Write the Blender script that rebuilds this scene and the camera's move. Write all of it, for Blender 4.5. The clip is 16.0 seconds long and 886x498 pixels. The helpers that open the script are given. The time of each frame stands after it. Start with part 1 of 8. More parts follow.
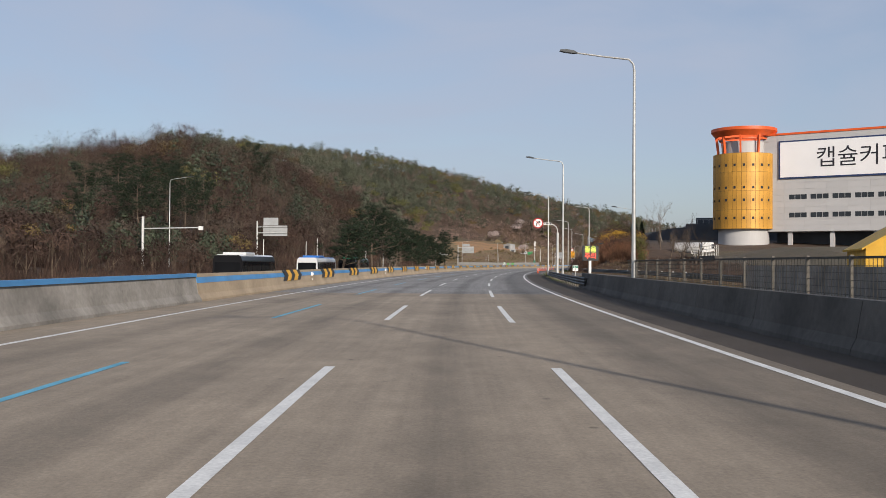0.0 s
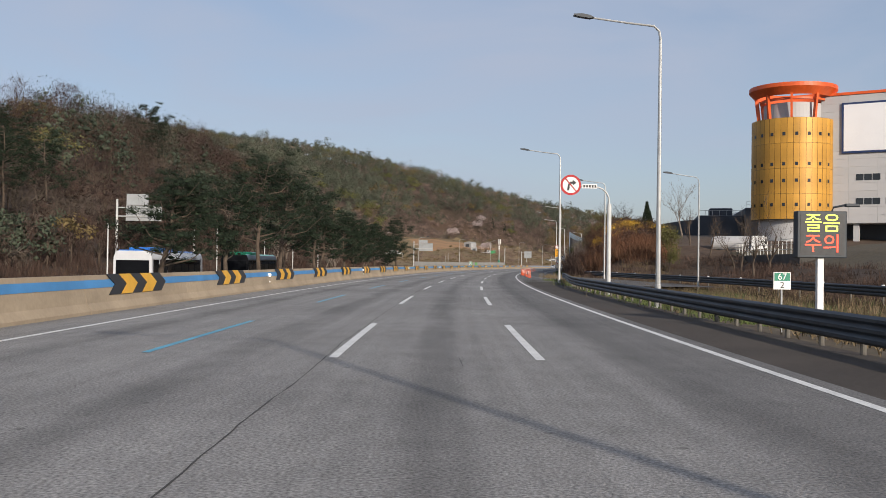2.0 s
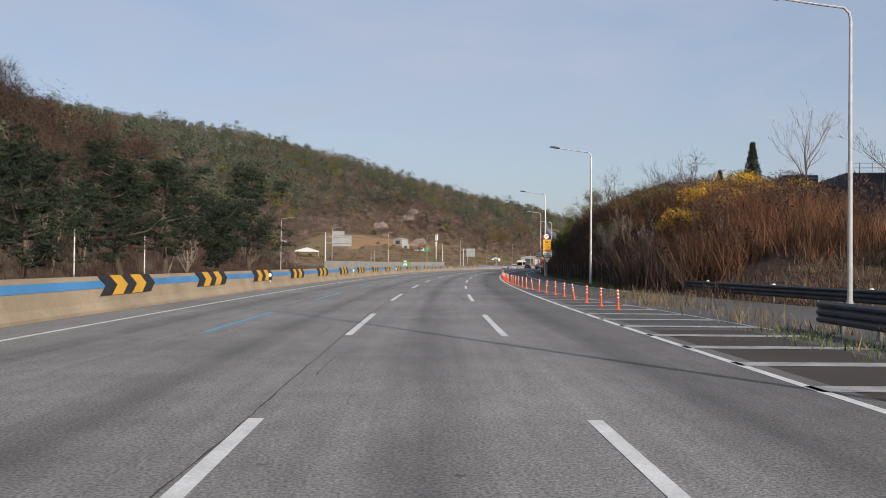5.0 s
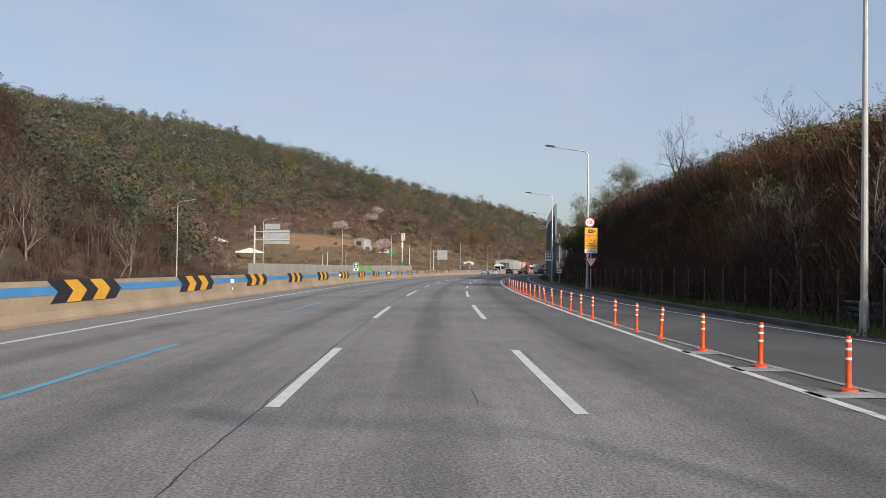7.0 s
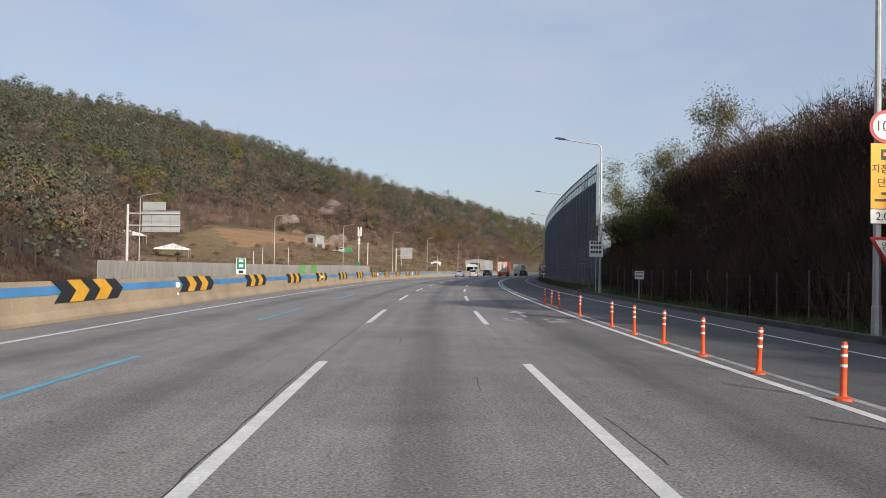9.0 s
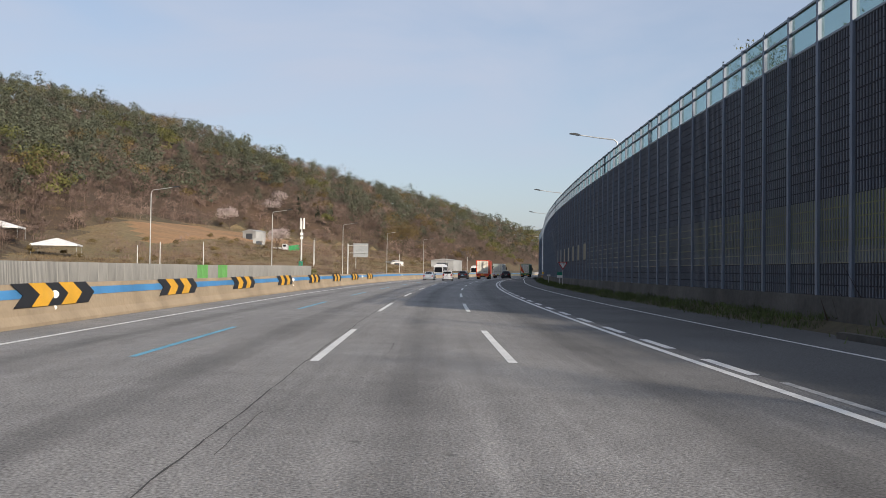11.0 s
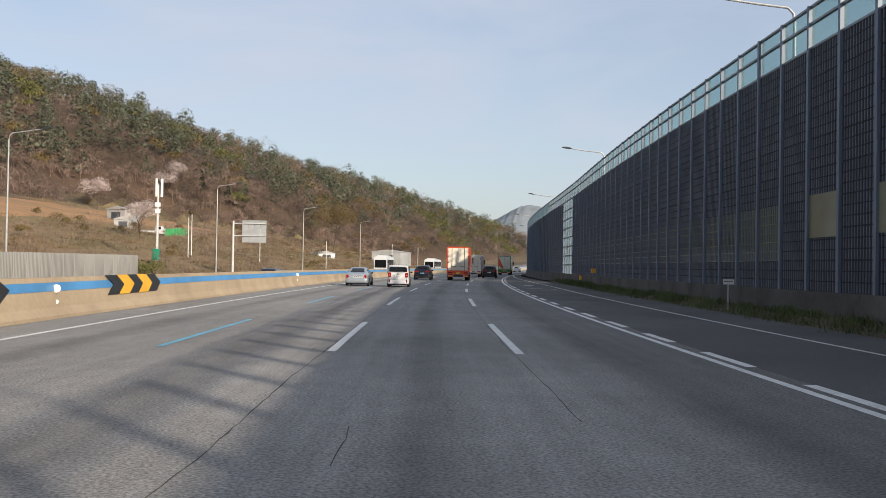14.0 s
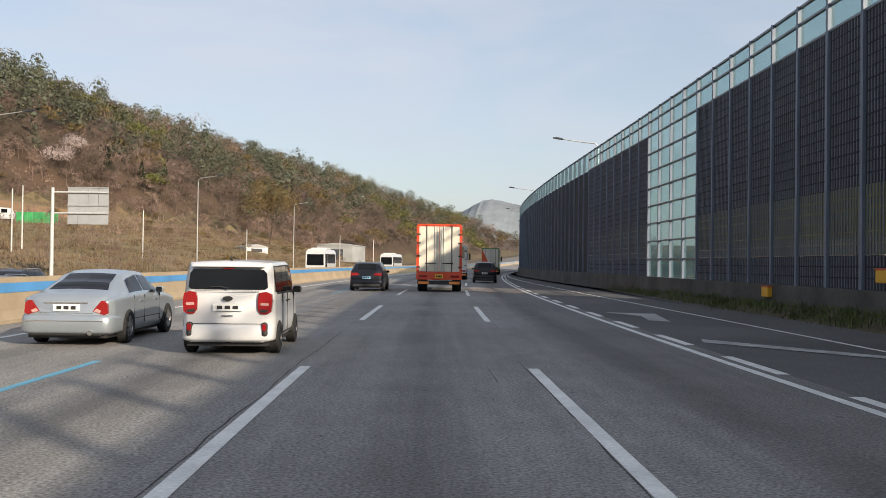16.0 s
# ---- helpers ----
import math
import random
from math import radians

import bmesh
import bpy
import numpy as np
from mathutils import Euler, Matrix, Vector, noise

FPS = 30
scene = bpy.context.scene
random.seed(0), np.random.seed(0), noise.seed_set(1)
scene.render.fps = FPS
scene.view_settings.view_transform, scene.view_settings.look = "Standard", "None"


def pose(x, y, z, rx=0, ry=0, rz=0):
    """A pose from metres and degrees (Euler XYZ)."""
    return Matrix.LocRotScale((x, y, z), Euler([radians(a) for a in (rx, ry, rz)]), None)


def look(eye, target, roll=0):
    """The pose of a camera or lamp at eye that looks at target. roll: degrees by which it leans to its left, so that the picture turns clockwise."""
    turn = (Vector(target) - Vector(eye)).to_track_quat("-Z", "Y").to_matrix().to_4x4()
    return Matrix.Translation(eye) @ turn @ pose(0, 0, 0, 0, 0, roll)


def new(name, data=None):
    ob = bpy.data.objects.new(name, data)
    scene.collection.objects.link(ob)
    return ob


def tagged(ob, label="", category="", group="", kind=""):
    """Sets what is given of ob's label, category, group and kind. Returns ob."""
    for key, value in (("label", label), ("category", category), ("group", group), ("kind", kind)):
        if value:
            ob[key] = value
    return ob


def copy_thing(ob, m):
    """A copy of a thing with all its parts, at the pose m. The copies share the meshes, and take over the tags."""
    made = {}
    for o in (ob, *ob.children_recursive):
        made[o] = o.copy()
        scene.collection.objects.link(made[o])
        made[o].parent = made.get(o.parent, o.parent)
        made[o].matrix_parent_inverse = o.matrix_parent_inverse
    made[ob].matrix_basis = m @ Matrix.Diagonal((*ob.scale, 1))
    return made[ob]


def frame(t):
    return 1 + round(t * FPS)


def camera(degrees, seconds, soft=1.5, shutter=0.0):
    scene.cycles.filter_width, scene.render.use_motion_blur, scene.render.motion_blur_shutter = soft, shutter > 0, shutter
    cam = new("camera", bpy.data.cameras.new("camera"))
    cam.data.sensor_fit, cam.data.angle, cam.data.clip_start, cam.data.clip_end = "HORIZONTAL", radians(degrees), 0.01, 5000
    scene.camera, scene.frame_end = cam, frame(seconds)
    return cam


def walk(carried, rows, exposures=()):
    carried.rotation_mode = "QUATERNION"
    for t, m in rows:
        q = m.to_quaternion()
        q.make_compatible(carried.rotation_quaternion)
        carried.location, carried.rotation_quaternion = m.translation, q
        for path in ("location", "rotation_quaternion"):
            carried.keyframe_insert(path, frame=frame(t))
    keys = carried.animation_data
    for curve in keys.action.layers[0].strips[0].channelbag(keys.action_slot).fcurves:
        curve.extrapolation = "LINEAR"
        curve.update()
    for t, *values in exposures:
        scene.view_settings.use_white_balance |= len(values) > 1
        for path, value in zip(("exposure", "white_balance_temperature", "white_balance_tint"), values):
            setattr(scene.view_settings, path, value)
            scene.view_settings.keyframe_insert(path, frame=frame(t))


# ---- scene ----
# The road: its heading along its length, and places given by (along, aside, up)
def heading(s):
    u = min(s, 420.0) / 100.0
    if s < 0:
        return 4.144 * u
    a = 4.1438 * u + 0.1918 * u * u - 0.08019 * u ** 3 + 0.011289 * u ** 4
    if s > 420:
        a += 4.7 * (min(s, 600.0) - 420.0) / 100.0
    if s > 600:
        v = min(s, 760.0) - 600.0
        a += 4.7 * (v - v * v / 320.0) / 100.0
    return a


S0, S1 = -300, 1600
LINE = [None] * (S1 - S0 + 1)


def trace():
    x = y = 0.0
    LINE[-S0] = (0.0, 0.0)
    for s in range(0, S1):
        a = radians(heading(s + 0.5))
        x, y = x + math.sin(a), y + math.cos(a)
        LINE[s + 1 - S0] = (x, y)
    x = y = 0.0
    for s in range(0, S0, -1):
        a = radians(heading(s - 0.5))
        x, y = x - math.sin(a), y - math.cos(a)
        LINE[s - 1 - S0] = (x, y)


trace()


def rise(s):
    """The road's own height: level, then gently uphill in the distance."""
    v = max(0.0, s - 600.0)
    return 0.000055 * v * v if v < 250 else 3.44 + 0.0275 * (v - 250)


def spot(s, d, z=0.0):
    i = min(max(int(math.floor(s)), S0), S1 - 1)
    f = s - i
    (ax, ay), (bx, by) = LINE[i - S0], LINE[i + 1 - S0]
    a = radians(heading(s))
    return Vector((ax + f * (bx - ax) + d * math.cos(a), ay + f * (by - ay) - d * math.sin(a), z + rise(s)))


def stand(s, d, z=0.0, turn=0.0):
    """A pose on the road: its y axis runs along the road, its x axis to the right."""
    p = spot(s, d, z)
    return pose(p.x, p.y, p.z, 0, 0, turn - heading(s))


# The camera: seconds, along the road, aside, tilt up, turn to the right of the road, lean
EYE = 1.576
DRIVE = [
    (0.0, 1.13, 0.05, 0.84, 0.04, 0.41),
    (0.5, 13.71, 0.07, 0.85, 0.17, 0.60),
    (1.0, 26.45, 0.14, 0.94, 0.25, 0.71),
    (1.5, 39.32, 0.17, 0.89, 0.34, 0.75),
    (2.0, 51.46, 0.01, 0.84, 0.56, 0.76),
    (2.5, 63.64, -0.03, 0.82, 0.74, 0.70),
    (3.0, 76.21, -0.06, 0.79, 0.99, 0.62),
    (3.5, 89.01, 0.01, 0.82, 0.98, 0.48),
    (4.0, 101.61, -0.04, 0.73, 1.31, 0.50),
    (6.5, 163.79, -0.06, 1.16, 1.43, 0.66),
    (7.0, 176.14, -0.07, 1.14, 1.50, 0.77),
    (7.5, 188.44, -0.00, 1.17, 1.55, 0.84),
    (8.0, 200.69, -0.04, 1.12, 1.62, 0.78),
    (8.5, 212.88, -0.07, 1.21, 1.63, 0.80),
    (9.0, 224.99, -0.10, 1.21, 1.64, 0.92),
    (9.5, 237.54, -0.13, 1.34, 1.58, 0.82),
    (12.0, 302.50, 0.19, 1.17, 1.86, 0.82),
    (12.5, 315.87, 0.14, 1.13, 1.83, 0.83),
    (13.0, 329.36, 0.02, 1.14, 1.74, 0.84),
    (13.5, 342.81, -0.01, 1.05, 1.62, 0.83),
    (14.0, 356.26, -0.10, 1.01, 1.63, 0.98),
    (14.5, 369.74, -0.11, 1.05, 1.69, 1.18),
    (15.0, 382.94, -0.03, 1.00, 1.69, 1.07),
    (15.5, 395.75, 0.06, 0.93, 1.67, 0.93),
    (16.0, 408.41, 0.00, 0.83, 1.64, 0.76),
]
cam = camera(49.93, 16.0, soft=0.8)


def eye_pose(s, e, tilt, turn, lean):
    p = spot(s, e, EYE)
    return pose(p.x, p.y, p.z, 0, 0, -(heading(s) + turn)) @ pose(0, 0, 0, 90 + tilt) @ pose(0, 0, 0, 0, 0, lean)


walk(cam, [(r[0], eye_pose(*r[1:])) for r in DRIVE], [(0.0, -0.05, 6450, 13), (4.0, 0.0, 6500, 13), (8.0, 0.13, 6600, 13), (12.5, 0.28, 6650, 12), (14.5, 0.4, 7000, 12), (16.0, 0.48, 7150, 12)])

# Light: a low, slightly hazy sun behind the right shoulder and a pale spring sky
SUN_WAY = Vector((0.37, -0.93, 0.0)).normalized()
SUN_UP = radians(21.0)
world = bpy.data.worlds.new("sky")
scene.world = world
world.use_nodes = True
wn, wl = world.node_tree.nodes, world.node_tree.links
wn.clear()
sky = wn.new("ShaderNodeTexSky")
sky.sky_type, sky.sun_disc = "NISHITA", False
sky.sun_elevation = SUN_UP
sky.sun_rotation = math.atan2(SUN_WAY.x, SUN_WAY.y)
sky.air_density, sky.dust_density, sky.ozone_density = 1.0, 1.6, 2.2
tc = wn.new("ShaderNodeTexCoord")
mp = wn.new("ShaderNodeMapping")
mp.inputs["Scale"].default_value = (1.0, 1.0, 3.2)
mp.inputs["Rotation"].default_value = (0.1, 0.25, 0.3)
cl = wn.new("ShaderNodeTexNoise")
cl.inputs["Scale"].default_value, cl.inputs["Detail"].default_value, cl.inputs["Roughness"].default_value = 2.6, 6.0, 0.52
cl.inputs["Distortion"].default_value = 0.5
cr = wn.new("ShaderNodeMapRange")
cr.inputs["From Min"].default_value, cr.inputs["From Max"].default_value = 0.38, 0.72
cr.inputs["To Min"].default_value, cr.inputs["To Max"].default_value = 0.45, 0.95
mx = wn.new("ShaderNodeMix")
mx.data_type = "RGBA"
mx.inputs[7].default_value = (3.75, 4.25, 5.2, 1)
bg = wn.new("ShaderNodeBackground")
bg.inputs["Strength"].default_value = 0.12
out = wn.new("ShaderNodeOutputWorld")
wl.new(tc.outputs["Generated"], mp.inputs["Vector"])
wl.new(mp.outputs["Vector"], cl.inputs["Vector"])
wl.new(cl.outputs["Fac"], cr.inputs["Value"])
wl.new(cr.outputs["Result"], mx.inputs[0])
wl.new(sky.outputs["Color"], mx.inputs[6])
wl.new(mx.outputs[2], bg.inputs["Color"])
wl.new(bg.outputs["Background"], out.inputs["Surface"])
sun = new("sun", bpy.data.lights.new("sun", "SUN"))
sun.data.energy, sun.data.angle, sun.data.color = 4.6, radians(0.8), (1.0, 0.9, 0.76)
sun.matrix_world = look((0, 0, 50), (Vector((0, 0, 50)) - SUN_WAY * math.cos(SUN_UP) - Vector((0, 0, math.sin(SUN_UP)))))

# ---- materials ----
def material(name, base, rough=0.7, metal=0.0, vary=0.12, scale=1.5, fine=30.0, grain=0.08, bump=0.0, bump_scale=40.0, tint=None, each=0.0, island=0.0, spec=0.5, coord="Object"):
    """A surface with patches (scale) and grain (fine) in its colour, and fine relief."""
    m = bpy.data.materials.new(name)
    m.use_nodes = True
    n, l = m.node_tree.nodes, m.node_tree.links
    b = n["Principled BSDF"]
    b.inputs["Roughness"].default_value, b.inputs["Metallic"].default_value = rough, metal
    b.inputs["Specular IOR Level"].default_value = spec
    co = n.new("ShaderNodeTexCoord").outputs[coord] if coord != "World" else n.new("ShaderNodeNewGeometry").outputs["Position"]
    big = n.new("ShaderNodeTexNoise")
    big.inputs["Scale"].default_value, big.inputs["Detail"].default_value = scale, 5.0
    small = n.new("ShaderNodeTexNoise")
    small.inputs["Scale"].default_value, small.inputs["Detail"].default_value = fine, 3.0
    l.new(co, big.inputs["Vector"]), l.new(co, small.inputs["Vector"])
    c0 = Vector(base)
    other = Vector(tint) if tint else c0 * (1 - vary * 2)
    mix = n.new("ShaderNodeMix")
    mix.data_type = "RGBA"
    mr = n.new("ShaderNodeMapRange")
    mr.inputs["From Min"].default_value, mr.inputs["From Max"].default_value = 0.32, 0.68
    l.new(big.outputs["Fac"], mr.inputs["Value"])
    l.new(mr.outputs["Result"], mix.inputs[0])
    mix.inputs[6].default_value = (*(c0 * (1 + vary)), 1)
    mix.inputs[7].default_value = (*other, 1)
    hsv = n.new("ShaderNodeHueSaturation")
    l.new(mix.outputs[2], hsv.inputs["Color"])
    gr = n.new("ShaderNodeMapRange")
    gr.inputs["From Min"].default_value, gr.inputs["From Max"].default_value = 0.25, 0.75
    gr.inputs["To Min"].default_value, gr.inputs["To Max"].default_value = 1 - grain, 1 + grain
    l.new(small.outputs["Fac"], gr.inputs["Value"])
    value = gr.outputs["Result"]
    for amount, node, socket in ((each, "ShaderNodeObjectInfo", "Random"), (island, "ShaderNodeNewGeometry", "Random Per Island")):
        if amount:
            r = n.new("ShaderNodeMapRange")
            r.inputs["To Min"].default_value, r.inputs["To Max"].default_value = 1 - amount, 1 + amount
            l.new(n.new(node).outputs[socket], r.inputs["Value"])
            mul = n.new("ShaderNodeMath")
            mul.operation = "MULTIPLY"
            l.new(value, mul.inputs[0]), l.new(r.outputs["Result"], mul.inputs[1])
            value = mul.outputs[0]
    l.new(value, hsv.inputs["Value"])
    l.new(hsv.outputs["Color"], b.inputs["Base Color"])
    if bump:
        bn = n.new("ShaderNodeTexNoise")
        bn.inputs["Scale"].default_value, bn.inputs["Detail"].default_value = bump_scale, 3.0
        l.new(co, bn.inputs["Vector"])
        bp = n.new("ShaderNodeBump")
        bp.inputs["Strength"].default_value, bp.inputs["Distance"].default_value = bump, 0.02
        l.new(bn.outputs["Fac"], bp.inputs["Height"])
        l.new(bp.outputs["Normal"], b.inputs["Normal"])
    return m


def glass(name, colour, alpha, rough=0.05):
    """A pane: part clear, part glossy tinted glass."""
    m = bpy.data.materials.new(name)
    m.use_nodes = True
    n, l = m.node_tree.nodes, m.node_tree.links
    b = n["Principled BSDF"]
    b.inputs["Base Color"].default_value, b.inputs["Roughness"].default_value = (*colour, 1), rough
    t = n.new("ShaderNodeBsdfTransparent")
    t.inputs["Color"].default_value = (*[0.6 + 0.4 * c for c in colour], 1)
    mix = n.new("ShaderNodeMixShader")
    mix.inputs[0].default_value = alpha
    l.new(t.outputs[0], mix.inputs[1]), l.new(b.outputs[0], mix.inputs[2])
    l.new(mix.outputs[0], n["Material Output"].inputs["Surface"])
    return m


def glow(name, colour, strength):
    m = bpy.data.materials.new(name)
    m.use_nodes = True
    b = m.node_tree.nodes["Principled BSDF"]
    b.inputs["Base Color"].default_value = (*colour, 1)
    b.inputs["Emission Color"].default_value, b.inputs["Emission Strength"].default_value = (*colour, 1), strength
    return m


M_ASPHALT = material("asphalt", (0.243, 0.236, 0.225), 0.85, vary=0.1, scale=0.15, fine=30.0, grain=0.65, bump=0.9, bump_scale=45.0)
# Same asphalt, darkened: the shade over the slip lane is in its colour.
M_SLIP_SHADE = material("shaded_slip_asphalt", (0.095, 0.094, 0.092), 0.88, vary=0.14, scale=0.2, fine=30.0, grain=0.5, bump=0.8, bump_scale=45.0)
M_CONCRETE_ROAD = material("concrete_road", (0.285, 0.234, 0.174), 0.85, vary=0.1, scale=0.2, fine=30.0, grain=0.16, bump=0.3, bump_scale=45.0)
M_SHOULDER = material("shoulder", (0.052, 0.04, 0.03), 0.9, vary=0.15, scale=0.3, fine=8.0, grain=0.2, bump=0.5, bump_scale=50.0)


def lane_wear(m, darkest):
    """Oil band along the middle of each lane, and dusty strips between the wheel tracks."""
    n, l = m.node_tree.nodes, m.node_tree.links
    b = n["Principled BSDF"]
    old = b.inputs["Base Color"].links[0].from_socket
    at = n.new("ShaderNodeAttribute")
    at.attribute_name = "aside"

    def calc(op, a, c):
        q = n.new("ShaderNodeMath")
        q.operation = op
        for i, v in enumerate((a, c)):
            if isinstance(v, (int, float)):
                q.inputs[i].default_value = v
            elif v is not None:
                l.new(v, q.inputs[i])
        return q.outputs[0]

    wob = n.new("ShaderNodeTexNoise")
    wob.inputs["Scale"].default_value, wob.inputs["Detail"].default_value = 0.25, 4.0
    l.new(n.new("ShaderNodeNewGeometry").outputs["Position"], wob.inputs["Vector"])
    d = calc("ADD", at.outputs["Fac"], calc("MULTIPLY", calc("SUBTRACT", wob.outputs["Fac"], 0.5), 0.5))
    c = calc("COSINE", calc("MULTIPLY", d, 2 * math.pi / 3.37), None)
    oil = calc("POWER", calc("MAXIMUM", c, 0.0), 3.0)
    oil = calc("MULTIPLY", oil, calc("MULTIPLY", wob.outputs["Fac"], 2.0 * darkest))
    keep = calc("SUBTRACT", 1.0, oil)
    # darker across the rightmost (slow) lane
    slow = n.new("ShaderNodeMapRange")
    slow.interpolation_type = "SMOOTHSTEP"
    slow.inputs["From Min"].default_value, slow.inputs["From Max"].default_value = 1.6, 4.2
    slow.inputs["To Min"].default_value, slow.inputs["To Max"].default_value = 1.0, 0.64
    l.new(at.outputs["Fac"], slow.inputs["Value"])
    keep = calc("MULTIPLY", keep, slow.outputs["Result"])
    # long tyre streaks, mottling, ragged patches and drops of oil
    fore = n.new("ShaderNodeAttribute")
    fore.attribute_name = "along"
    lane = n.new("ShaderNodeCombineXYZ")
    l.new(at.outputs["Fac"], lane.inputs[0])
    l.new(fore.outputs["Fac"], lane.inputs[1])

    def mottle(sx, sy, detail, lo, hi, a=0.3, b=0.7):
        mp = n.new("ShaderNodeMapping")
        mp.inputs["Scale"].default_value = (sx, sy, 1.0)
        l.new(lane.outputs[0], mp.inputs["Vector"])
        t = n.new("ShaderNodeTexNoise")
        t.inputs["Scale"].default_value, t.inputs["Detail"].default_value, t.inputs["Roughness"].default_value = 1.0, detail, 0.65
        l.new(mp.outputs["Vector"], t.inputs["Vector"])
        r = n.new("ShaderNodeMapRange")
        r.inputs["From Min"].default_value, r.inputs["From Max"].default_value = a, b
        r.inputs["To Min"].default_value, r.inputs["To Max"].default_value = lo, hi
        l.new(t.outputs["Fac"], r.inputs["Value"])
        return r.outputs["Result"]

    keep = calc("MULTIPLY", keep, mottle(3.2, 0.05, 5.0, 0.86, 1.12))
    keep = calc("MULTIPLY", keep, mottle(2.2, 1.1, 8.0, 0.84, 1.12))
    keep = calc("MULTIPLY", keep, mottle(12.0, 12.0, 5.0, 0.89, 1.11))
    keep = calc("MULTIPLY", keep, mottle(1.6, 1.2, 4.0, 0.55, 1.0, 0.24, 0.29))
    drop = n.new("ShaderNodeTexVoronoi")
    drop.inputs["Scale"].default_value = 0.9
    l.new(lane.outputs[0], drop.inputs["Vector"])
    dm = n.new("ShaderNodeMapRange")
    dm.inputs["From Min"].default_value, dm.inputs["From Max"].default_value = 0.03, 0.06
    dm.inputs["To Min"].default_value, dm.inputs["To Max"].default_value = 0.55, 1.0
    l.new(drop.outputs["Distance"], dm.inputs["Value"])
    keep = calc("MULTIPLY", keep, dm.outputs["Result"])
    mul = n.new("ShaderNodeMix")
    mul.data_type, mul.blend_type = "RGBA", "MULTIPLY"
    mul.inputs[0].default_value = 1.0
    l.new(old, mul.inputs[6])
    cv = n.new("ShaderNodeCombineColor")
    for k in range(3):
        l.new(keep, cv.inputs[k])
    l.new(cv.outputs[0], mul.inputs[7])
    l.new(mul.outputs[2], b.inputs["Base Color"])


lane_wear(M_ASPHALT, 0.3)
lane_wear(M_CONCRETE_ROAD, 0.26)
M_WHITE_LINE = material("white_line", (0.68, 0.68, 0.65), 0.6, vary=0.08, scale=2.0, fine=25.0, grain=0.16)
M_BLUE_LINE = material("blue_line", (0.1, 0.36, 0.5), 0.6, vary=0.12, scale=1.0, fine=25.0, grain=0.18)
M_WORN_LINE = material("worn_line", (0.36, 0.36, 0.35), 0.7, vary=0.2, scale=2.0, fine=20.0, grain=0.3)
M_CRACK = material("crack", (0.045, 0.044, 0.042), 0.9, vary=0.1)
M_STAIN = material("stain", (0.09, 0.088, 0.085), 0.7, vary=0.1)
M_BARRIER = material("barrier_concrete", (0.36, 0.285, 0.195), 0.85, vary=0.1, scale=0.5, fine=8.0, grain=0.1, bump=0.3)
M_OLD_CONCRETE = material("old_concrete", (0.25, 0.235, 0.21), 0.9, vary=0.2, scale=0.7, fine=7.0, grain=0.14, bump=0.4)
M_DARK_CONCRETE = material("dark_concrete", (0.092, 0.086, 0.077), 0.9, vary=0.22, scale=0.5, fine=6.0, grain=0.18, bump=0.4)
M_BLUE = material("blue_band", (0.065, 0.25, 0.52), 0.5, vary=0.1, scale=0.6, grain=0.06)
M_BLACK = material("black_paint", (0.018, 0.018, 0.02), 0.5, vary=0.1)
M_YELLOW = material("yellow_sheet", (0.75, 0.4, 0.03), 0.45, vary=0.06)
M_STEEL = material("galvanised_steel", (0.5, 0.51, 0.5), 0.45, 0.6, vary=0.08, scale=3.0)
M_PALE_POLE = material("pale_pole", (0.55, 0.56, 0.55), 0.5, 0.2, vary=0.06, scale=2.0)
M_RAIL = material("dark_rail", (0.042, 0.05, 0.058), 0.5, 0.3, vary=0.15, scale=0.8)
M_WHITE = material("white_paint", (0.78, 0.78, 0.76), 0.5, vary=0.04, scale=0.8)
M_RED = material("red_paint", (0.42, 0.008, 0.012), 0.45, vary=0.06)
M_ORANGE = material("orange_plastic", (0.6, 0.085, 0.02), 0.5, vary=0.1, scale=6.0)
M_GRASS = material("dry_verge", (0.085, 0.062, 0.038), 0.95, vary=0.2, scale=0.05, fine=2.5, grain=0.3, tint=(0.065, 0.055, 0.03), bump=0.8, bump_scale=8.0)
M_FIELD = material("dry_field", (0.16, 0.108, 0.06), 0.95, vary=0.2, scale=0.05, fine=1.2, grain=0.35, tint=(0.15, 0.125, 0.06), bump=0.8, bump_scale=5.0)
M_LITTER = material("leaf_litter", (0.068, 0.042, 0.027), 0.95, vary=0.25, scale=0.06, fine=2.0, grain=0.35, tint=(0.045, 0.032, 0.02), bump=0.8, bump_scale=6.0)
M_SOIL = material("bare_soil", (0.29, 0.16, 0.075), 0.95, vary=0.2, scale=0.08, fine=1.0, grain=0.2, tint=(0.22, 0.14, 0.07))
M_RUBBER = material("rubber", (0.02, 0.02, 0.02), 0.8, vary=0.1)

# ---- building helpers ----
def mesh_of(name, bm, mat):
    me = bpy.data.meshes.new(name)
    bm.normal_update()
    bm.to_mesh(me)
    bm.free()
    for m in mat if isinstance(mat, (list, tuple)) else [mat]:
        me.materials.append(m)
    return me


def part(name, bm, mat, parent=None, label="", smooth=False):
    me = mesh_of(name, bm, mat)
    if smooth:
        for f in me.polygons:
            f.use_smooth = True
    ob = new(name, me)
    ob.parent = parent
    if label:
        tagged(ob, label)
    return ob


def share(name, me, parent, m):
    ob = new(name, me)
    ob.parent = parent
    ob.matrix_basis = m
    return ob


def thing(name, m, label, category, group="", kind=""):
    ob = new(name)
    ob.matrix_basis = m
    return tagged(ob, label, category, group, kind)


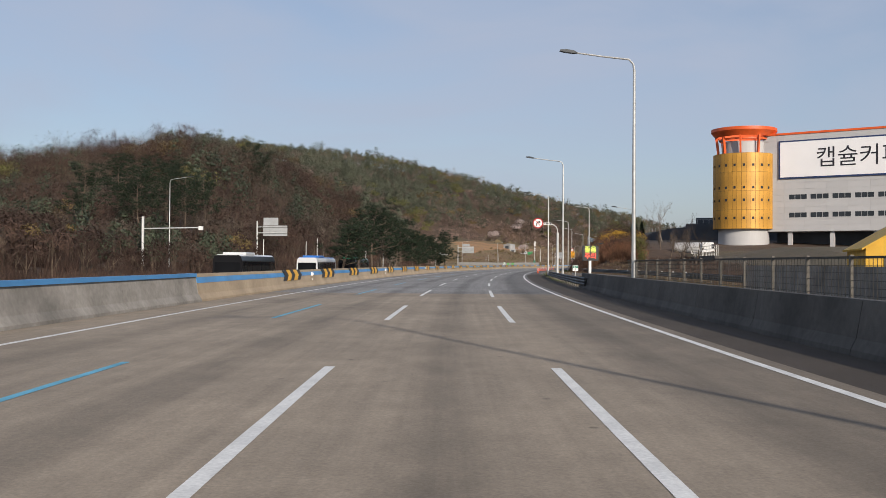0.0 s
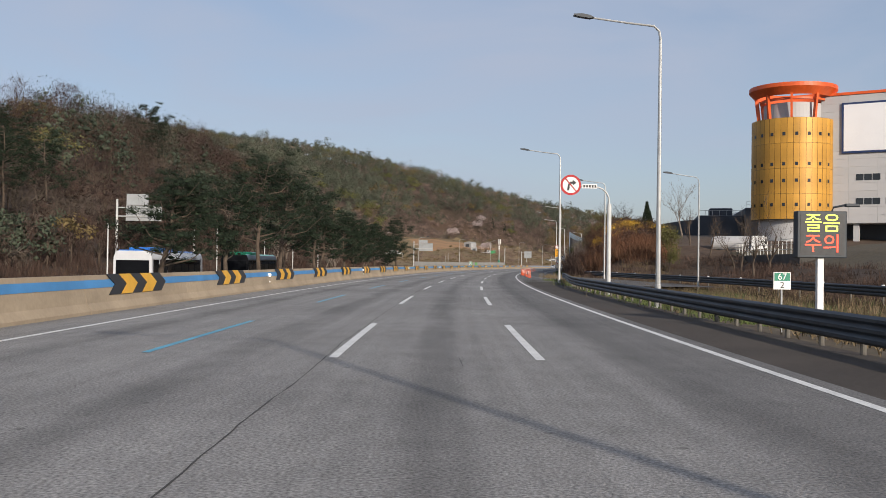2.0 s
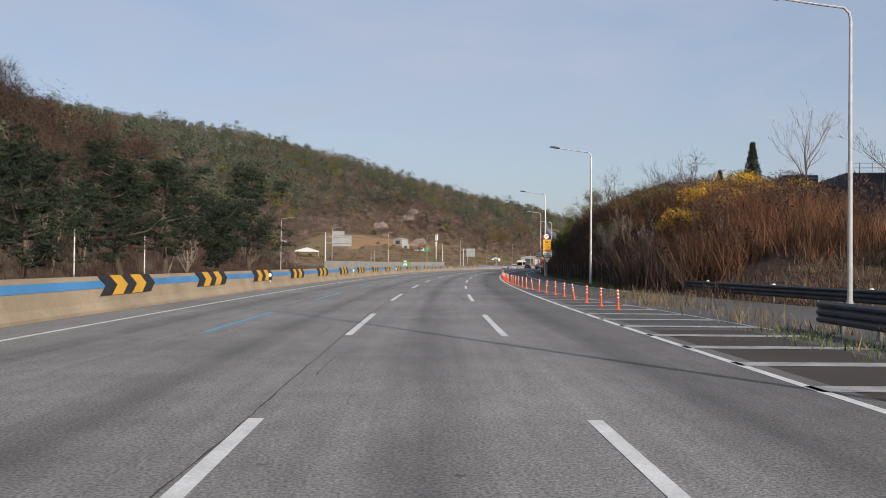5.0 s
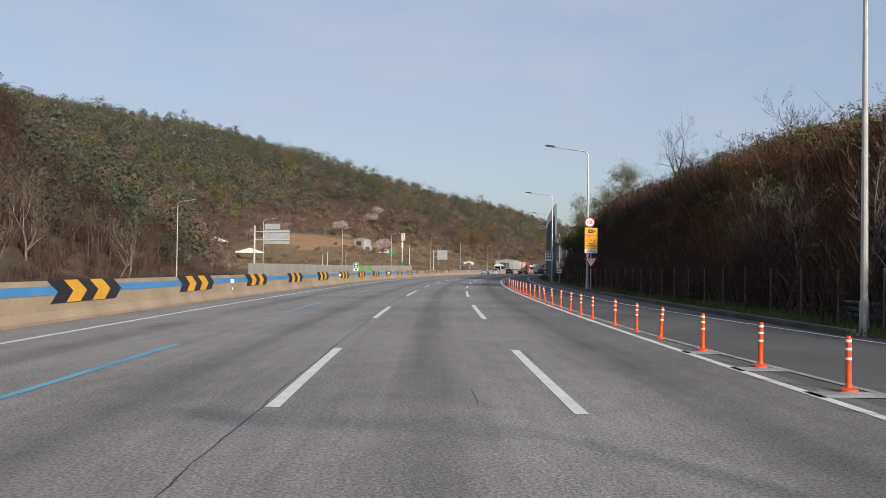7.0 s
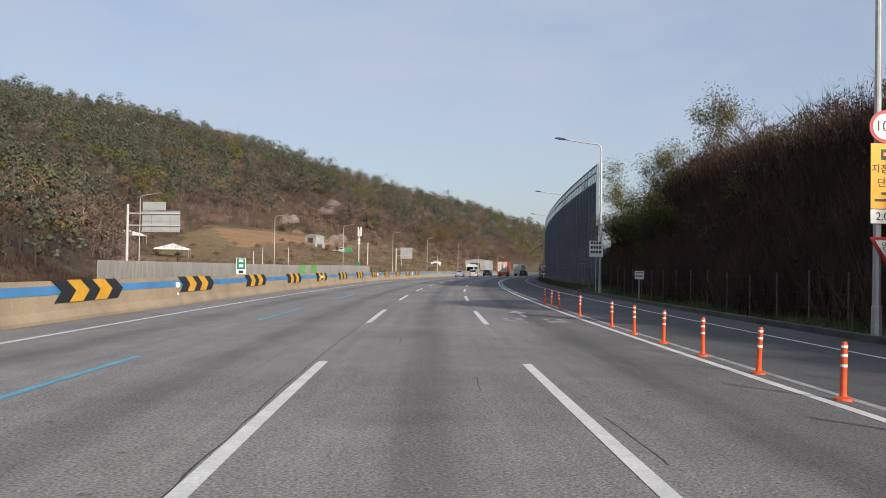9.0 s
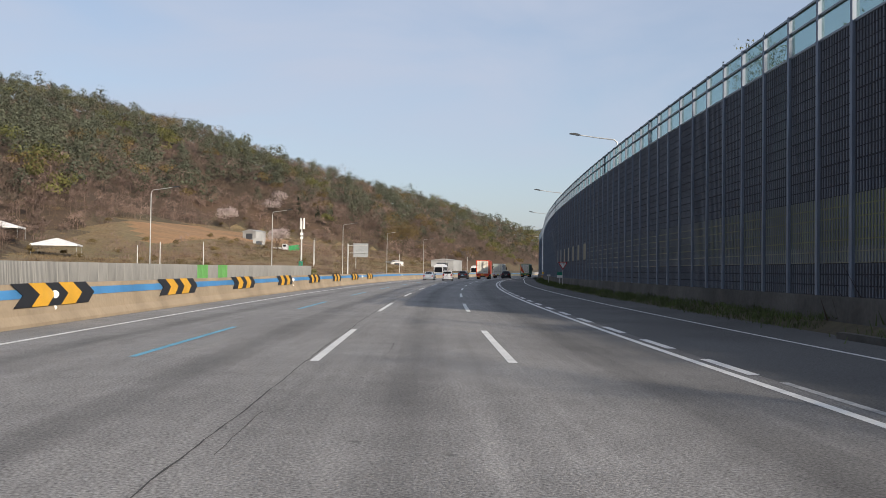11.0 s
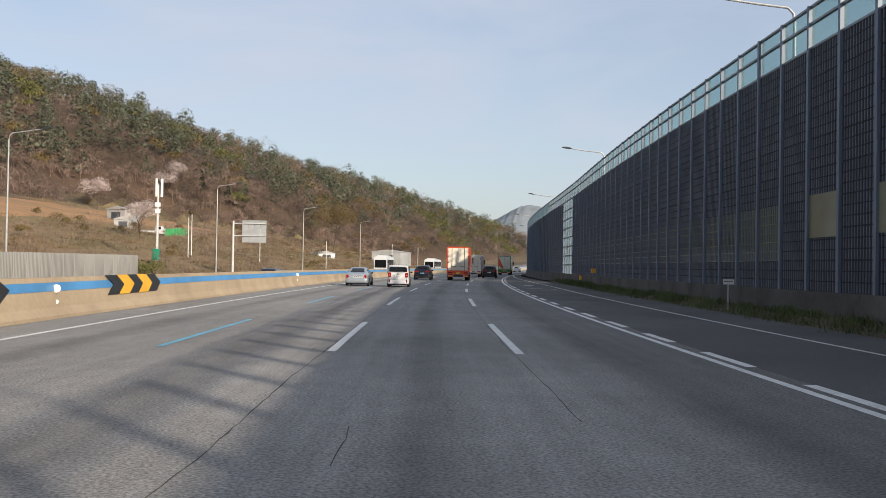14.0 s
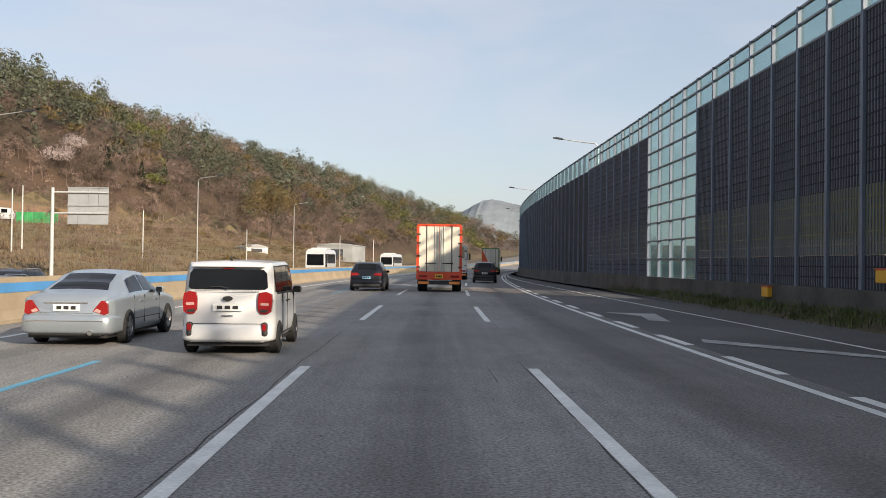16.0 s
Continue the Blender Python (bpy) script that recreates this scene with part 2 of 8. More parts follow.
def box(bm, x0, x1, y0, y1, z0, z1, m=None, mat=0, bevel=0.0):
    g = bmesh.ops.create_cube(bm, size=1.0, matrix=Matrix.Translation(((x0 + x1) / 2, (y0 + y1) / 2, (z0 + z1) / 2)) @ Matrix.Diagonal((abs(x1 - x0), abs(y1 - y0), abs(z1 - z0), 1)))
    vs = g["verts"]
    if bevel:
        es = list({e for v in vs for e in v.link_edges})
        r = bmesh.ops.bevel(bm, geom=es, offset=bevel, segments=2, affect="EDGES", profile=0.5)
        vs = list({v for f in r["faces"] for v in f.verts} | {v for v in vs if v.is_valid})
    if m is not None:
        bmesh.ops.transform(bm, matrix=m, verts=vs)
    for f in {f for v in vs for f in v.link_faces}:
        f.material_index = mat
    return vs


def tube(bm, points, radii, sides=8, mat=0, caps=True):
    """A round bar through points, with a radius at each."""
    points = [Vector(p) for p in points]
    if not isinstance(radii, (list, tuple)):
        radii = [radii] * len(points)
    rings = []
    for i, p in enumerate(points):
        a, b = points[max(i - 1, 0)], points[min(i + 1, len(points) - 1)]
        w = (b - a).normalized()
        u = w.cross(Vector((0, 0, 1)) if abs(w.z) < 0.9 else Vector((1, 0, 0))).normalized()
        v = w.cross(u)
        rings.append([bm.verts.new(p + radii[i] * (math.cos(2 * math.pi * k / sides) * u + math.sin(2 * math.pi * k / sides) * v)) for k in range(sides)])
    for r0, r1 in zip(rings, rings[1:]):
        for k in range(sides):
            bm.faces.new((r0[k], r0[(k + 1) % sides], r1[(k + 1) % sides], r1[k])).material_index = mat
    if caps:
        bm.faces.new(rings[0]).material_index = mat
        bm.faces.new(rings[-1][::-1]).material_index = mat


def prism(bm, outline, y0, y1, mat=0, m=None):
    """An outline in x and z, pushed from y0 to y1."""
    a = [bm.verts.new((x, y0, z)) for x, z in outline]
    b = [bm.verts.new((x, y1, z)) for x, z in outline]
    fs = [bm.faces.new(a), bm.faces.new(b[::-1])]
    for i in range(len(a)):
        j = (i + 1) % len(a)
        fs.append(bm.faces.new((a[j], a[i], b[i], b[j])))
    for f in fs:
        f.material_index = mat
    if m is not None:
        bmesh.ops.transform(bm, matrix=m, verts=a + b)
    bmesh.ops.recalc_face_normals(bm, faces=fs)


def sweep(bm, profile, s0, s1, step=4.0, shift=lambda s: 0.0, caps=True, mat=0, lift=lambda s: 0.0):
    """A closed outline of (aside, up), carried along the road from s0 to s1."""
    n = max(1, int(math.ceil((s1 - s0) / step)))
    rings = []
    for i in range(n + 1):
        s = s0 + (s1 - s0) * i / n
        rings.append([bm.verts.new(spot(s, d + shift(s), z + lift(s))) for d, z in profile])
    k = len(profile)
    for a, b in zip(rings, rings[1:]):
        for i in range(k):
            bm.faces.new((a[i], a[(i + 1) % k], b[(i + 1) % k], b[i])).material_index = mat
    if caps:
        bm.faces.new(rings[0][::-1]).material_index = mat
        bm.faces.new(rings[-1]).material_index = mat
    bmesh.ops.recalc_face_normals(bm, faces=bm.faces)


def ribbon(bm, s0, s1, d0, d1, z, step=4.0, mat=0, shift=lambda s: 0.0):
    """A flat strip that follows the road."""
    n = max(1, int(math.ceil((s1 - s0) / step)))
    last = None
    for i in range(n + 1):
        s = s0 + (s1 - s0) * i / n
        pair = (bm.verts.new(spot(s, d0 + shift(s), z)), bm.verts.new(spot(s, d1 + shift(s), z)))
        if last:
            bm.faces.new((last[0], last[1], pair[1], pair[0])).material_index = mat
        last = pair


def setting(name, bm, mat, label, category):
    return tagged(part(name, bm, mat), label, category, kind="structure")


# ---- ground ----
def smooth(a, b, v):
    t = min(max((v - a) / (b - a), 0.0), 1.0)
    return t * t * (3 - 2 * t)


def along(table, s):
    for (a, va), (b, vb) in zip(table, table[1:]):
        if s <= b:
            return va + (vb - va) * min(max((s - a) / (b - a), 0.0), 1.0)
    return table[-1][1]


TOE = [(-300, -38), (100, -34), (200, -36), (260, -38), (330, -46), (400, -66), (440, -86), (470, -96), (520, -106), (590, -112), (640, -88), (720, -58), (800, -42), (1000, -34), (1600, -34)]
CREST = [(-300, 8), (60, 3), (100, 3), (130, 3.5), (160, 8), (180, 13), (200, 19.5), (220, 26), (260, 29.5), (300, 33), (340, 36), (380, 40), (430, 50), (500, 69), (570, 67), (640, 77), (700, 80), (760, 70), (820, 61), (890, 56), (940, 30), (990, 8), (1600, 6)]
BANK = [(-300, 0.0), (168, 0.0), (184, 4.2), (205, 6.2), (235, 7.4), (270, 8.0), (300, 8.0), (330, 6.0), (380, 3.5), (470, 2.5), (1600, 2.0)]


def ground_z(s, d):
    low = 1.0 - 0.5 * smooth(360, 430, s) - 0.45 * smooth(430, 520, s)
    z = -0.05 - low * (1 - smooth(-10.95, -10.65, d))
    toe = along(TOE, s)
    field = smooth(380, 440, s) * (1 - smooth(660, 720, s)) * (0.08 + 0.13 * smooth(450, 520, s))
    if d < -34:
        z += field * (-34 - max(d, toe))
    if d < toe:
        v = toe - d
        c = along(CREST, s)
        z += c * (1 - math.exp(-v / (28.0 + 67.0 * smooth(20, 55, c)))) * (1 - 0.8 * smooth(185, 340, v))
        spur = smooth(185, 235, s) * (1 - smooth(285, 330, s))
        z += spur * (2.5 * math.exp(-((v - 42) / 14) ** 2) - 6.5 * smooth(52, 85, v))
        z += 0.18 * min(v, 14.0) if s < 330 else 0.10 * min(v, 14.0)
        z += 3.0 * smooth(10, 60, v) * noise.noise(Vector((s * 0.012, d * 0.014, 3.1))) + 1.6 * smooth(10, 40, v) * noise.noise(Vector((s * 0.05, d * 0.05, 6.1)))
    elif d > 9.0:
        b = along(BANK, s)
        z += b * smooth(13.2, 21.0, d)
        if s < 300:
            z += (1 - smooth(160, 190, s)) * (-0.5 * smooth(8.5, 12, d) + 5.0 * smooth(21, 46, d) * smooth(60, 150, s))
        if s > 285:
            z += 0.45 * smooth(11.3, 12.0, d) * smooth(285, 300, s)
        z += 0.25 * smooth(10, 14, d) * noise.noise(Vector((s * 0.2, d * 0.2, 9.0)))
    elif d < -29.5:
        z += 0.15 * noise.noise(Vector((s * 0.1, d * 0.2, 5.0)))
    return z


def wooded(s, d):
    """Where leaf litter covers the ground."""
    return d < along(TOE, s) - 4 or (s > 176 and d > 13.0) or (s > 60 and 13 < d < 33)


def bare(s, d):
    """The dug slope below the woodland."""
    q = 3.0 * noise.noise(Vector((s * 0.06, d * 0.1, 4.0)))
    return 486 < s < 606 and -79 + q > d > -79 - 28 * math.sin(math.pi * (s - 486) / 120) ** 0.5 + q


def place_ground():
    ds = [-900, -600, -420, -320, -260, -220, -190, -165, -145, -134, -126, -120, -115, -110, -105, -100, -96, -92, -88, -84, -81, -78, -75, -72, -69, -66, -63, -61, -57, -53, -50, -47, -44, -42, -40, -38, -36, -34.5, -33, -31, -29.5, -28, -20, -11.2, -10.9, -10.8, -10.7, -10.6, -10.2, 5.3, 7.2, 8.6, 9.4, 10.2, 11.0, 11.8, 12.6, 13.4, 14.2, 15, 15.8, 16.6, 17.4, 18.2, 19, 20, 21.5, 24, 28, 33, 38, 43, 48, 60, 90, 140, 220, 340, 500]
    ss = list(range(-280, 100, 20)) + list(range(100, 480, 5)) + list(range(480, 760, 5)) + list(range(760, 900, 10)) + list(range(900, 1601, 40))
    bm = bmesh.new()
    rows = [[bm.verts.new(spot(s, d, ground_z(s, d))) for d in ds] for s in ss]
    for j, (a, b) in enumerate(zip(rows, rows[1:])):
        for i in range(len(ds) - 1):
            bm.faces.new((a[i], a[i + 1], b[i + 1], b[i])).material_index = 3 if bare(ss[j], ds[i]) else 2 if 405 < ss[j] < 690 and along(TOE, ss[j]) - 1 < ds[i] < -31 else 1 if wooded(ss[j], ds[i]) else 0
    return setting("ground", bm, [M_GRASS, M_LITTER, M_FIELD, M_SOIL], "dry brown verge and hillside soil with sparse green", "ground")


place_ground()

# ---- road ----
def surface(s0, s1):
    """The carriageway, with the distance aside kept for the wear of the lanes."""
    bm = bmesh.new()
    lay = bm.verts.layers.float.new("aside")
    far = bm.verts.layers.float.new("along")
    ds = [-10.4 + 15.8 * i / 20 for i in range(21)]
    last = None
    n = int((s1 - s0) / 4)
    for i in range(n + 1):
        q = s0 + (s1 - s0) * i / n
        row = []
        for d in ds:
            v = bm.verts.new(spot(q, d, 0.0))
            v[lay] = d
            v[far] = q
            row.append(v)
        if last:
            for k in range(20):
                bm.faces.new((last[k], last[k + 1], row[k + 1], row[k]))
        last = row
    return bm


bm = surface(-120, 50.0)
setting("road_older_stretch", bm, M_CONCRETE_ROAD, "brownish worn motorway surface with dark tyre tracks", "road")
bm = surface(50.0, 1500)
setting("road", bm, M_ASPHALT, "grey worn asphalt motorway surface", "road")
bm = bmesh.new()
for a in range(-120, 1500, 20):
    ribbon(bm, a, a + 20, -29.0, -10.98, -0.99 + 0.5 * smooth(360, 430, a + 10) + 0.45 * smooth(430, 520, a + 10), 5.0)
setting("road_opposite", bm, M_ASPHALT, "grey asphalt of the opposite carriageway", "road")
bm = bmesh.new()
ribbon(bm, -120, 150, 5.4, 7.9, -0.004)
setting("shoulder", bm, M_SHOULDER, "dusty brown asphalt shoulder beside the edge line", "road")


# Slip road that joins from the right
def slip_in(s):
    return 9.5 * (1 - smooth(120, 205, s)) if s < 205 else 0.0


bm = bmesh.new()
ribbon(bm, 120, 1500, 5.4, 10.6, -0.006)
last = None
for s in range(125, 206, 5):
    a, b = bm.verts.new(spot(s, 5.4 if s > 150 else 9.4 + 0.11 * (150 - s), -0.012)), bm.verts.new(spot(s, 10.8 + slip_in(s), -0.012))
    if last:
        bm.faces.new((last[0], last[1], b, a))
    last = (a, b)
ribbon(bm, 299, 640, 10.6, 11.4, -0.006, shift=lambda s: -5.0 * smooth(440, 570, s))
setting("slip_road", bm, M_SLIP_SHADE, "grey asphalt slip road merging with the motorway", "road")


# ---- painted lines ----
def dash_spots():
    got = [15.5, 36.1, 56.1, 75.9, 96.2, 116.3, 136.2, 156.1, 175.3, 194.6, 217.1, 241.0, 261.2, 281.3, 301.3, 321.7]
    first, last = got[0], got[-1]
    return [first - 20.2 * k for k in range(5, 0, -1)] + got + [last + 20.2 * k for k in range(1, 40)]


LINE_Z = 0.005
UNEVEN = {36.1: (9.6, 9.0), 56.1: (10.6, 9.8), 194.6: (8.1, 7.8), 217.1: (11.4, 8.6), 241.0: (12.4, 11.9), 321.7: (9.0, 9.6)}
dash_label = "worn white painted lane dash on asphalt"


def dash(kind, s1, d, length, width, mat, label, group):
    bm = bmesh.new()
    ribbon(bm, s1 - length, s1, d - width / 2, d + width / 2, LINE_Z, 3.0)
    return tagged(part(kind, bm, mat), label, "lane marking", group, "structure")


for k, s in enumerate(dash_spots()):
    if s > 700:
        continue
    long = UNEVEN.get(round(s, 1), (8.8, 8.8))
    dash("lane_dash", s, 1.7, long[0], 0.16, M_WHITE_LINE, dash_label, "white lane dashes")
    off = 2.9 if abs(s - 217.1) < 1 else 0.0
    dash("lane_dash", s - off, -1.71, long[1], 0.16, M_WHITE_LINE, dash_label, "white lane dashes")
    dash("bus_lane_dash", s + 0.4, -4.93, 8.8, 0.14, M_BLUE_LINE, "blue painted bus lane dash on asphalt", "blue lane dashes")
bm = bmesh.new()
ribbon(bm, -120, 1400, -8.29, -8.14, LINE_Z)
setting("edge_line_median", bm, M_WHITE_LINE, "solid white edge line beside the median barrier", "lane marking")
bm = bmesh.new()
ribbon(bm, -120, 1400, 4.93, 5.09, LINE_Z)
setting("edge_line_verge", bm, M_WHITE_LINE, "solid white edge line beside the shoulder", "lane marking")
bm = bmesh.new()
ribbon(bm, 178, 545, 8.72, 8.85, LINE_Z, shift=lambda s: 2.6 * (1 - smooth(176, 225, s)) - 3.2 * smooth(425, 540, s))
setting("edge_line_slip", bm, M_WHITE_LINE, "thin white edge line of the slip road", "lane marking")
bm = bmesh.new()
for i in range(70):
    s = 291.0 + 5.05 * i
    ribbon(bm, s, s + 2.7, 5.24, 5.44, LINE_Z)
setting("merge_dashes", bm, M_WHITE_LINE, "short white merge dashes beside the solid line", "lane marking")

# Gore between motorway and slip road: two borders and cross bars
bm = bmesh.new()
ribbon(bm, 150, 290, 5.36, 5.5, LINE_Z, shift=lambda s: 3.4 * (1 - smooth(140, 205, s)))
for s in np.arange(138.5, 204, 3.1):
    w = 0.35 + 3.4 * (1 - smooth(140, 205, s))
    if w > 0.5:
        ribbon(bm, s, s + 0.6, 4.98, 5.0 + w, LINE_Z, 1.0)
setting("gore_marking", bm, M_WORN_LINE, "worn white hatched gore with cross bars", "lane marking")

# Surface joint, crack along the lane and worn arrow
bm = bmesh.new()
last = None
for i in range(41):
    d = -8.3 + 13.9 * i / 40
    s = 45.6 + (d + 8.4) * 0.585 + 0.06 * math.sin(d * 3.1)
    p = (bm.verts.new(spot(s, d, 0.008)), bm.verts.new(spot(s + 0.09 + 0.03 * math.sin(7 * d), d, 0.008)))
    if last:
        bm.faces.new((last[0], p[0], p[1], last[1]))
    last = p
setting("road_joint", bm, M_CRACK, "dark slanting expansion joint across the motorway", "road joint")


def crack(s0, s1, d, seed, width=0.018):
    rnd = random.Random(seed)
    bm = bmesh.new()
    last, s, off = None, s0, 0.0
    while s < s1:
        off = off * 0.9 + rnd.uniform(-0.018, 0.018)
        w = width * rnd.uniform(0.5, 1.4)
        p = (bm.verts.new(spot(s, d + off - w / 2, 0.003)), bm.verts.new(spot(s, d + off + w / 2, 0.003)))
        if last:
            bm.faces.new((last[0], last[1], p[1], p[0]))
        last = p
        s += rnd.uniform(0.25, 0.5)
    return setting("road_crack", bm, M_CRACK, "dark ragged lengthwise crack in the asphalt", "road crack")


crack(52, 430, -1.84, 1, 0.018)
crack(86, 96, 0.95, 2, 0.01)
crack(168, 175, 1.35, 3, 0.01)
crack(366, 424, 1.58, 6, 0.014)
for k in range(46):
    crack(66 + 7.9 * k + 3 * math.sin(k * 5.1), 67.5 + 7.9 * k + 3 * math.sin(k * 5.1) + 1.3 * abs(math.sin(k * 2.3)), 3.1 * math.sin(k * 12.9898) + 0.4, 50 + k, 0.012)

# ---- median barrier ----
SEG = 10.0


def barrier_profile(c, h):
    return [(c - 0.42, 0), (c - 0.42, 0.09), (c - 0.28, 0.3), (c - 0.13, h), (c + 0.13, h), (c + 0.28, 0.3), (c + 0.42, 0.09), (c + 0.42, 0)]


median = tagged(new("median_barrier"), "beige concrete median barrier with a blue painted band", "barrier", kind="structure")
old = tagged(new("median_barrier_older"), "stained grey concrete median barrier with a blue top", "barrier", kind="structure")
s = -40.0
while s < 900:
    e = s + (SEG if s < 420 else 40.0)
    bm = bmesh.new()
    if s < 38:
        e = min(e, 38.0)
        sweep(bm, barrier_profile(-10.22, 0.98), s + 0.012, e - 0.012, 2.0)
        part("segment", bm, M_OLD_CONCRETE, old)
        bm = bmesh.new()
        sweep(bm, [(-10.3, 0.965), (-10.3, 1.1), (-10.02, 1.1), (-10.02, 0.965)], s, e, 2.0)
        part("top_cover", bm, M_BLUE, old, "blue painted barrier top")
    else:
        h = 0.98 + 0.12 * smooth(38, 60, s)
        sweep(bm, barrier_profile(-10.22, 1.08), s + 0.012, e - 0.012, 4.0)
        part("segment", bm, M_BARRIER, median)
        bm = bmesh.new()
        # the band lies on the leaning face
        sweep(bm, [(-10.018, 0.72), (-10.062, 0.95), (-10.055, 0.95), (-10.008, 0.72)], s, e, 4.0)
        part("band", bm, M_BLUE, median, "blue painted band along the barrier")
    s = e

# Chevron boards on the barrier
CHEVRONS = [54.5 + 12.62 * k for k in range(9)] + [166.8, 178.3, 189.8] + [201.3 + 12.3 * k for k in range(16)]


def chevron_board():
    """Along x: notched black board with two yellow chevrons and a black one between."""
    root = thing("chevron_board", Matrix(), "black board with yellow chevrons on the median barrier", "road sign", "chevron boards")
    L, H, n = 5.7, 0.62, 0.62

    def arrow(x0, x1):
        return [(x0, -H / 2), (x1, -H / 2), (x1 + n, 0), (x1, H / 2), (x0, H / 2), (x0 + n, 0)]

    bm = bmesh.new()
    prism(bm, arrow(0, L - n), -0.02, 0.0)
    part("board", bm, M_BLACK, root)
    for a, b in ((1.02, 2.05), (3.0, 4.05)):
        bm = bmesh.new()
        prism(bm, arrow(a, b), -0.026, -0.0205)
        part("chevron", bm, M_YELLOW, root, "yellow chevron")
    return root


board = chevron_board()
for k, s in enumerate(CHEVRONS):
    m = stand(s, -10.012, 0.8) @ pose(0, 0, 0, 0, 0, 90) @ pose(0, 0, 0, -9.0, 0, 0)
    if k == 0:
        board.matrix_basis = m
    else:
        copy_thing(board, m)

# Round reflectors on the barrier
def barrier_reflector(m):
    root = thing("barrier_reflector", m, "white round reflector on the median barrier", "reflector", "barrier reflectors")
    bm = bmesh.new()
    tube(bm, [(0, 0, 0), (0, -0.05, 0)], 0.11, 14)
    part("disc", bm, M_WHITE, root)
    bm = bmesh.new()
    tube(bm, [(0, -0.05, -0.36), (0, 0.05, -0.36)], 0.06, 12)
    part("small_disc", bm, M_WHITE, root)
    return root


first = None
for k in range(10):
    m = stand(63.5 + 39.8 * k, -9.98, 0.79) @ pose(0, 0, 0, 0, 0, 12)
    first = barrier_reflector(m) if first is None else (copy_thing(first, m) and first)


# Worn arrows and word marks in the lanes
def flat(name, s, d, polys, label, mat=None):
    bm = bmesh.new()
    for poly in polys:
        bm.faces.new([bm.verts.new(spot(s + y, d + x, LINE_Z + 0.001)) for x, y in poly])
    bmesh.ops.recalc_face_normals(bm, faces=bm.faces)
    return setting(name, bm, mat or M_WORN_LINE, label, "lane marking")


flat("lane_arrow", 257.0, 3.25, [[(-0.08, 0), (0.08, 0), (0.08, 3.2), (-0.08, 3.2)], [(-0.4, 3.0), (0.35, 3.0), (0.0, 5.0)]], "worn white arrow on the asphalt")
for x in (-0.85, 0.45):
    flat("lane_word", 253.6, 3.25 + x, [[(0, 0), (0.62, 0), (0.62, 0.35), (0, 0.35)], [(0, 0.8), (0.62, 0.8), (0.62, 1.15), (0, 1.15)], [(0.0, 1.6), (0.16, 1.6), (0.16, 2.5), (0, 2.5)], [(0.4, 1.6), (0.62, 1.6), (0.62, 2.5), (0.4, 2.5)]], "worn white word mark on the asphalt")
flat("merge_line", 428.91, 6.0, [[(0.0, 0.0), (-0.2, -0.9), (2.1, -4.0), (2.35, -3.5)]], "worn white merging line on the slip road")
flat("merge_arrow", 428.91, 6.0, [[(-0.15, 11.2), (1.45, 10.6), (0.9, 6.3), (0.4, 6.7), (0.65, 9.0)]], "worn white merging arrow on the slip road")


# Curved dark tyre marks and a pale repaired patch
def tyre_mark(s, d, r, a0, a1, label="dark curved tyre mark on the asphalt"):
    bm = bmesh.new()
    last = None
    for i in range(37):
        a = a0 + (a1 - a0) * i / 36
        w = 0.016 * (0.3 + 0.7 * abs(math.sin(i * 1.7)))
        p = [bm.verts.new(spot(s + q * math.sin(a), d + q * math.cos(a), 0.0035)) for q in (r - w, r + w)]
        if last:
            bm.faces.new((last[0], last[1], p[1], p[0]))
        last = p
    return setting("tyre_mark", bm, M_STAIN, label, "tyre mark")


tyre_mark(340.5, -3.65, 1.0, 0.2, 5.9)
tyre_mark(336.8, -2.9, 1.1, 1.0, 6.6)
tyre_mark(337.0, 3.0, 0.9, 0, 5.6)
flat("road_patch", 50.6, -1.25, [[(0.0, -0.1), (0.55, -0.2), (0.65, 0.25), (0.05, 0.3)]], "pale worn patch on the asphalt")
# ---- right-hand barrier, mesh fence, guard rails ----
right_wall = tagged(new("concrete_barrier"), "dark weathered concrete barrier beside the shoulder", "barrier", kind="structure")
s = -60.0
while s < 64:
    e = min(s + 6.0, 64.5)
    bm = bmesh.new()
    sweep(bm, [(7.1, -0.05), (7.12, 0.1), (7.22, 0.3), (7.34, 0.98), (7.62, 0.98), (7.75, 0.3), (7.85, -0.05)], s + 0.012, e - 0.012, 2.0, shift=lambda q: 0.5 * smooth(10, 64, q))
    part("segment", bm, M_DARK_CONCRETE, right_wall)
    s = e

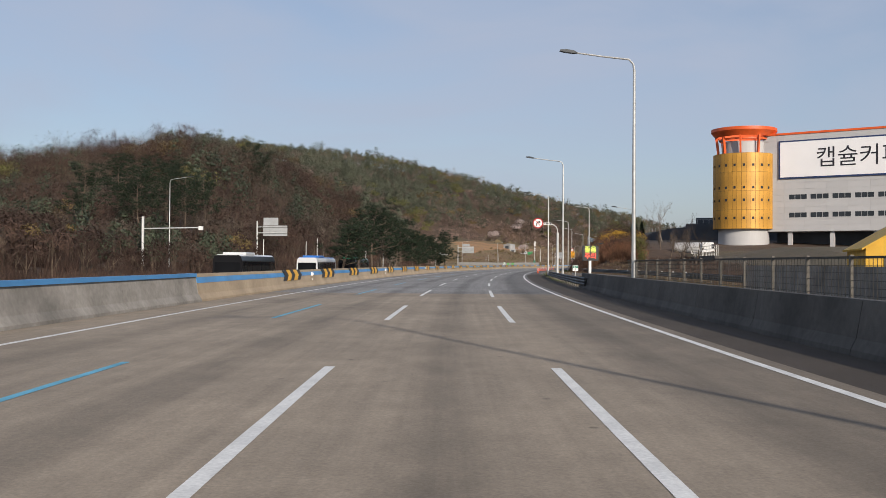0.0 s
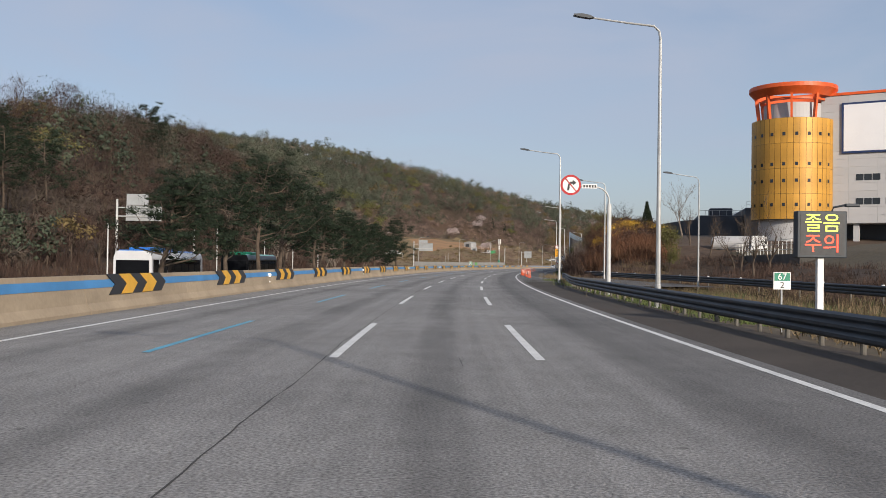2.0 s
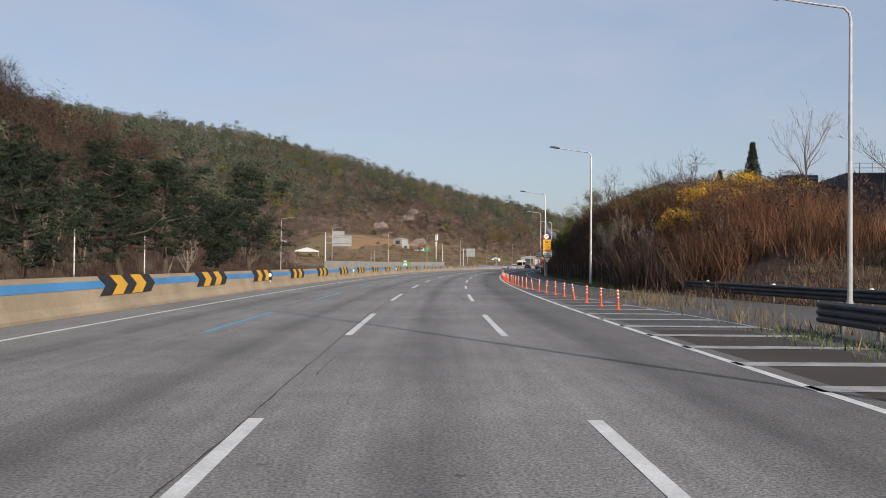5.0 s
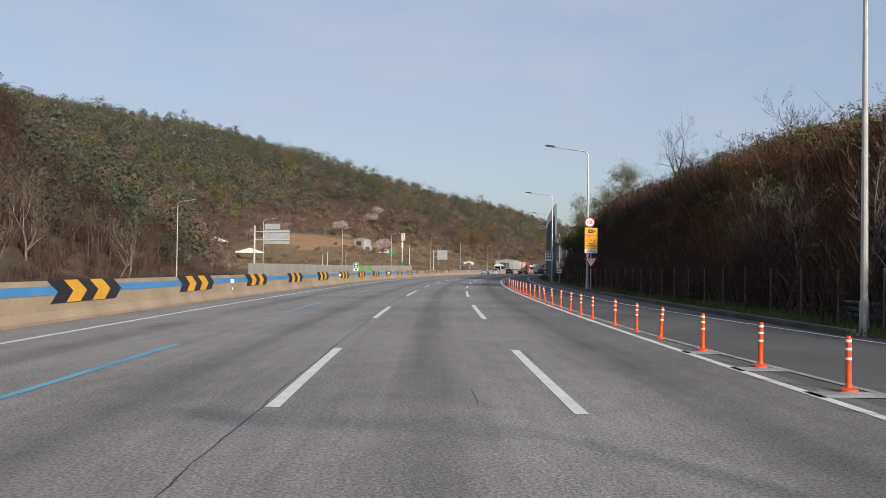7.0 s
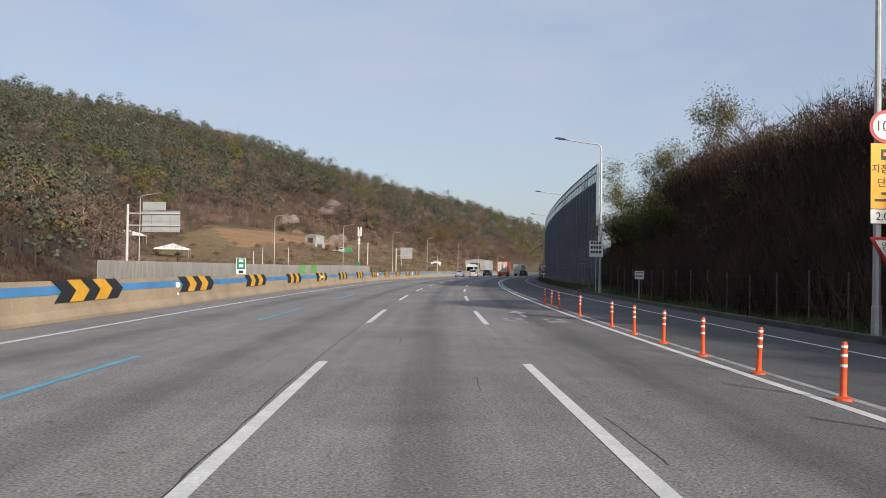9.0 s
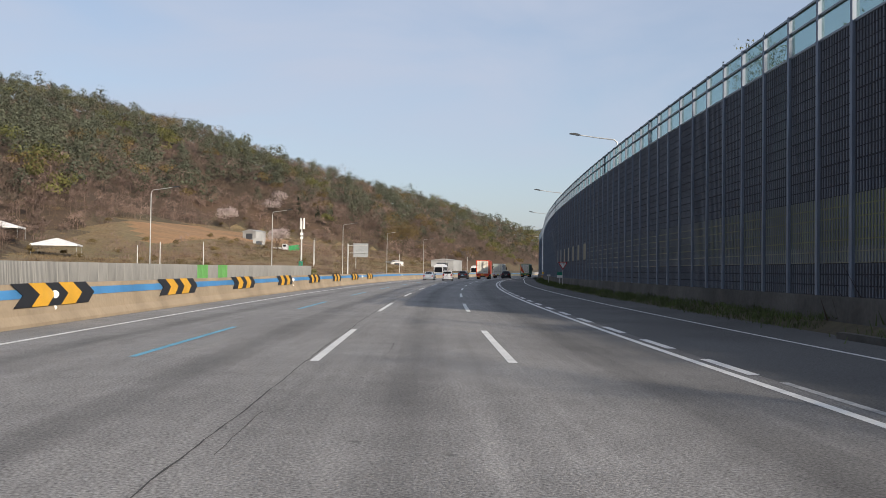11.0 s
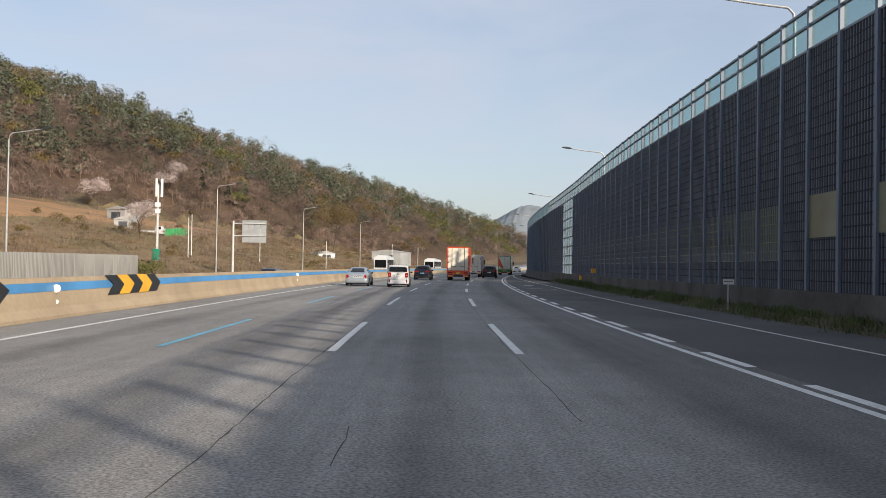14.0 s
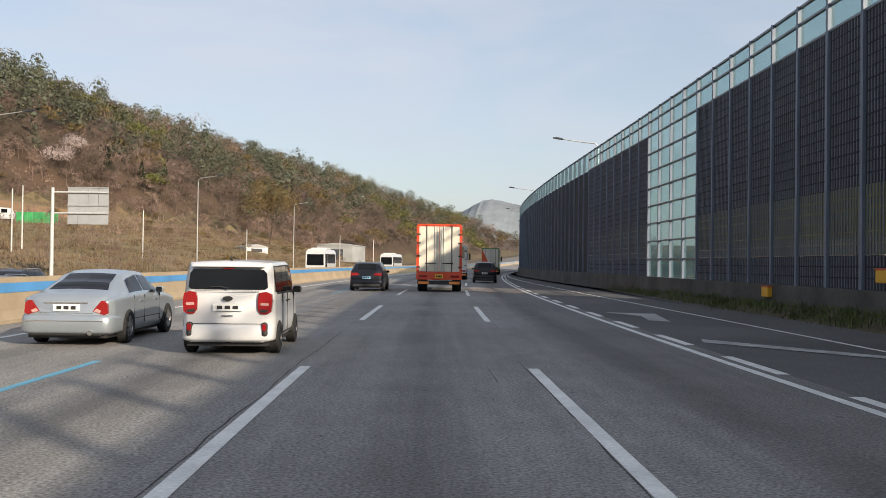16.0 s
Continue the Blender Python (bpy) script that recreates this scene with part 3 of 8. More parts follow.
M_MESH = glass("fence_mesh", (0.05, 0.05, 0.05), 0.5, 0.8)
M_FENCE_POST = material("weathered_fence_post", (0.15, 0.14, 0.12), 0.7, 0.2, vary=0.2, scale=3.0)
M_FENCE = material("fence_steel", (0.07, 0.065, 0.055), 0.7, 0.3, vary=0.2, scale=3.0)
fence = thing("mesh_fence", Matrix(), "dark steel mesh fence on posts behind the concrete barrier", "fence")
bm_post = bmesh.new()
box(bm_post, -0.035, 0.035, -0.035, 0.035, 0.0, 1.95)
me_post = mesh_of("post", bm_post, M_FENCE_POST)
fs = -18.0
while fs < 45:
    share("post", me_post, fence, stand(fs, 8.15, -0.15))
    bm = bmesh.new()
    for k in range(13):
        q = fs + 2.4 * (k + 0.5) / 13
        p = spot(q, 8.15, 0)
        tube(bm, [p + Vector((0, 0, 0.25)), p + Vector((0, 0, 1.72))], 0.007, 4, caps=False)
    for z in [0.25 + 0.147 * i for i in range(11)]:
        sweep(bm, [(8.143, z), (8.143, z + 0.013), (8.157, z + 0.013), (8.157, z)], fs, fs + 2.4, 2.4, caps=False)
    for z in (0.22, 1.72):
        sweep(bm, [(8.12, z), (8.12, z + 0.05), (8.18, z + 0.05), (8.18, z)], fs, fs + 2.4, 2.4)
    part("mesh_panel", bm, M_FENCE, fence)
    fs += 2.4

W_BEAM = [(0.0, 0.22), (0.055, 0.27), (0.055, 0.32), (0.0, 0.375), (0.0, 0.40), (0.055, 0.45), (0.055, 0.5), (0.0, 0.555), (0.0, 0.585), (0.055, 0.64), (0.055, 0.69), (0.0, 0.74), (0.012, 0.745), (0.07, 0.69), (0.07, 0.635), (0.015, 0.58), (0.015, 0.56), (0.07, 0.505), (0.07, 0.445), (0.015, 0.39), (0.015, 0.38), (0.07, 0.325), (0.07, 0.265), (0.012, 0.215)]


def guard_rail(s0, s1, at, label, gap=2.0, face=-1, cap=True):
    root = thing("guard_rail", Matrix(), label, "guard rail")
    s = s0
    while s < s1 - 0.1:
        e = min(s + 8.0, s1)
        bm = bmesh.new()
        sweep(bm, [(face * x, z) for x, z in W_BEAM], s, e, 2.0, shift=at)
        part("beam", bm, M_RAIL, root)
        s = e
    bm = bmesh.new()
    tube(bm, [(0, 0, -0.4), (0, 0, 0.72)], 0.055, 10)
    me = mesh_of("post", bm, M_FENCE_POST)
    bm = bmesh.new()
    bmesh.ops.create_uvsphere(bm, u_segments=10, v_segments=6, radius=0.09)
    bmesh.ops.scale(bm, vec=(1, 1, 0.6), verts=bm.verts)
    me_cap = mesh_of("post_cap", bm, M_WHITE)
    n = 0
    s = s0 + 0.4
    while s < s1:
        p = share("post", me, root, stand(s, at(s) + 0.13, 0.0))
        if cap and n % 2 == 0:
            share("reflector", me_cap, p, pose(0, 0, 0.75))
        s += gap
        n += 1
    return root


guard_rail(60.5, 150.0, lambda s: 7.62 + 0.25 * smooth(62, 95, s) + 1.8 * smooth(110, 152, s), "dark steel guard rail along the shoulder", 2.0, cap=False)
guard_rail(58.0, 206.0, lambda s: 13.0 + 8.0 * (1 - smooth(110, 206, s)) ** 1.0, "dark steel guard rail along the slip road with white caps", 4.0)

# ---- noise barrier ----
M_PANEL = material("noise_panel", (0.15, 0.17, 0.205), 0.6, 0.1, vary=0.1, scale=0.6, grain=0.05)
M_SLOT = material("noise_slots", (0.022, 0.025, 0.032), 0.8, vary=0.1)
M_FRAME = material("noise_frame", (0.165, 0.205, 0.265), 0.5, 0.2, vary=0.08)
M_TEAL = glass("tinted_glass", (0.3, 0.55, 0.55), 0.22, 0.06)
# Opaque colours imitate the sunlit ground and greenery behind see-through panels.
M_VERGE_SHEET = material("verge_green_sheet", (0.13, 0.15, 0.065), 0.3, vary=0.25, scale=0.4, grain=0.1, coord="World")
M_SUNLIT_SHEET = material("sunlit_verge_sheet", (0.17, 0.185, 0.135), 0.3, vary=0.25, scale=0.5, grain=0.15, tint=(0.1, 0.115, 0.075), coord="World")
M_CAPRAIL = material("cap_rail", (0.2, 0.23, 0.25), 0.4, 0.5)

noise_wall = tagged(new("noise_barrier"), "tall dark slatted noise barrier with a tinted glass top on a concrete footing", "noise barrier", kind="structure")
BAY = 2.4


def wall_d(s):
    return 12.0 - 5.0 * smooth(440, 570, s)




def bay_meshes():
    """One bay, along y from 0 to BAY: slatted cassettes with slots, at x = 0 facing -x."""
    bm = bmesh.new()
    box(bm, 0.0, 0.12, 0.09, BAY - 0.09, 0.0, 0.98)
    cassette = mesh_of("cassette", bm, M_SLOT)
    bm = bmesh.new()
    n = 12
    for k in range(n + 1):
        y = 0.09 + (BAY - 0.18) * k / n
        for z in (0.02, 0.345, 0.67):
            for (xa, ya), (xb, yb) in (((0.0, y - 0.024), (-0.025, y - 0.024)), ((-0.025, y - 0.024), (-0.025, y + 0.024)), ((-0.025, y + 0.024), (0.0, y + 0.024))):
                bm.faces.new([bm.verts.new(q) for q in ((xa, ya, z), (xa, ya, z + 0.29), (xb, yb, z + 0.29), (xb, yb, z))])
    slats = mesh_of("slats", bm, M_PANEL)
    bm = bmesh.new()
    prism(bm, [(-0.1, 0.6), (0.1, 0.6), (0.1, 10.05), (-0.1, 10.05)], -0.075, 0.075)
    column = mesh_of("column", bm, M_FRAME)
    bm = bmesh.new()
    box(bm, 0.01, 0.03, 0.08, BAY - 0.08, 0, 0.62)
    pane_low = mesh_of("pane", bm, M_TEAL)
    bm = bmesh.new()
    box(bm, -0.04, 0.08, 0.0, BAY, 0, 0.07)
    rail = mesh_of("rail", bm, M_CAPRAIL)
    return cassette, slats, column, pane_low, rail


cassette, slats, column, pane_mesh, rail_mesh = bay_meshes()
def sheet(z0, z1, mat):
    """An opaque sheet behind the slats of a bay, coloured like the view through it."""
    bm = bmesh.new()
    box(bm, 0.0, 0.03, 0.07, BAY - 0.07, z0, z1)
    return mesh_of("sheet", bm, mat)


pale_low, green_high, green_full, pale_window = sheet(0.0, 0.46, M_SUNLIT_SHEET), sheet(0.464, 0.97, M_VERGE_SHEET), sheet(0.0, 0.97, M_VERGE_SHEET), sheet(-0.25, 1.1, M_SUNLIT_SHEET)
bay = 0
s = 300.0
far_bm = bmesh.new()
while s < 640:
    turn = math.degrees(math.atan((wall_d(s) - wall_d(s + BAY)) / BAY))
    base = stand(s, wall_d(s), 0.0, turn)
    if s < 478:
        share("column", column, noise_wall, base)
        glazed = 449 <= s < 459
        if not glazed:
            for k in range(8):
                z = 0.98 + 0.96 * k
                if 355 < s < 387:
                    if k == 2 and bay % 2 == 1:
                        share("clear_sheet", pale_window, noise_wall, base @ pose(-0.03, 0, z))
                        continue
                elif k in (1, 2):
                    for me in (pale_low, green_high) if k == 1 else (green_full,):
                        c = share("clear_sheet", me, noise_wall, base @ pose(0.0, 0, z))
                    share("slats", slats, c, Matrix())
                    continue
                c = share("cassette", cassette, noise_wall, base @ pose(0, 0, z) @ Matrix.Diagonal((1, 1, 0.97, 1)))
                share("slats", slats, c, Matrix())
        else:
            for k in range(8):
                share("pane", pane_mesh, noise_wall, base @ pose(0, 0, 0.98 + 0.96 * k) @ Matrix.Diagonal((1, 1, 1.5, 1))).visible_shadow = False
                share("rail", rail_mesh, noise_wall, base @ pose(0, 0, 0.93 + 0.96 * k))
        for z, h in ((8.72, 1.15), (9.5, 0.75)):
            share("pane", pane_mesh, noise_wall, base @ pose(0, 0, z) @ Matrix.Diagonal((1, 1, h, 1))).visible_shadow = False
        for z in (8.64, 9.43, 9.98):
            share("rail", rail_mesh, noise_wall, base @ pose(0, 0, z))
        bay += 1
        s += BAY
    else:
        e = s + 7.2
        sweep(far_bm, [(0, 0.9), (0, 8.66), (0.12, 8.66), (0.12, 0.9)], s, e, 4.0, mat=0, shift=wall_d)
        for k in range(3):
            m = stand(s + 2.4 * k, wall_d(s + 2.4 * k))
            box(far_bm, -0.1, 0.1, -0.075, 0.075, 0.6, 10.05, m, 1)
        sweep(far_bm, [(0, 8.7), (0, 9.95), (0.02, 9.95), (0.02, 8.7)], s, e, 4.0, mat=2, shift=wall_d)
        sweep(far_bm, [(-0.04, 9.97), (-0.04, 10.05), (0.08, 10.05), (0.08, 9.97)], s, e, 4.0, mat=1, shift=wall_d)
        s = e
part("far_stretch", far_bm, [M_SLOT, M_FRAME, M_TEAL], noise_wall)
bm = bmesh.new()
sweep(bm, [(-0.28, 0.0), (-0.25, 0.985), (0.25, 0.985), (0.3, 0.0)], 299.5, 640, 4.0, shift=wall_d)
part("footing", bm, M_DARK_CONCRETE, noise_wall, "stained concrete footing")


# ---- street lamps ----
def street_lamp(s, d, h, arm, label, flip=1, group="street lamps by the motorway", sink=0.4, slim=1.0):
    root = thing("street_lamp", stand(s, d, ground_z(s, d)), label, "street lamp", group)
    bm = bmesh.new()
    box(bm, -0.2, 0.2, -0.2, 0.2, -0.1, 0.03)
    tube(bm, [(0, 0, 0.0), (0, 0, 0.9), (0, 0, 0.92), (0, 0, h - 0.5)], [0.13 * slim, 0.12 * slim, 0.1 * slim, 0.06 * slim], 10)
    part("pole", bm, M_STEEL, root)
    bm = bmesh.new()
    pts = [(0, 0, h - 0.5), (-0.05 * flip, 0, h - 0.2), (-0.25 * flip, 0, h), (-arm * 0.5 * flip, 0, h + 0.12), (-arm * flip, 0, h + 0.3)]
    tube(bm, pts, [0.055 * slim, 0.05 * slim, 0.045 * slim, 0.042 * slim, 0.038 * slim], 8)
    part("arm", bm, M_STEEL, root)
    bm = bmesh.new()
    prism(bm, [(0.0, 0.0), (0.16, 0.07), (0.5, 0.1), (0.8, 0.05), (0.82, 0.0), (0.6, -0.035), (0.15, -0.05)], -0.13, 0.13)
    for v in bm.verts:
        v.co.x = -flip * v.co.x
    bmesh.ops.recalc_face_normals(bm, faces=bm.faces)
    bmesh.ops.transform(bm, matrix=pose(-(arm - 0.05) * flip, 0, h + 0.3, 0, -flip * -6.0, 0), verts=bm.verts)
    part("lamp_head", bm, M_RAIL, root, "grey lamp head")
    return root


RL = "tall galvanised street lamp with one curved arm beside the motorway"
for s, d in ((-42.5, 8.1), (1.0, 8.1), (44.8, 8.08), (88.7, 8.25), (132.5, 8.2)):
    street_lamp(s, d, 11.0, 2.65, RL)
for s, d, h in ((160.5, 14.95, 11.4), (201.0, 11.4, 10.4), (247.5, 10.68, 10.5), (291.5, 11.1, 10.5)):
    street_lamp(s, d, h, 2.5, RL)
for s in (344.5, 390, 435, 481, 526, 571, 616):
    street_lamp(s, wall_d(s) + 0.8, 10.65, 2.7, "galvanised street lamp rising behind the noise barrier")
LL = "slim pale street lamp beside the far carriageway"
for s, d, h in ((119.4, -40.2, 11.4), (286, -33.0, 10.0), (323.0, -32.7, 9.8), (374, -31.2, 10.7), (422, -30.5, 10.9), (470, -29.7, 11.2), (516, -30, 11), (562, -30, 11)):
    street_lamp(s, d, h, 2.3, LL, -1, "street lamps by the far carriageway", slim=0.8)
for s, d in ((131.4, 19.6),):
    street_lamp(s, d, 9.5, 2.2, "slim street lamp beside the works road", 1, "street lamps by the works road", slim=0.8)


# ---- delineator posts ----
def delineator(m):
    root = thing("delineator_post", m, "orange flexible delineator post with white bands", "delineator", "orange delineator posts")
    bm = bmesh.new()
    tube(bm, [(0, 0, 0.0), (0, 0, 0.03), (0, 0, 0.05)], [0.13, 0.12, 0.06], 12)
    part("foot", bm, M_ORANGE, root)
    bm = bmesh.new()
    tube(bm, [(0, 0, 0.04), (0, 0, 0.1), (0, 0, 0.7), (0, 0, 0.74)], [0.055, 0.042, 0.04, 0.03], 12)
    part("post", bm, M_ORANGE, root)
    for z in (0.42, 0.55, 0.66):
        bm = bmesh.new()
        tube(bm, [(0, 0, z), (0, 0, z + 0.035)], 0.0425, 12, caps=False)
        part("band", bm, M_WHITE, root, "white reflective band")
    return root


first = None
DELI = [(160 + 3.2 * k, 6.6 - 0.024 * 3.2 * k) for k in range(6)] + [(178.7, 6.0), (182.1, 5.9), (185.5, 5.8), (188.8, 5.65), (192.0, 5.58), (195.1, 5.5), (198.3, 5.42), (200.7, 5.37), (203.5, 5.33), (207.0, 5.25), (209.6, 5.25)]
DELI += [(212.45 + 3.06 * k, 5.27) for k in range(16)] + [(264.3, 5.3), (267.9, 5.35), (270.4, 5.3)]
rd = random.Random(5)
for s, d in DELI:
    if abs(s - 255.0) < 1.0 or abs(s - 260.5) < 2.0:
        continue
    m = stand(s, d, 0.0) @ pose(0, 0, 0, rd.gauss(0, 1.5), rd.gauss(0, 1.5) - (6.0 if rd.random() < 0.12 else 0), 0)
    if first is None:
        first = delineator(m)
    else:
        copy_thing(first, m)

# Wire fence at the foot of the bank
wire = thing("wire_fence", Matrix(), "thin wire fence on pale posts at the foot of the bank", "fence")
bm = bmesh.new()
tube(bm, [(0, 0, -0.1), (0, 0, 1.75)], 0.03, 6)
me = mesh_of("post", bm, M_FENCE_POST)
for k in range(34):
    share("post", me, wire, stand(196 + 3.0 * k, 12.4, ground_z(196 + 3.0 * k, 12.4)))
for z in (0.5, 1.0, 1.5):
    bm = bmesh.new()
    sweep(bm, [(12.395, z), (12.395, z + 0.008), (12.405, z + 0.008), (12.405, z)], 196, 295, 6.0)
    part("wire", bm, M_FENCE, wire)
bm = bmesh.new()
sweep(bm, [(10.5, -0.05), (10.5, 0.16), (10.75, 0.16), (10.75, -0.05)], 200, 300, 4.0)
setting("kerb", bm, M_DARK_CONCRETE, "low stained concrete kerb along the slip road", "kerb")


# Small orange boxes and a kilometre plate on the wall
for s, z in ((441.2, 0.75), (432.5, 1.4)):
    root = thing("marker_box", stand(s, wall_d(s), z - 0.2), "small orange box on the noise barrier footing", "box", "orange boxes on the barrier")
    bm = bmesh.new()
    box(bm, -0.42, -0.1, -0.32, 0.32, 0.0, 0.34, bevel=0.03)
    part("case", bm, M_YELLOW, root)
    bm = bmesh.new()
    box(bm, -0.44, -0.08, -0.34, 0.34, 0.34, 0.38, bevel=0.01)
    part("lid", bm, M_ORANGE, root)
root = thing("kilometre_plate", stand(375.8, 11.5, 0.0), "small green and white kilometre plate on a short post", "road sign")
bm = bmesh.new()
tube(bm, [(0, 0, 0.2), (0, 0, 1.3 + 0.3)], 0.03, 8)
part("post", bm, M_PALE_POLE, root)
bm = bmesh.new()
box(bm, -0.28, 0.28, -0.05, -0.03, 1.3 - 0.05, 1.3 + 0.28)
part("upper_panel", bm, material("green_plate", (0.01, 0.25, 0.16), 0.5), root, "green panel")
bm = bmesh.new()
box(bm, -0.28, 0.28, -0.05, -0.03, 1.3 - 0.32, 1.3 - 0.055)
part("lower_panel", bm, M_WHITE, root, "white panel")
# ---- works on the right: tower, hall, blocks ----
M_GOLD = material("gold_cladding", (0.56, 0.29, 0.045), 0.45, 0.15, vary=0.08, scale=0.4, grain=0.04, each=0.1)
M_FLAME = material("orange_red_paint", (0.72, 0.11, 0.02), 0.45, vary=0.1, scale=0.5)
M_HALL = material("pale_cladding", (0.45, 0.45, 0.45), 0.6, vary=0.06, scale=0.15, grain=0.04, each=0.04)
M_BOARD = material("white_board", (0.8, 0.8, 0.8), 0.5, vary=0.02, scale=0.3)
M_NAVY = material("navy_frame", (0.02, 0.04, 0.12), 0.5)
M_GLASS_DARK = material("dark_window", (0.025, 0.03, 0.035), 0.12, vary=0.2, scale=0.4)
M_BLOCK = material("dark_block", (0.05, 0.06, 0.075), 0.6, vary=0.15, scale=0.25, grain=0.08)
M_LETTER = material("black_letter", (0.015, 0.015, 0.02), 0.5)


def letters(name, body, size, mat, parent, m, depth=0.02, label=""):
    cu = bpy.data.curves.new(name, "FONT")
    cu.body, cu.size, cu.align_x, cu.align_y, cu.extrude = body, size, "CENTER", "CENTER", depth
    cu.materials.append(mat)
    ob = new(name, cu)
    bpy.context.view_layer.update()
    me = bpy.data.meshes.new_from_object(ob.evaluated_get(bpy.context.evaluated_depsgraph_get()))
    bpy.data.objects.remove(ob)
    bpy.data.curves.remove(cu)
    ob = new(name, me)
    ob.parent, ob.matrix_basis = parent, m
    if label:
        tagged(ob, label)
    return ob


def ring(bm, r0, z0, r1, z1, n=64, mat=0, a0=0.0, a1=2 * math.pi):
    full = abs(a1 - a0 - 2 * math.pi) < 1e-6
    k = n if full else n + 1
    lo = [bm.verts.new((r0 * math.cos(a0 + (a1 - a0) * i / n), r0 * math.sin(a0 + (a1 - a0) * i / n), z0)) for i in range(k)]
    hi = [bm.verts.new((r1 * math.cos(a0 + (a1 - a0) * i / n), r1 * math.sin(a0 + (a1 - a0) * i / n), z1)) for i in range(k)]
    for i in range(n):
        j = (i + 1) % k
        bm.faces.new((lo[i], lo[j], hi[j], hi[i])).material_index = mat


def tower():
    root = thing("tower", stand(204, 47.0, 0), "golden clad round tower with an orange crown ring", "tower")
    bm = bmesh.new()
    ring(bm, 5.0, 2.0, 5.0, 9.0)
    part("base", bm, M_HALL, root, "pale rendered base of the tower")
    bm = bmesh.new()
    ring(bm, 6.0, 8.85, 6.0, 24.05, 72)
    ring(bm, 5.0, 8.85, 6.0, 8.85)
    ring(bm, 6.0, 24.05, 4.6, 24.05)
    part("drum", bm, M_BLACK, root, "dark core behind the cladding")
    n = 42
    bm = bmesh.new()
    ring(bm, 6.06, 0, 6.06, 3.76, 3, 0, 0.004, 2 * math.pi / n - 0.004)
    ring(bm, 6.0, 0, 6.06, 0, 3, 0, 0.004, 2 * math.pi / n - 0.004)
    ring(bm, 6.06, 3.76, 6.0, 3.76, 3, 0, 0.004, 2 * math.pi / n - 0.004)
    me = mesh_of("panel", bm, M_GOLD)
    bm = bmesh.new()
    box(bm, 6.05, 6.085, -0.22, 0.22, -0.25, 0.25)
    win = mesh_of("window", bm, M_GLASS_DARK)
    for k in range(n):
        for r in range(4):
            share("panel", me, root, pose(0, 0, 8.86 + 3.8 * r, 0, 0, 360 / n * k))
        if k % 2 == 0:
            for z in (11.0, 14.6, 17.1, 21.6):
                share("window", win, root, pose(0, 0, z, 0, 0, 360 / n * (k + 0.5)))
    bm = bmesh.new()
    ring(bm, 5.5, 27.6, 6.5, 28.7, 64)
    ring(bm, 6.5, 28.7, 6.5, 29.3, 64)
    ring(bm, 6.5, 29.3, 6.1, 29.3, 64)
    ring(bm, 6.1, 29.3, 5.2, 27.7, 64)
    ring(bm, 5.2, 27.7, 5.5, 27.6, 64)
    part("crown_ring", bm, M_FLAME, root, "flared orange-red crown ring")
    for k in range(9):
        bm = bmesh.new()
        a = 2 * math.pi * (k + 0.35) / 9
        m = pose(0, 0, 0, 0, 0, math.degrees(a))
        v = box(bm, 4.7, 5.25, -0.16, 0.16, 24.0, 28.0)
        for q in v:
            if q.co.z > 26:
                q.co.x += 0.45
        bmesh.ops.transform(bm, matrix=m, verts=bm.verts)
        part("strut", bm, M_FLAME, root, "orange slanting strut")
    bm = bmesh.new()
    ring(bm, 4.3, 24.0, 4.3, 26.6, 48)
    ring(bm, 4.3, 26.6, 0.1, 26.9, 48)
    part("lantern", bm, M_HALL, root, "pale drum under the crown")
    bm = bmesh.new()
    ring(bm, 4.9, 27.0, 4.3, 27.0, 48)
    ring(bm, 4.3, 27.3, 4.9, 27.3, 48)
    ring(bm, 4.9, 27.0, 4.9, 27.3, 48)
    part("inner_ring", bm, M_FLAME, root)


tower()


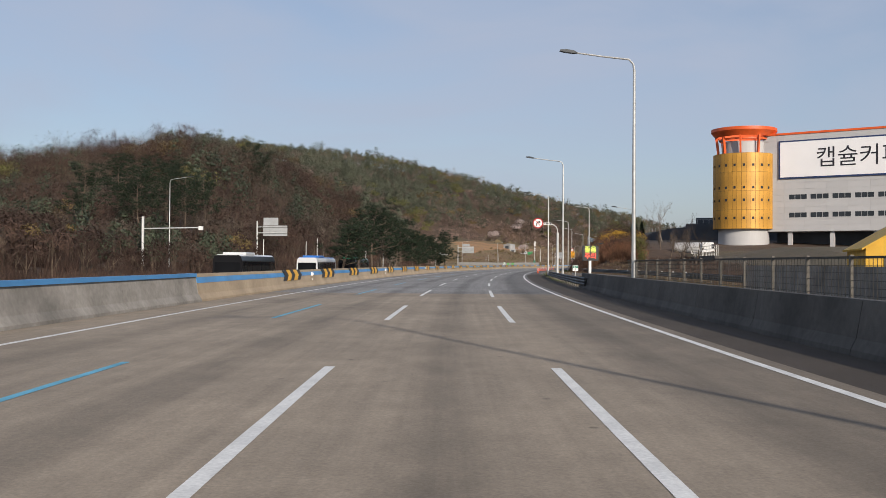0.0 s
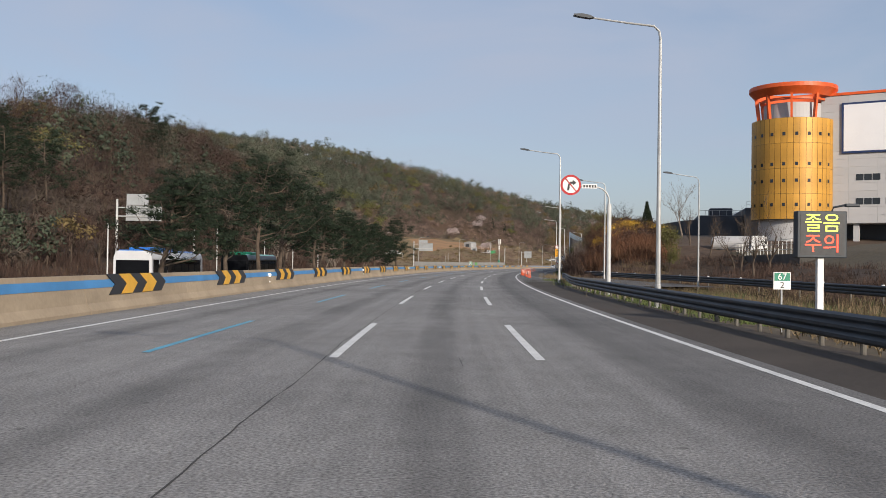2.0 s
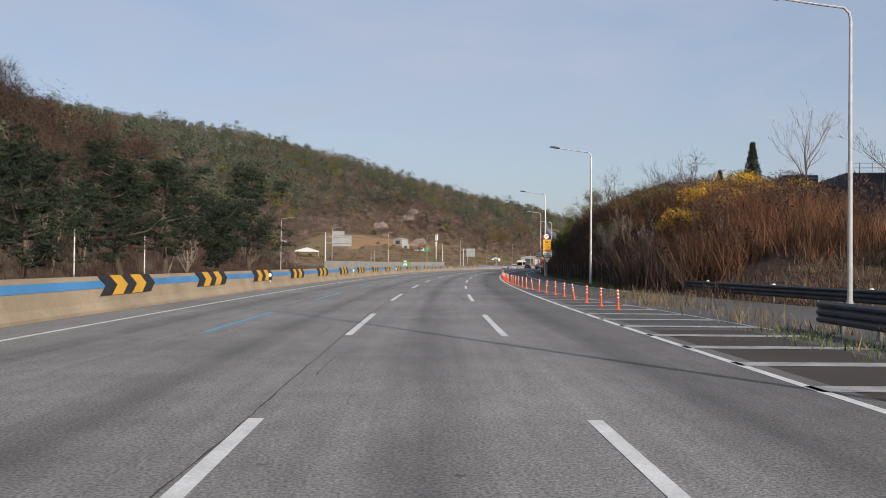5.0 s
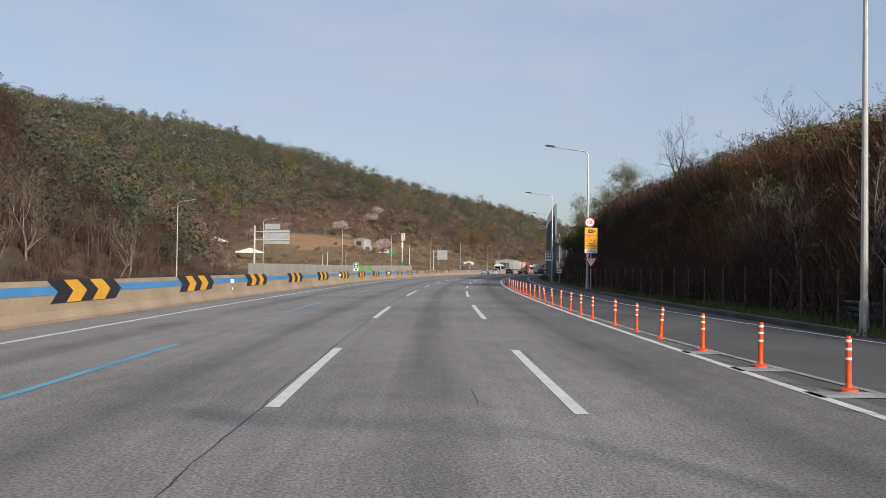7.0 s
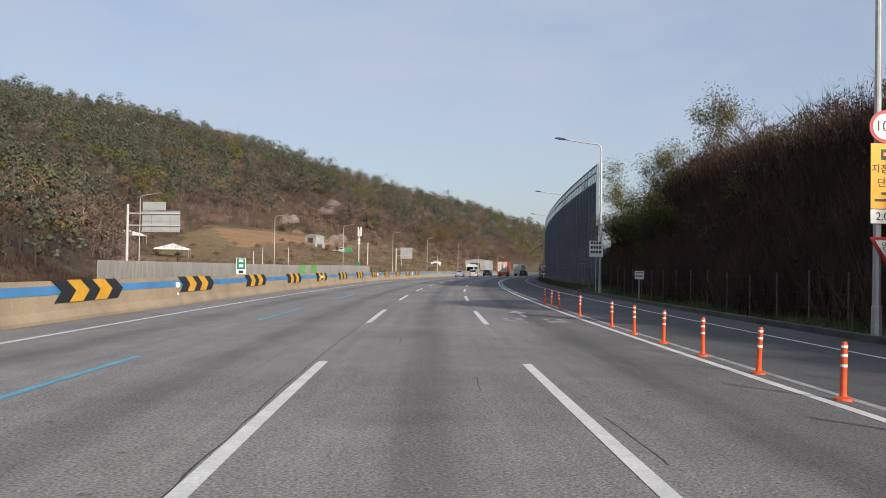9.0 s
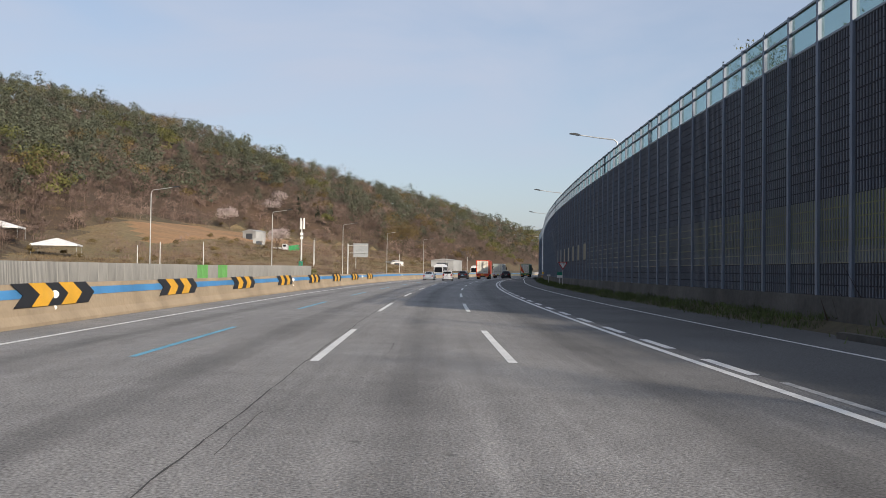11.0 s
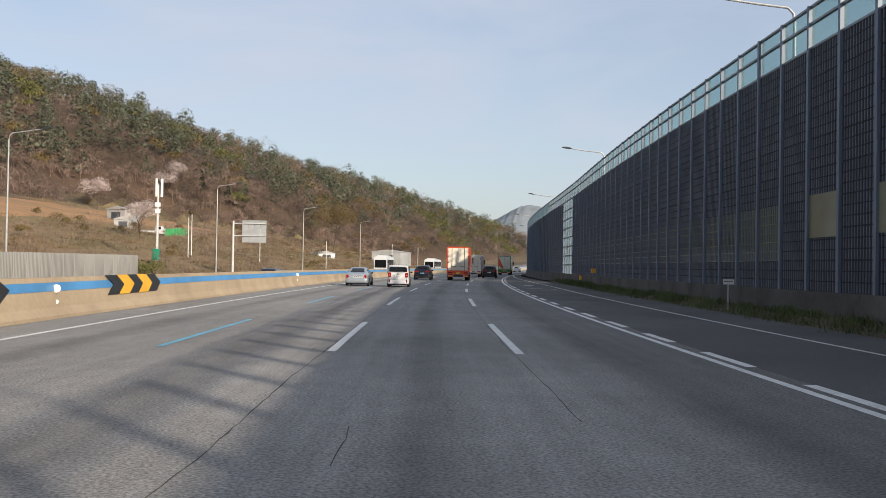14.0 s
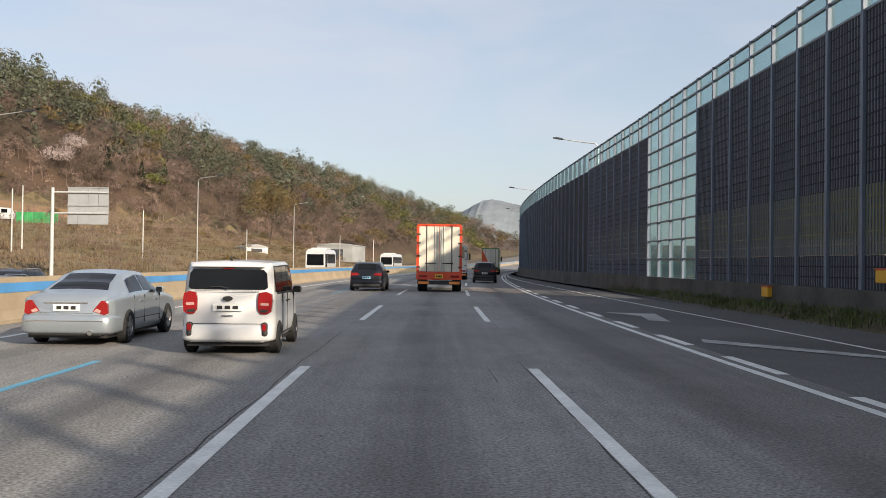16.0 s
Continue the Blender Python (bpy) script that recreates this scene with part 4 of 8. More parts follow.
def hall():
    root = thing("hall_building", stand(200, 53.2, 0, 0) @ pose(0, 0, 0, 0, 0, -26.6), "large pale panelled industrial hall with window bands and a lettered board", "building")
    L = 62.0
    bm = bmesh.new()
    box(bm, -3.0, L, 0.1, 40.0, 8.3, 27.8)
    part("body", bm, M_HALL, root)
    bm = bmesh.new()
    box(bm, 0.01, 3.99, 0.03, 0.1, 0.012, 1.188)
    me = mesh_of("wall_panel", bm, M_HALL)
    for i in range(-1, 16):
        for r in range(16):
            z = 8.35 + 1.2 * r
            if z < 27:
                share("wall_panel", me, root, pose(4.0 * i + 1, 0, z))
    bm = bmesh.new()
    box(bm, -3.1, L, -0.1, 40, 27.6, 28.0)
    part("roof_edge", bm, M_FLAME, root, "thin red roof edge")
    for z in (11.1, 14.7):
        for i in range(14):
            w = part("window", bmesh_window(), M_GLASS_DARK, root)
            w.matrix_basis = pose(2.0 + 4.1 * i, 0.0, z)
    bm = bmesh.new()
    box(bm, 0.0, 44.0, -0.22, 0.02, 18.8, 26.4)
    sign = part("sign_board", bm, M_NAVY, root, "white board with a navy frame and black letters")
    bm = bmesh.new()
    box(bm, 0.3, 43.7, -0.25, -0.2, 19.1, 26.1)
    face = part("sign_face", bm, M_BOARD, sign)
    letters("letters", "캡슐커피", 4.3, M_LETTER, sign, pose(15.0, -0.26, 22.5, 90, 0, 0), 0.02)
    # Dark solid box imitates the shade in the open ground floor.
    bm = bmesh.new()
    box(bm, -2.0, L, 6.0, 40, 1.0, 8.3)
    part("loading_bay", bm, M_BLOCK, root, "dark recessed loading bay")
    bm = bmesh.new()
    box(bm, -0.4, 0.4, -0.4, 0.4, 0, 6.0)
    me = mesh_of("column", bm, M_HALL)
    for i in range(8):
        share("column", me, root, pose(2 + 8.0 * i, 1.0, 2.4))
    bm = bmesh.new()
    box(bm, -4, L, -14, 40, 1.2, 2.7)
    part("plinth", bm, M_DARK_CONCRETE, root, "concrete plinth of the hall")


def bmesh_window():
    bm = bmesh.new()
    for k in range(3):
        box(bm, 1.15 * k, 1.15 * k + 1.05, 0.0, 0.05, 0.0, 0.95)
    return bm


hall()


def blocks():
    root = thing("plant_building", stand(252, 39.2, 0, -4), "dark grey industrial plant building with roof railings", "building")
    bm = bmesh.new()
    box(bm, 0, 9, 0, 26, 2.0, 12.0, bevel=0.15)
    box(bm, 9, 30, -3, 26, 2.0, 13.4, bevel=0.15)
    part("body", bm, M_BLOCK, root)
    bm = bmesh.new()
    box(bm, 2.5, 7, 2, 7, 12, 13.6, bevel=0.2)
    part("roof_unit", bm, M_BLOCK, root, "dark roof plant unit")
    bm = bmesh.new()
    for i in range(14):
        tube(bm, [(9.2 + 1.5 * i, -2.8, 13.4), (9.2 + 1.5 * i, -2.8, 14.6)], 0.04, 5)
    for z in (14.0, 14.6):
        tube(bm, [(9.2, -2.8, z), (29.5, -2.8, z)], 0.04, 5)
    for i in range(7):
        tube(bm, [(0.1 + 1.4 * i, 0.1, 12), (0.1 + 1.4 * i, 0.1, 13.0)], 0.04, 5)
    tube(bm, [(0.1, 0.1, 13.0), (8.6, 0.1, 13.0)], 0.04, 5)
    part("roof_railing", bm, M_STEEL, root, "grey roof railing")
    bm = bmesh.new()
    prism(bm, [(-16, 2.0), (0.0, 2.0), (0.0, 11.2), (-3, 11.0), (-16, 8.6)], 2, 20)
    part("ramp_wing", bm, M_BLOCK, root, "sloping dark side wing")
    bm = bmesh.new()
    for i in range(20):
        x = -15.6 + 0.8 * i
        tube(bm, [(x, 2.1, 8.4 + 0.18 * (x + 16) * 0.98), (x, 2.1, 9.6 + 0.18 * (x + 16))], 0.035, 5)
    part("wing_railing", bm, M_STEEL, root, "grey stair railing")
    bm = bmesh.new()
    box(bm, 4.0, 13.0, -9.0, -8.6, 2.5, 5.2)
    part("yard_wall", bm, M_HALL, root, "pale yard wall")
    bm = bmesh.new()
    for k in range(6):
        box(bm, 3.2 + 1.6 * k, 4.6 + 1.6 * k, -12.0, -11.9, 4.9, 6.1)
    part("green_screen", bm, material("green_screen", (0.05, 0.2, 0.13), 0.7), root, "green screen panels")


blocks()

# Yard fence and retaining ramp in front of the tower
yard = thing("yard_railing", Matrix(), "grey steel railing along the works yard", "railing")
for k in range(30):
    p = spot(150 + 1.6 * k, 34.0, 2.9)
    bm = bmesh.new()
    tube(bm, [p, p + Vector((0, 0, 1.7))], 0.04, 5)
    part("post", bm, M_STEEL, yard)
for z in (3.5, 4.1, 4.6):
    bm = bmesh.new()
    sweep(bm, [(33.96, z), (33.96, z + 0.06), (34.04, z + 0.06), (34.04, z)], 150, 198, 4.0)
    part("rail", bm, M_STEEL, yard)
bm = bmesh.new()
sweep(bm, [(33.5, 0.5), (33.5, 3.0), (60.0, 3.0), (60.0, 0.5)], 150, 200, 5.0)
setting("yard_terrace", bm, M_DARK_CONCRETE, "raised concrete terrace of the works yard", "terrace")


# Yellow gabled shed behind a concrete retaining wall, beside the mesh fence
def yellow_shed():
    root = thing("yellow_shed", stand(58.5, 26.5, -0.2, -14), "bright yellow gabled shed behind the mesh fence", "shed")
    bm = bmesh.new()
    prism(bm, [(-2.4, -1.0), (2.4, -1.0), (2.4, 2.9), (0.0, 4.3), (-2.4, 2.9)], 0.0, 9.0)
    part("shell", bm, M_SHED_YELLOW, root)
    for side in (-1, 1):
        bm = bmesh.new()
        prism(bm, [(side * 2.65, 2.72), (side * 2.65, 2.84), (0.0, 4.42), (0.0, 4.3)], -0.3, 9.3)
        part("roof", bm, M_SHED_YELLOW, root)
    # A dark slab on the wall stands for the shade inside a doorway.
    bm = bmesh.new()
    box(bm, -1.4, 1.4, -0.05, 0.02, -1.0, 2.3, bevel=0.01)
    part("door", bm, M_DARK_CONCRETE, root, "dark open doorway")
    bm = bmesh.new()
    for k in range(12):
        box(bm, 2.4, 2.43, 0.3 + 0.72 * k, 0.36 + 0.72 * k, -0.9, 2.8)
    part("cladding_ribs", bm, M_SHED_YELLOW, root)


M_SHED_YELLOW = material("yellow_cladding", (0.62, 0.36, 0.03), 0.6, vary=0.1, scale=0.8)
yellow_shed()
lower_wall = tagged(new("retaining_wall"), "grey stained concrete retaining wall behind the mesh fence", "wall", kind="structure")
for k in range(9):
    bm = bmesh.new()
    sweep(bm, [(20.0, -1.5), (20.0, 1.55), (20.35, 1.55), (20.35, -1.5)], 34 + 4.0 * k + 0.015, 38 + 4.0 * k - 0.015, 2.0)
    part("panel", bm, M_OLD_CONCRETE, lower_wall)


# Parked tank lorry on the yard ramp, bare street trees before the tower
def yard_lorry():
    root = thing("tank_lorry", stand(181, 37.5, 3.0, 70), "dusty white lorry parked on the works yard", "truck")
    bm = bmesh.new()
    tube(bm, [(0, 1.6, 1.75), (0, 1.8, 1.75), (0, 6.4, 1.75), (0, 6.6, 1.75)], [0.6, 0.95, 0.95, 0.6], 20)
    part("tank", bm, M_HALL, root)
    bm = bmesh.new()
    box(bm, -1.1, 1.1, -0.4, 1.4, 0.7, 2.7, bevel=0.15)
    part("cab", bm, M_WHITE, root)
    bm = bmesh.new()
    box(bm, -1.0, 1.0, -0.44, -0.38, 1.6, 2.4)
    part("windscreen", bm, M_GLASS_DARK, root)
    bm = bmesh.new()
    box(bm, -0.5, 0.5, -0.2, 6.6, 0.5, 0.9)
    part("chassis", bm, M_BLOCK, root)
    for x in (-0.9, 0.9):
        for y in (0.4, 4.4, 5.6):
            bm = bmesh.new()
            tube(bm, [(x - 0.15, y, 0.48), (x + 0.15, y, 0.48)], 0.48, 18)
            part("wheel", bm, M_RUBBER, root)


yard_lorry()
# ---- signs ----
M_SIGN_GREEN = material("green_sign", (0.01, 0.22, 0.13), 0.45, vary=0.04)
M_SIGN_GREY = material("sign_back", (0.42, 0.44, 0.45), 0.5, 0.3, vary=0.06, scale=0.8)
M_SIGN_YELLOW = material("amber_sign", (0.85, 0.4, 0.015), 0.5, vary=0.04)
M_LED_YELLOW = glow("yellow_led", (0.75, 0.9, 0.1), 1.3)
M_LED_RED = glow("red_led", (1.0, 0.07, 0.03), 1.5)
M_SCREEN = material("dark_screen", (0.03, 0.032, 0.035), 0.5, vary=0.15, scale=8.0)


def disc(bm, r, y0, y1, n=40, mat=0, m=None):
    prism(bm, [(r * math.cos(2 * math.pi * k / n), r * math.sin(2 * math.pi * k / n)) for k in range(n)], y0, y1, mat, m)


def bars(name, parent, spots, y, mat=None):
    bm = bmesh.new()
    for x0, x1, z0, z1 in spots:
        box(bm, x0, x1, y - 0.004, y, z0, z1)
    return part(name, bm, mat or M_LETTER, parent)


def message_sign():
    root = thing("message_sign", stand(75.3, 9.5, 0.0, 0), "dark electronic message sign with glowing Korean warning letters", "traffic sign")
    bm = bmesh.new()
    box(bm, -0.62, 0.62, 0.0, 0.3, 1.83, 3.0, bevel=0.02)
    part("cabinet", bm, M_RAIL, root)
    bm = bmesh.new()
    box(bm, -0.55, 0.55, -0.01, 0.01, 1.9, 2.93)
    part("screen", bm, M_SCREEN, root)
    letters("yellow_letters", "졸음", 0.5, M_LED_YELLOW, root, pose(0, -0.015, 2.67, 90, 0, 0), 0.004)
    letters("red_letters", "주의", 0.5, M_LED_RED, root, pose(0, -0.015, 2.16, 90, 0, 0), 0.004)
    bm = bmesh.new()
    box(bm, -0.08, 0.08, 0.08, 0.22, -0.6, 1.84, bevel=0.01)
    part("post", bm, M_WHITE, root, "white square post")
    bm = bmesh.new()
    tube(bm, [(0.3, 0.15, 3.0), (0.33, 0.15, 3.1), (0.6, 0.15, 3.16), (0.75, 0.15, 3.15)], 0.03, 6)
    box(bm, 0.62, 0.98, 0.08, 0.22, 3.12, 3.2, bevel=0.02)
    part("camera_arm", bm, M_RAIL, root, "dark arm with a small lamp")


message_sign()


def no_turn_sign():
    root = thing("no_turn_sign", stand(103.3, 0, 0, 0), "round red and white no-turning sign on a curved arm", "traffic sign")
    bm = bmesh.new()
    tube(bm, [(8.5, 0, -0.5), (8.5, 0, 4.9)], 0.12, 12)
    part("post", bm, M_PALE_POLE, root, "thick pale post")
    bm = bmesh.new()
    tube(bm, [(8.5, 0.0, 4.8), (8.48, 0, 5.2), (8.35, 0, 5.5), (8.1, 0, 5.72), (7.75, 0, 5.83), (7.2, 0, 5.86), (5.9, 0.04, 5.88)], 0.045, 8)
    part("arm", bm, M_PALE_POLE, root)
    d = part("disc", (lambda b: (disc(b, 0.56, -0.09, -0.06, m=pose(6.4, 0, 5.9)), b)[1])(bmesh.new()), M_RED, root, "red ringed disc")
    part("face", (lambda b: (disc(b, 0.44, -0.1, -0.0902, m=pose(6.4, 0, 5.9)), b)[1])(bmesh.new()), M_WHITE, d)
    bm = bmesh.new()
    prism(bm, [(-0.2, -0.3), (-0.08, -0.3), (-0.06, -0.02), (0.02, 0.06), (0.1, 0.06), (0.1, -0.04), (0.3, 0.12), (0.1, 0.28), (0.1, 0.18), (-0.02, 0.18), (-0.16, 0.04)], -0.108, -0.1002, m=pose(6.4, 0, 5.9))
    part("arrow", bm, M_LETTER, d, "black bent arrow")
    bm = bmesh.new()
    box(bm, -0.46, 0.46, -0.115, -0.1085, -0.03, 0.03, pose(6.4, 0, 5.9, 0, 50, 0))
    part("slash", bm, M_RED, d, "red slanting bar")
    bm = bmesh.new()
    box(bm, 7.02, 7.82, -0.08, -0.05, 5.72, 5.96)
    p = part("name_plate", bm, M_WHITE, root, "white plate with dark bars")
    bars("bars", p, [(7.08 + 0.15 * k, 7.18 + 0.15 * k, 5.77, 5.91) for k in range(5)], -0.081)


no_turn_sign()


def distance_post():
    root = thing("distance_sign", stand(74.7, 8.3, 0.0), "small green and white distance sign on a thin post", "traffic sign")
    bm = bmesh.new()
    tube(bm, [(0, 0.03, -0.5), (0, 0.03, 1.4)], 0.022, 6)
    part("post", bm, M_PALE_POLE, root)
    bm = bmesh.new()
    box(bm, -0.21, 0.21, -0.01, 0.01, 1.04, 1.46)
    b = part("board", bm, M_WHITE, root)
    bm = bmesh.new()
    box(bm, -0.19, 0.19, -0.014, -0.0105, 1.25, 1.44)
    part("green_field", bm, M_SIGN_GREEN, b)
    letters("numerals", "67", 0.22, M_WHITE, b, pose(0, -0.017, 1.345, 90, 0, 0), 0.001)
    letters("numerals", "2", 0.22, M_LETTER, b, pose(0, -0.015, 1.14, 90, 0, 0), 0.001)


distance_post()


def speed_signs():
    root = thing("speed_camera_sign", stand(247.5, 10.92, 0.0), "speed limit disc, amber camera board and give-way triangle on a post", "traffic sign")
    y = -0.16
    bm = bmesh.new()
    tube(bm, [(0, -0.09, 0.0), (0, -0.09, 5.0)], 0.045, 8)
    part("post", bm, M_STEEL, root)
    d = part("disc", (lambda b: (disc(b, 0.39, y, y + 0.03, m=pose(-0.12, 0, 5.12)), b)[1])(bmesh.new()), M_RED, root, "red ringed speed limit disc")
    part("face", (lambda b: (disc(b, 0.31, y - 0.008, y - 0.0005, m=pose(-0.12, 0, 5.12)), b)[1])(bmesh.new()), M_WHITE, d)
    letters("numerals", "100", 0.36, M_LETTER, d, pose(-0.12, y - 0.012, 5.12, 90, 0, 0), 0.002)
    bm = bmesh.new()
    box(bm, -0.47, 0.47, y, y + 0.03, 3.17, 4.72)
    b = part("amber_board", bm, M_SIGN_YELLOW, root, "amber board with black writing")
    bm = bmesh.new()
    box(bm, -0.23, 0.14, y - 0.006, y - 0.001, 4.33, 4.58)
    box(bm, 0.18, 0.3, y - 0.006, y - 0.001, 4.38, 4.52)
    part("camera_symbol", bm, M_LETTER, b)
    bars("symbol_detail", b, [(-0.18, 0.09, 4.42, 4.5)], y - 0.008, M_SIGN_YELLOW)
    letters("letters", "지점·구간", 0.235, M_LETTER, b, pose(0, y - 0.006, 4.1, 90, 0, 0), 0.002)
    letters("letters", "단속중", 0.235, M_LETTER, b, pose(0, y - 0.006, 3.77, 90, 0, 0), 0.002)
    bars("bars", b, [(-0.22, 0.2, 3.5, 3.56), (-0.38, 0.38, 3.34, 3.4)], y - 0.002)
    bm = bmesh.new()
    box(bm, -0.47, 0.47, y, y + 0.03, 2.82, 3.15)
    w = part("white_plate", bm, M_WHITE, root, "white plate with a distance")
    letters("letters", "2.0Km", 0.27, M_LETTER, w, pose(0, y - 0.006, 2.98, 90, 0, 0), 0.002)
    give_way(root, 0.0, y, 2.1, "양 보")


def give_way(root, x, y, z, word):
    bm = bmesh.new()
    prism(bm, [(x - 0.5, z + 0.4), (x, z - 0.42), (x + 0.5, z + 0.4)], y, y + 0.03)
    t = part("triangle", bm, M_RED, root, "red edged give way triangle")
    bm = bmesh.new()
    prism(bm, [(x - 0.36, z + 0.32), (x, z - 0.27), (x + 0.36, z + 0.32)], y - 0.006, y - 0.0005)
    part("triangle_face", bm, M_WHITE, t)
    if word:
        letters("letters", word, 0.2, M_LETTER, t, pose(x, y - 0.01, z + 0.18, 90, 0, 0), 0.001)


speed_signs()
g = thing("give_way_sign", stand(372.0, 11.5, 0.0), "red edged white give way triangle before the noise barrier", "traffic sign")
give_way(g, 0, 0, 2.2, "양 보")
bm = bmesh.new()
tube(bm, [(0, 0.06, 0.0), (0, 0.06, 2.6)], 0.035, 8)
part("post", bm, M_STEEL, g)


def plain_board(s, d, w, z0, z1, label, lines=3, post=0.0, name="notice_board"):
    root = thing(name, stand(s, d, 0.0), label, "traffic sign")
    bm = bmesh.new()
    box(bm, -w / 2, w / 2, -0.02, 0.01, z0, z1)
    b = part("board", bm, M_WHITE, root)
    rows = []
    for k in range(lines):
        z = z1 - (z1 - z0) * (k + 0.75) / (lines + 0.5)
        for j in range(4):
            rows.append((-w * 0.4 + w * 0.2 * j, -w * 0.4 + w * 0.2 * j + w * 0.14, z, z + (z1 - z0) * 0.17))
    bars("bars", b, rows, -0.021)
    bm = bmesh.new()
    tube(bm, [(0, 0.04, -0.1), (0, 0.04, z1)], 0.03, 8)
    part("post", bm, M_STEEL, root)


plain_board(291.0, 10.75, 0.95, 2.6, 3.7, "white notice board with dark bars on a lamp post")
plain_board(276.5, 11.0, 0.5, 1.2, 1.65, "small white distance sign on a thin post", 2)
plain_board(392.5, 11.3, 0.42, 1.05, 1.25, "small white plate on a concrete stub", 1)

# Green distance board on the median
root = thing("green_distance_sign", stand(275.0, -10.22, 1.05), "green and white distance board on the median barrier", "traffic sign")
bm = bmesh.new()
tube(bm, [(-0.12, 0.03, 0), (-0.12, 0.03, 0.9)], 0.02, 6)
tube(bm, [(0.12, 0.03, 0), (0.12, 0.03, 0.9)], 0.02, 6)
part("post", bm, M_STEEL, root)
bm = bmesh.new()
box(bm, -0.25, 0.25, -0.015, 0.01, 0.08, 0.95)
b = part("board", bm, M_WHITE, root)
bm = bmesh.new()
box(bm, -0.22, 0.22, -0.02, -0.0155, 0.35, 0.92)
part("green_field", bm, M_SIGN_GREEN, b)
bars("bars", b, [(-0.12, 0.12, 0.72, 0.86), (-0.12, 0.12, 0.45, 0.6)], -0.021, M_WHITE)
bars("bars", b, [(-0.12, 0.12, 0.13, 0.28)], -0.016)


def back_sign(s, d_pole, h, d0, d1, z0, z1, upper, label, two_posts=False):
    """A large direction sign seen from behind, on a cantilever."""
    root = thing("direction_sign", stand(s, 0, 0), label, "traffic sign")
    g0 = ground_z(s, d_pole)
    bm = bmesh.new()
    tube(bm, [(d_pole, 0, g0), (d_pole, 0, h)], [0.17, 0.13], 12)
    part("post", bm, M_PALE_POLE, root)
    for z in (z0 + 0.3 * (z1 - z0), z0 + 0.85 * (z1 - z0)):
        bm = bmesh.new()
        tube(bm, [(d_pole, 0, z), (d1, 0, z)], 0.07, 8)
        part("cross_arm", bm, M_PALE_POLE, root)
    n = 4
    for k in range(n):
        for r in range(2):
            bm = bmesh.new()
            x0 = d0 + (d1 - d0) * k / n
            q0 = z0 + (z1 - z0) * r / 2
            box(bm, x0 + 0.015, x0 + (d1 - d0) / n - 0.015, 0.12, 0.17, q0 + 0.015, q0 + (z1 - z0) / 2 - 0.015)
            part("panel", bm, M_SIGN_GREY, root)
    if upper:
        bm = bmesh.new()
        box(bm, d0 + 0.05, d0 + 0.62 * (d1 - d0), 0.12, 0.17, z1 + 0.05, z1 + upper)
        part("upper_panel", bm, M_SIGN_GREY, root)
    for z in (z0 + 0.06, z0 + (z1 - z0) * 0.5, z1 - 0.06):
        bm = bmesh.new()
        box(bm, d0, d1, 0.06, 0.12, z - 0.04, z + 0.04)
        part("stiffener", bm, M_STEEL, root)


BS = "grey back of a large direction sign on a cantilever post"
back_sign(157.4, -40.6, 8.4, -39.6, -35.4, 5.9, 7.7, 1.3, BS)
back_sign(324.0, -34.4, 7.9, -32.9, -28.8, 5.0, 7.3, 0.9, BS)
back_sign(485.0, -32.2, 7.3, -31.0, -27.6, 4.3, 7.4, 0.0, BS)

# Camera gantry, plain poles and power posts on the left
root = thing("camera_pole", stand(112.3, 0, 0), "pale camera pole with a long arm beside the far carriageway", "pole")
bm = bmesh.new()
tube(bm, [(-40.7, 0, ground_z(112, -40.7)), (-40.7, 0, 6.9)], 0.16, 10)
part("post", bm, M_PALE_POLE, root)
bm = bmesh.new()
tube(bm, [(-40.7, 0, 5.45), (-33.6, 0, 5.6)], 0.07, 8)
part("arm", bm, M_PALE_POLE, root)
bm = bmesh.new()
box(bm, -33.8, -33.3, -0.2, 0.2, 5.3, 5.75, bevel=0.05)
part("camera_head", bm, M_WHITE, root)


def pole(s, d, h, label="plain pale pole beside the far carriageway", lean=0.0, r=0.09, name="pole"):
    root = thing(name, stand(s, d, ground_z(s, d)) @ pose(0, 0, 0, 0, lean, 0), label, "pole", "plain roadside poles")
    bm = bmesh.new()
    tube(bm, [(0, 0, -0.3), (0, 0, h)], [r, r * 0.7], 8)
    part("shaft", bm, M_PALE_POLE, root)
    bm = bmesh.new()
    tube(bm, [(0, 0, h), (0, 0, h + 0.08)], [r * 0.8, r * 0.5], 8)
    part("cap", bm, M_STEEL, root)


for s, d, h in ((165, -34.2, 6.2), (140, -34, 6.0), (179, -36.0, 6.8), (196, -34.3, 5.6), (213, -34.5, 5.8), (232, -35, 6.0), (398, -42, 5.0), (416, -46, 5.2), (440, -48, 5.5), (505, -46, 6.5), (509, -47, 6.8), (530, -42, 6.2), (556, -36, 6.0), (604, -32, 7), (640, -33, 7)):
    pole(s, d, h)


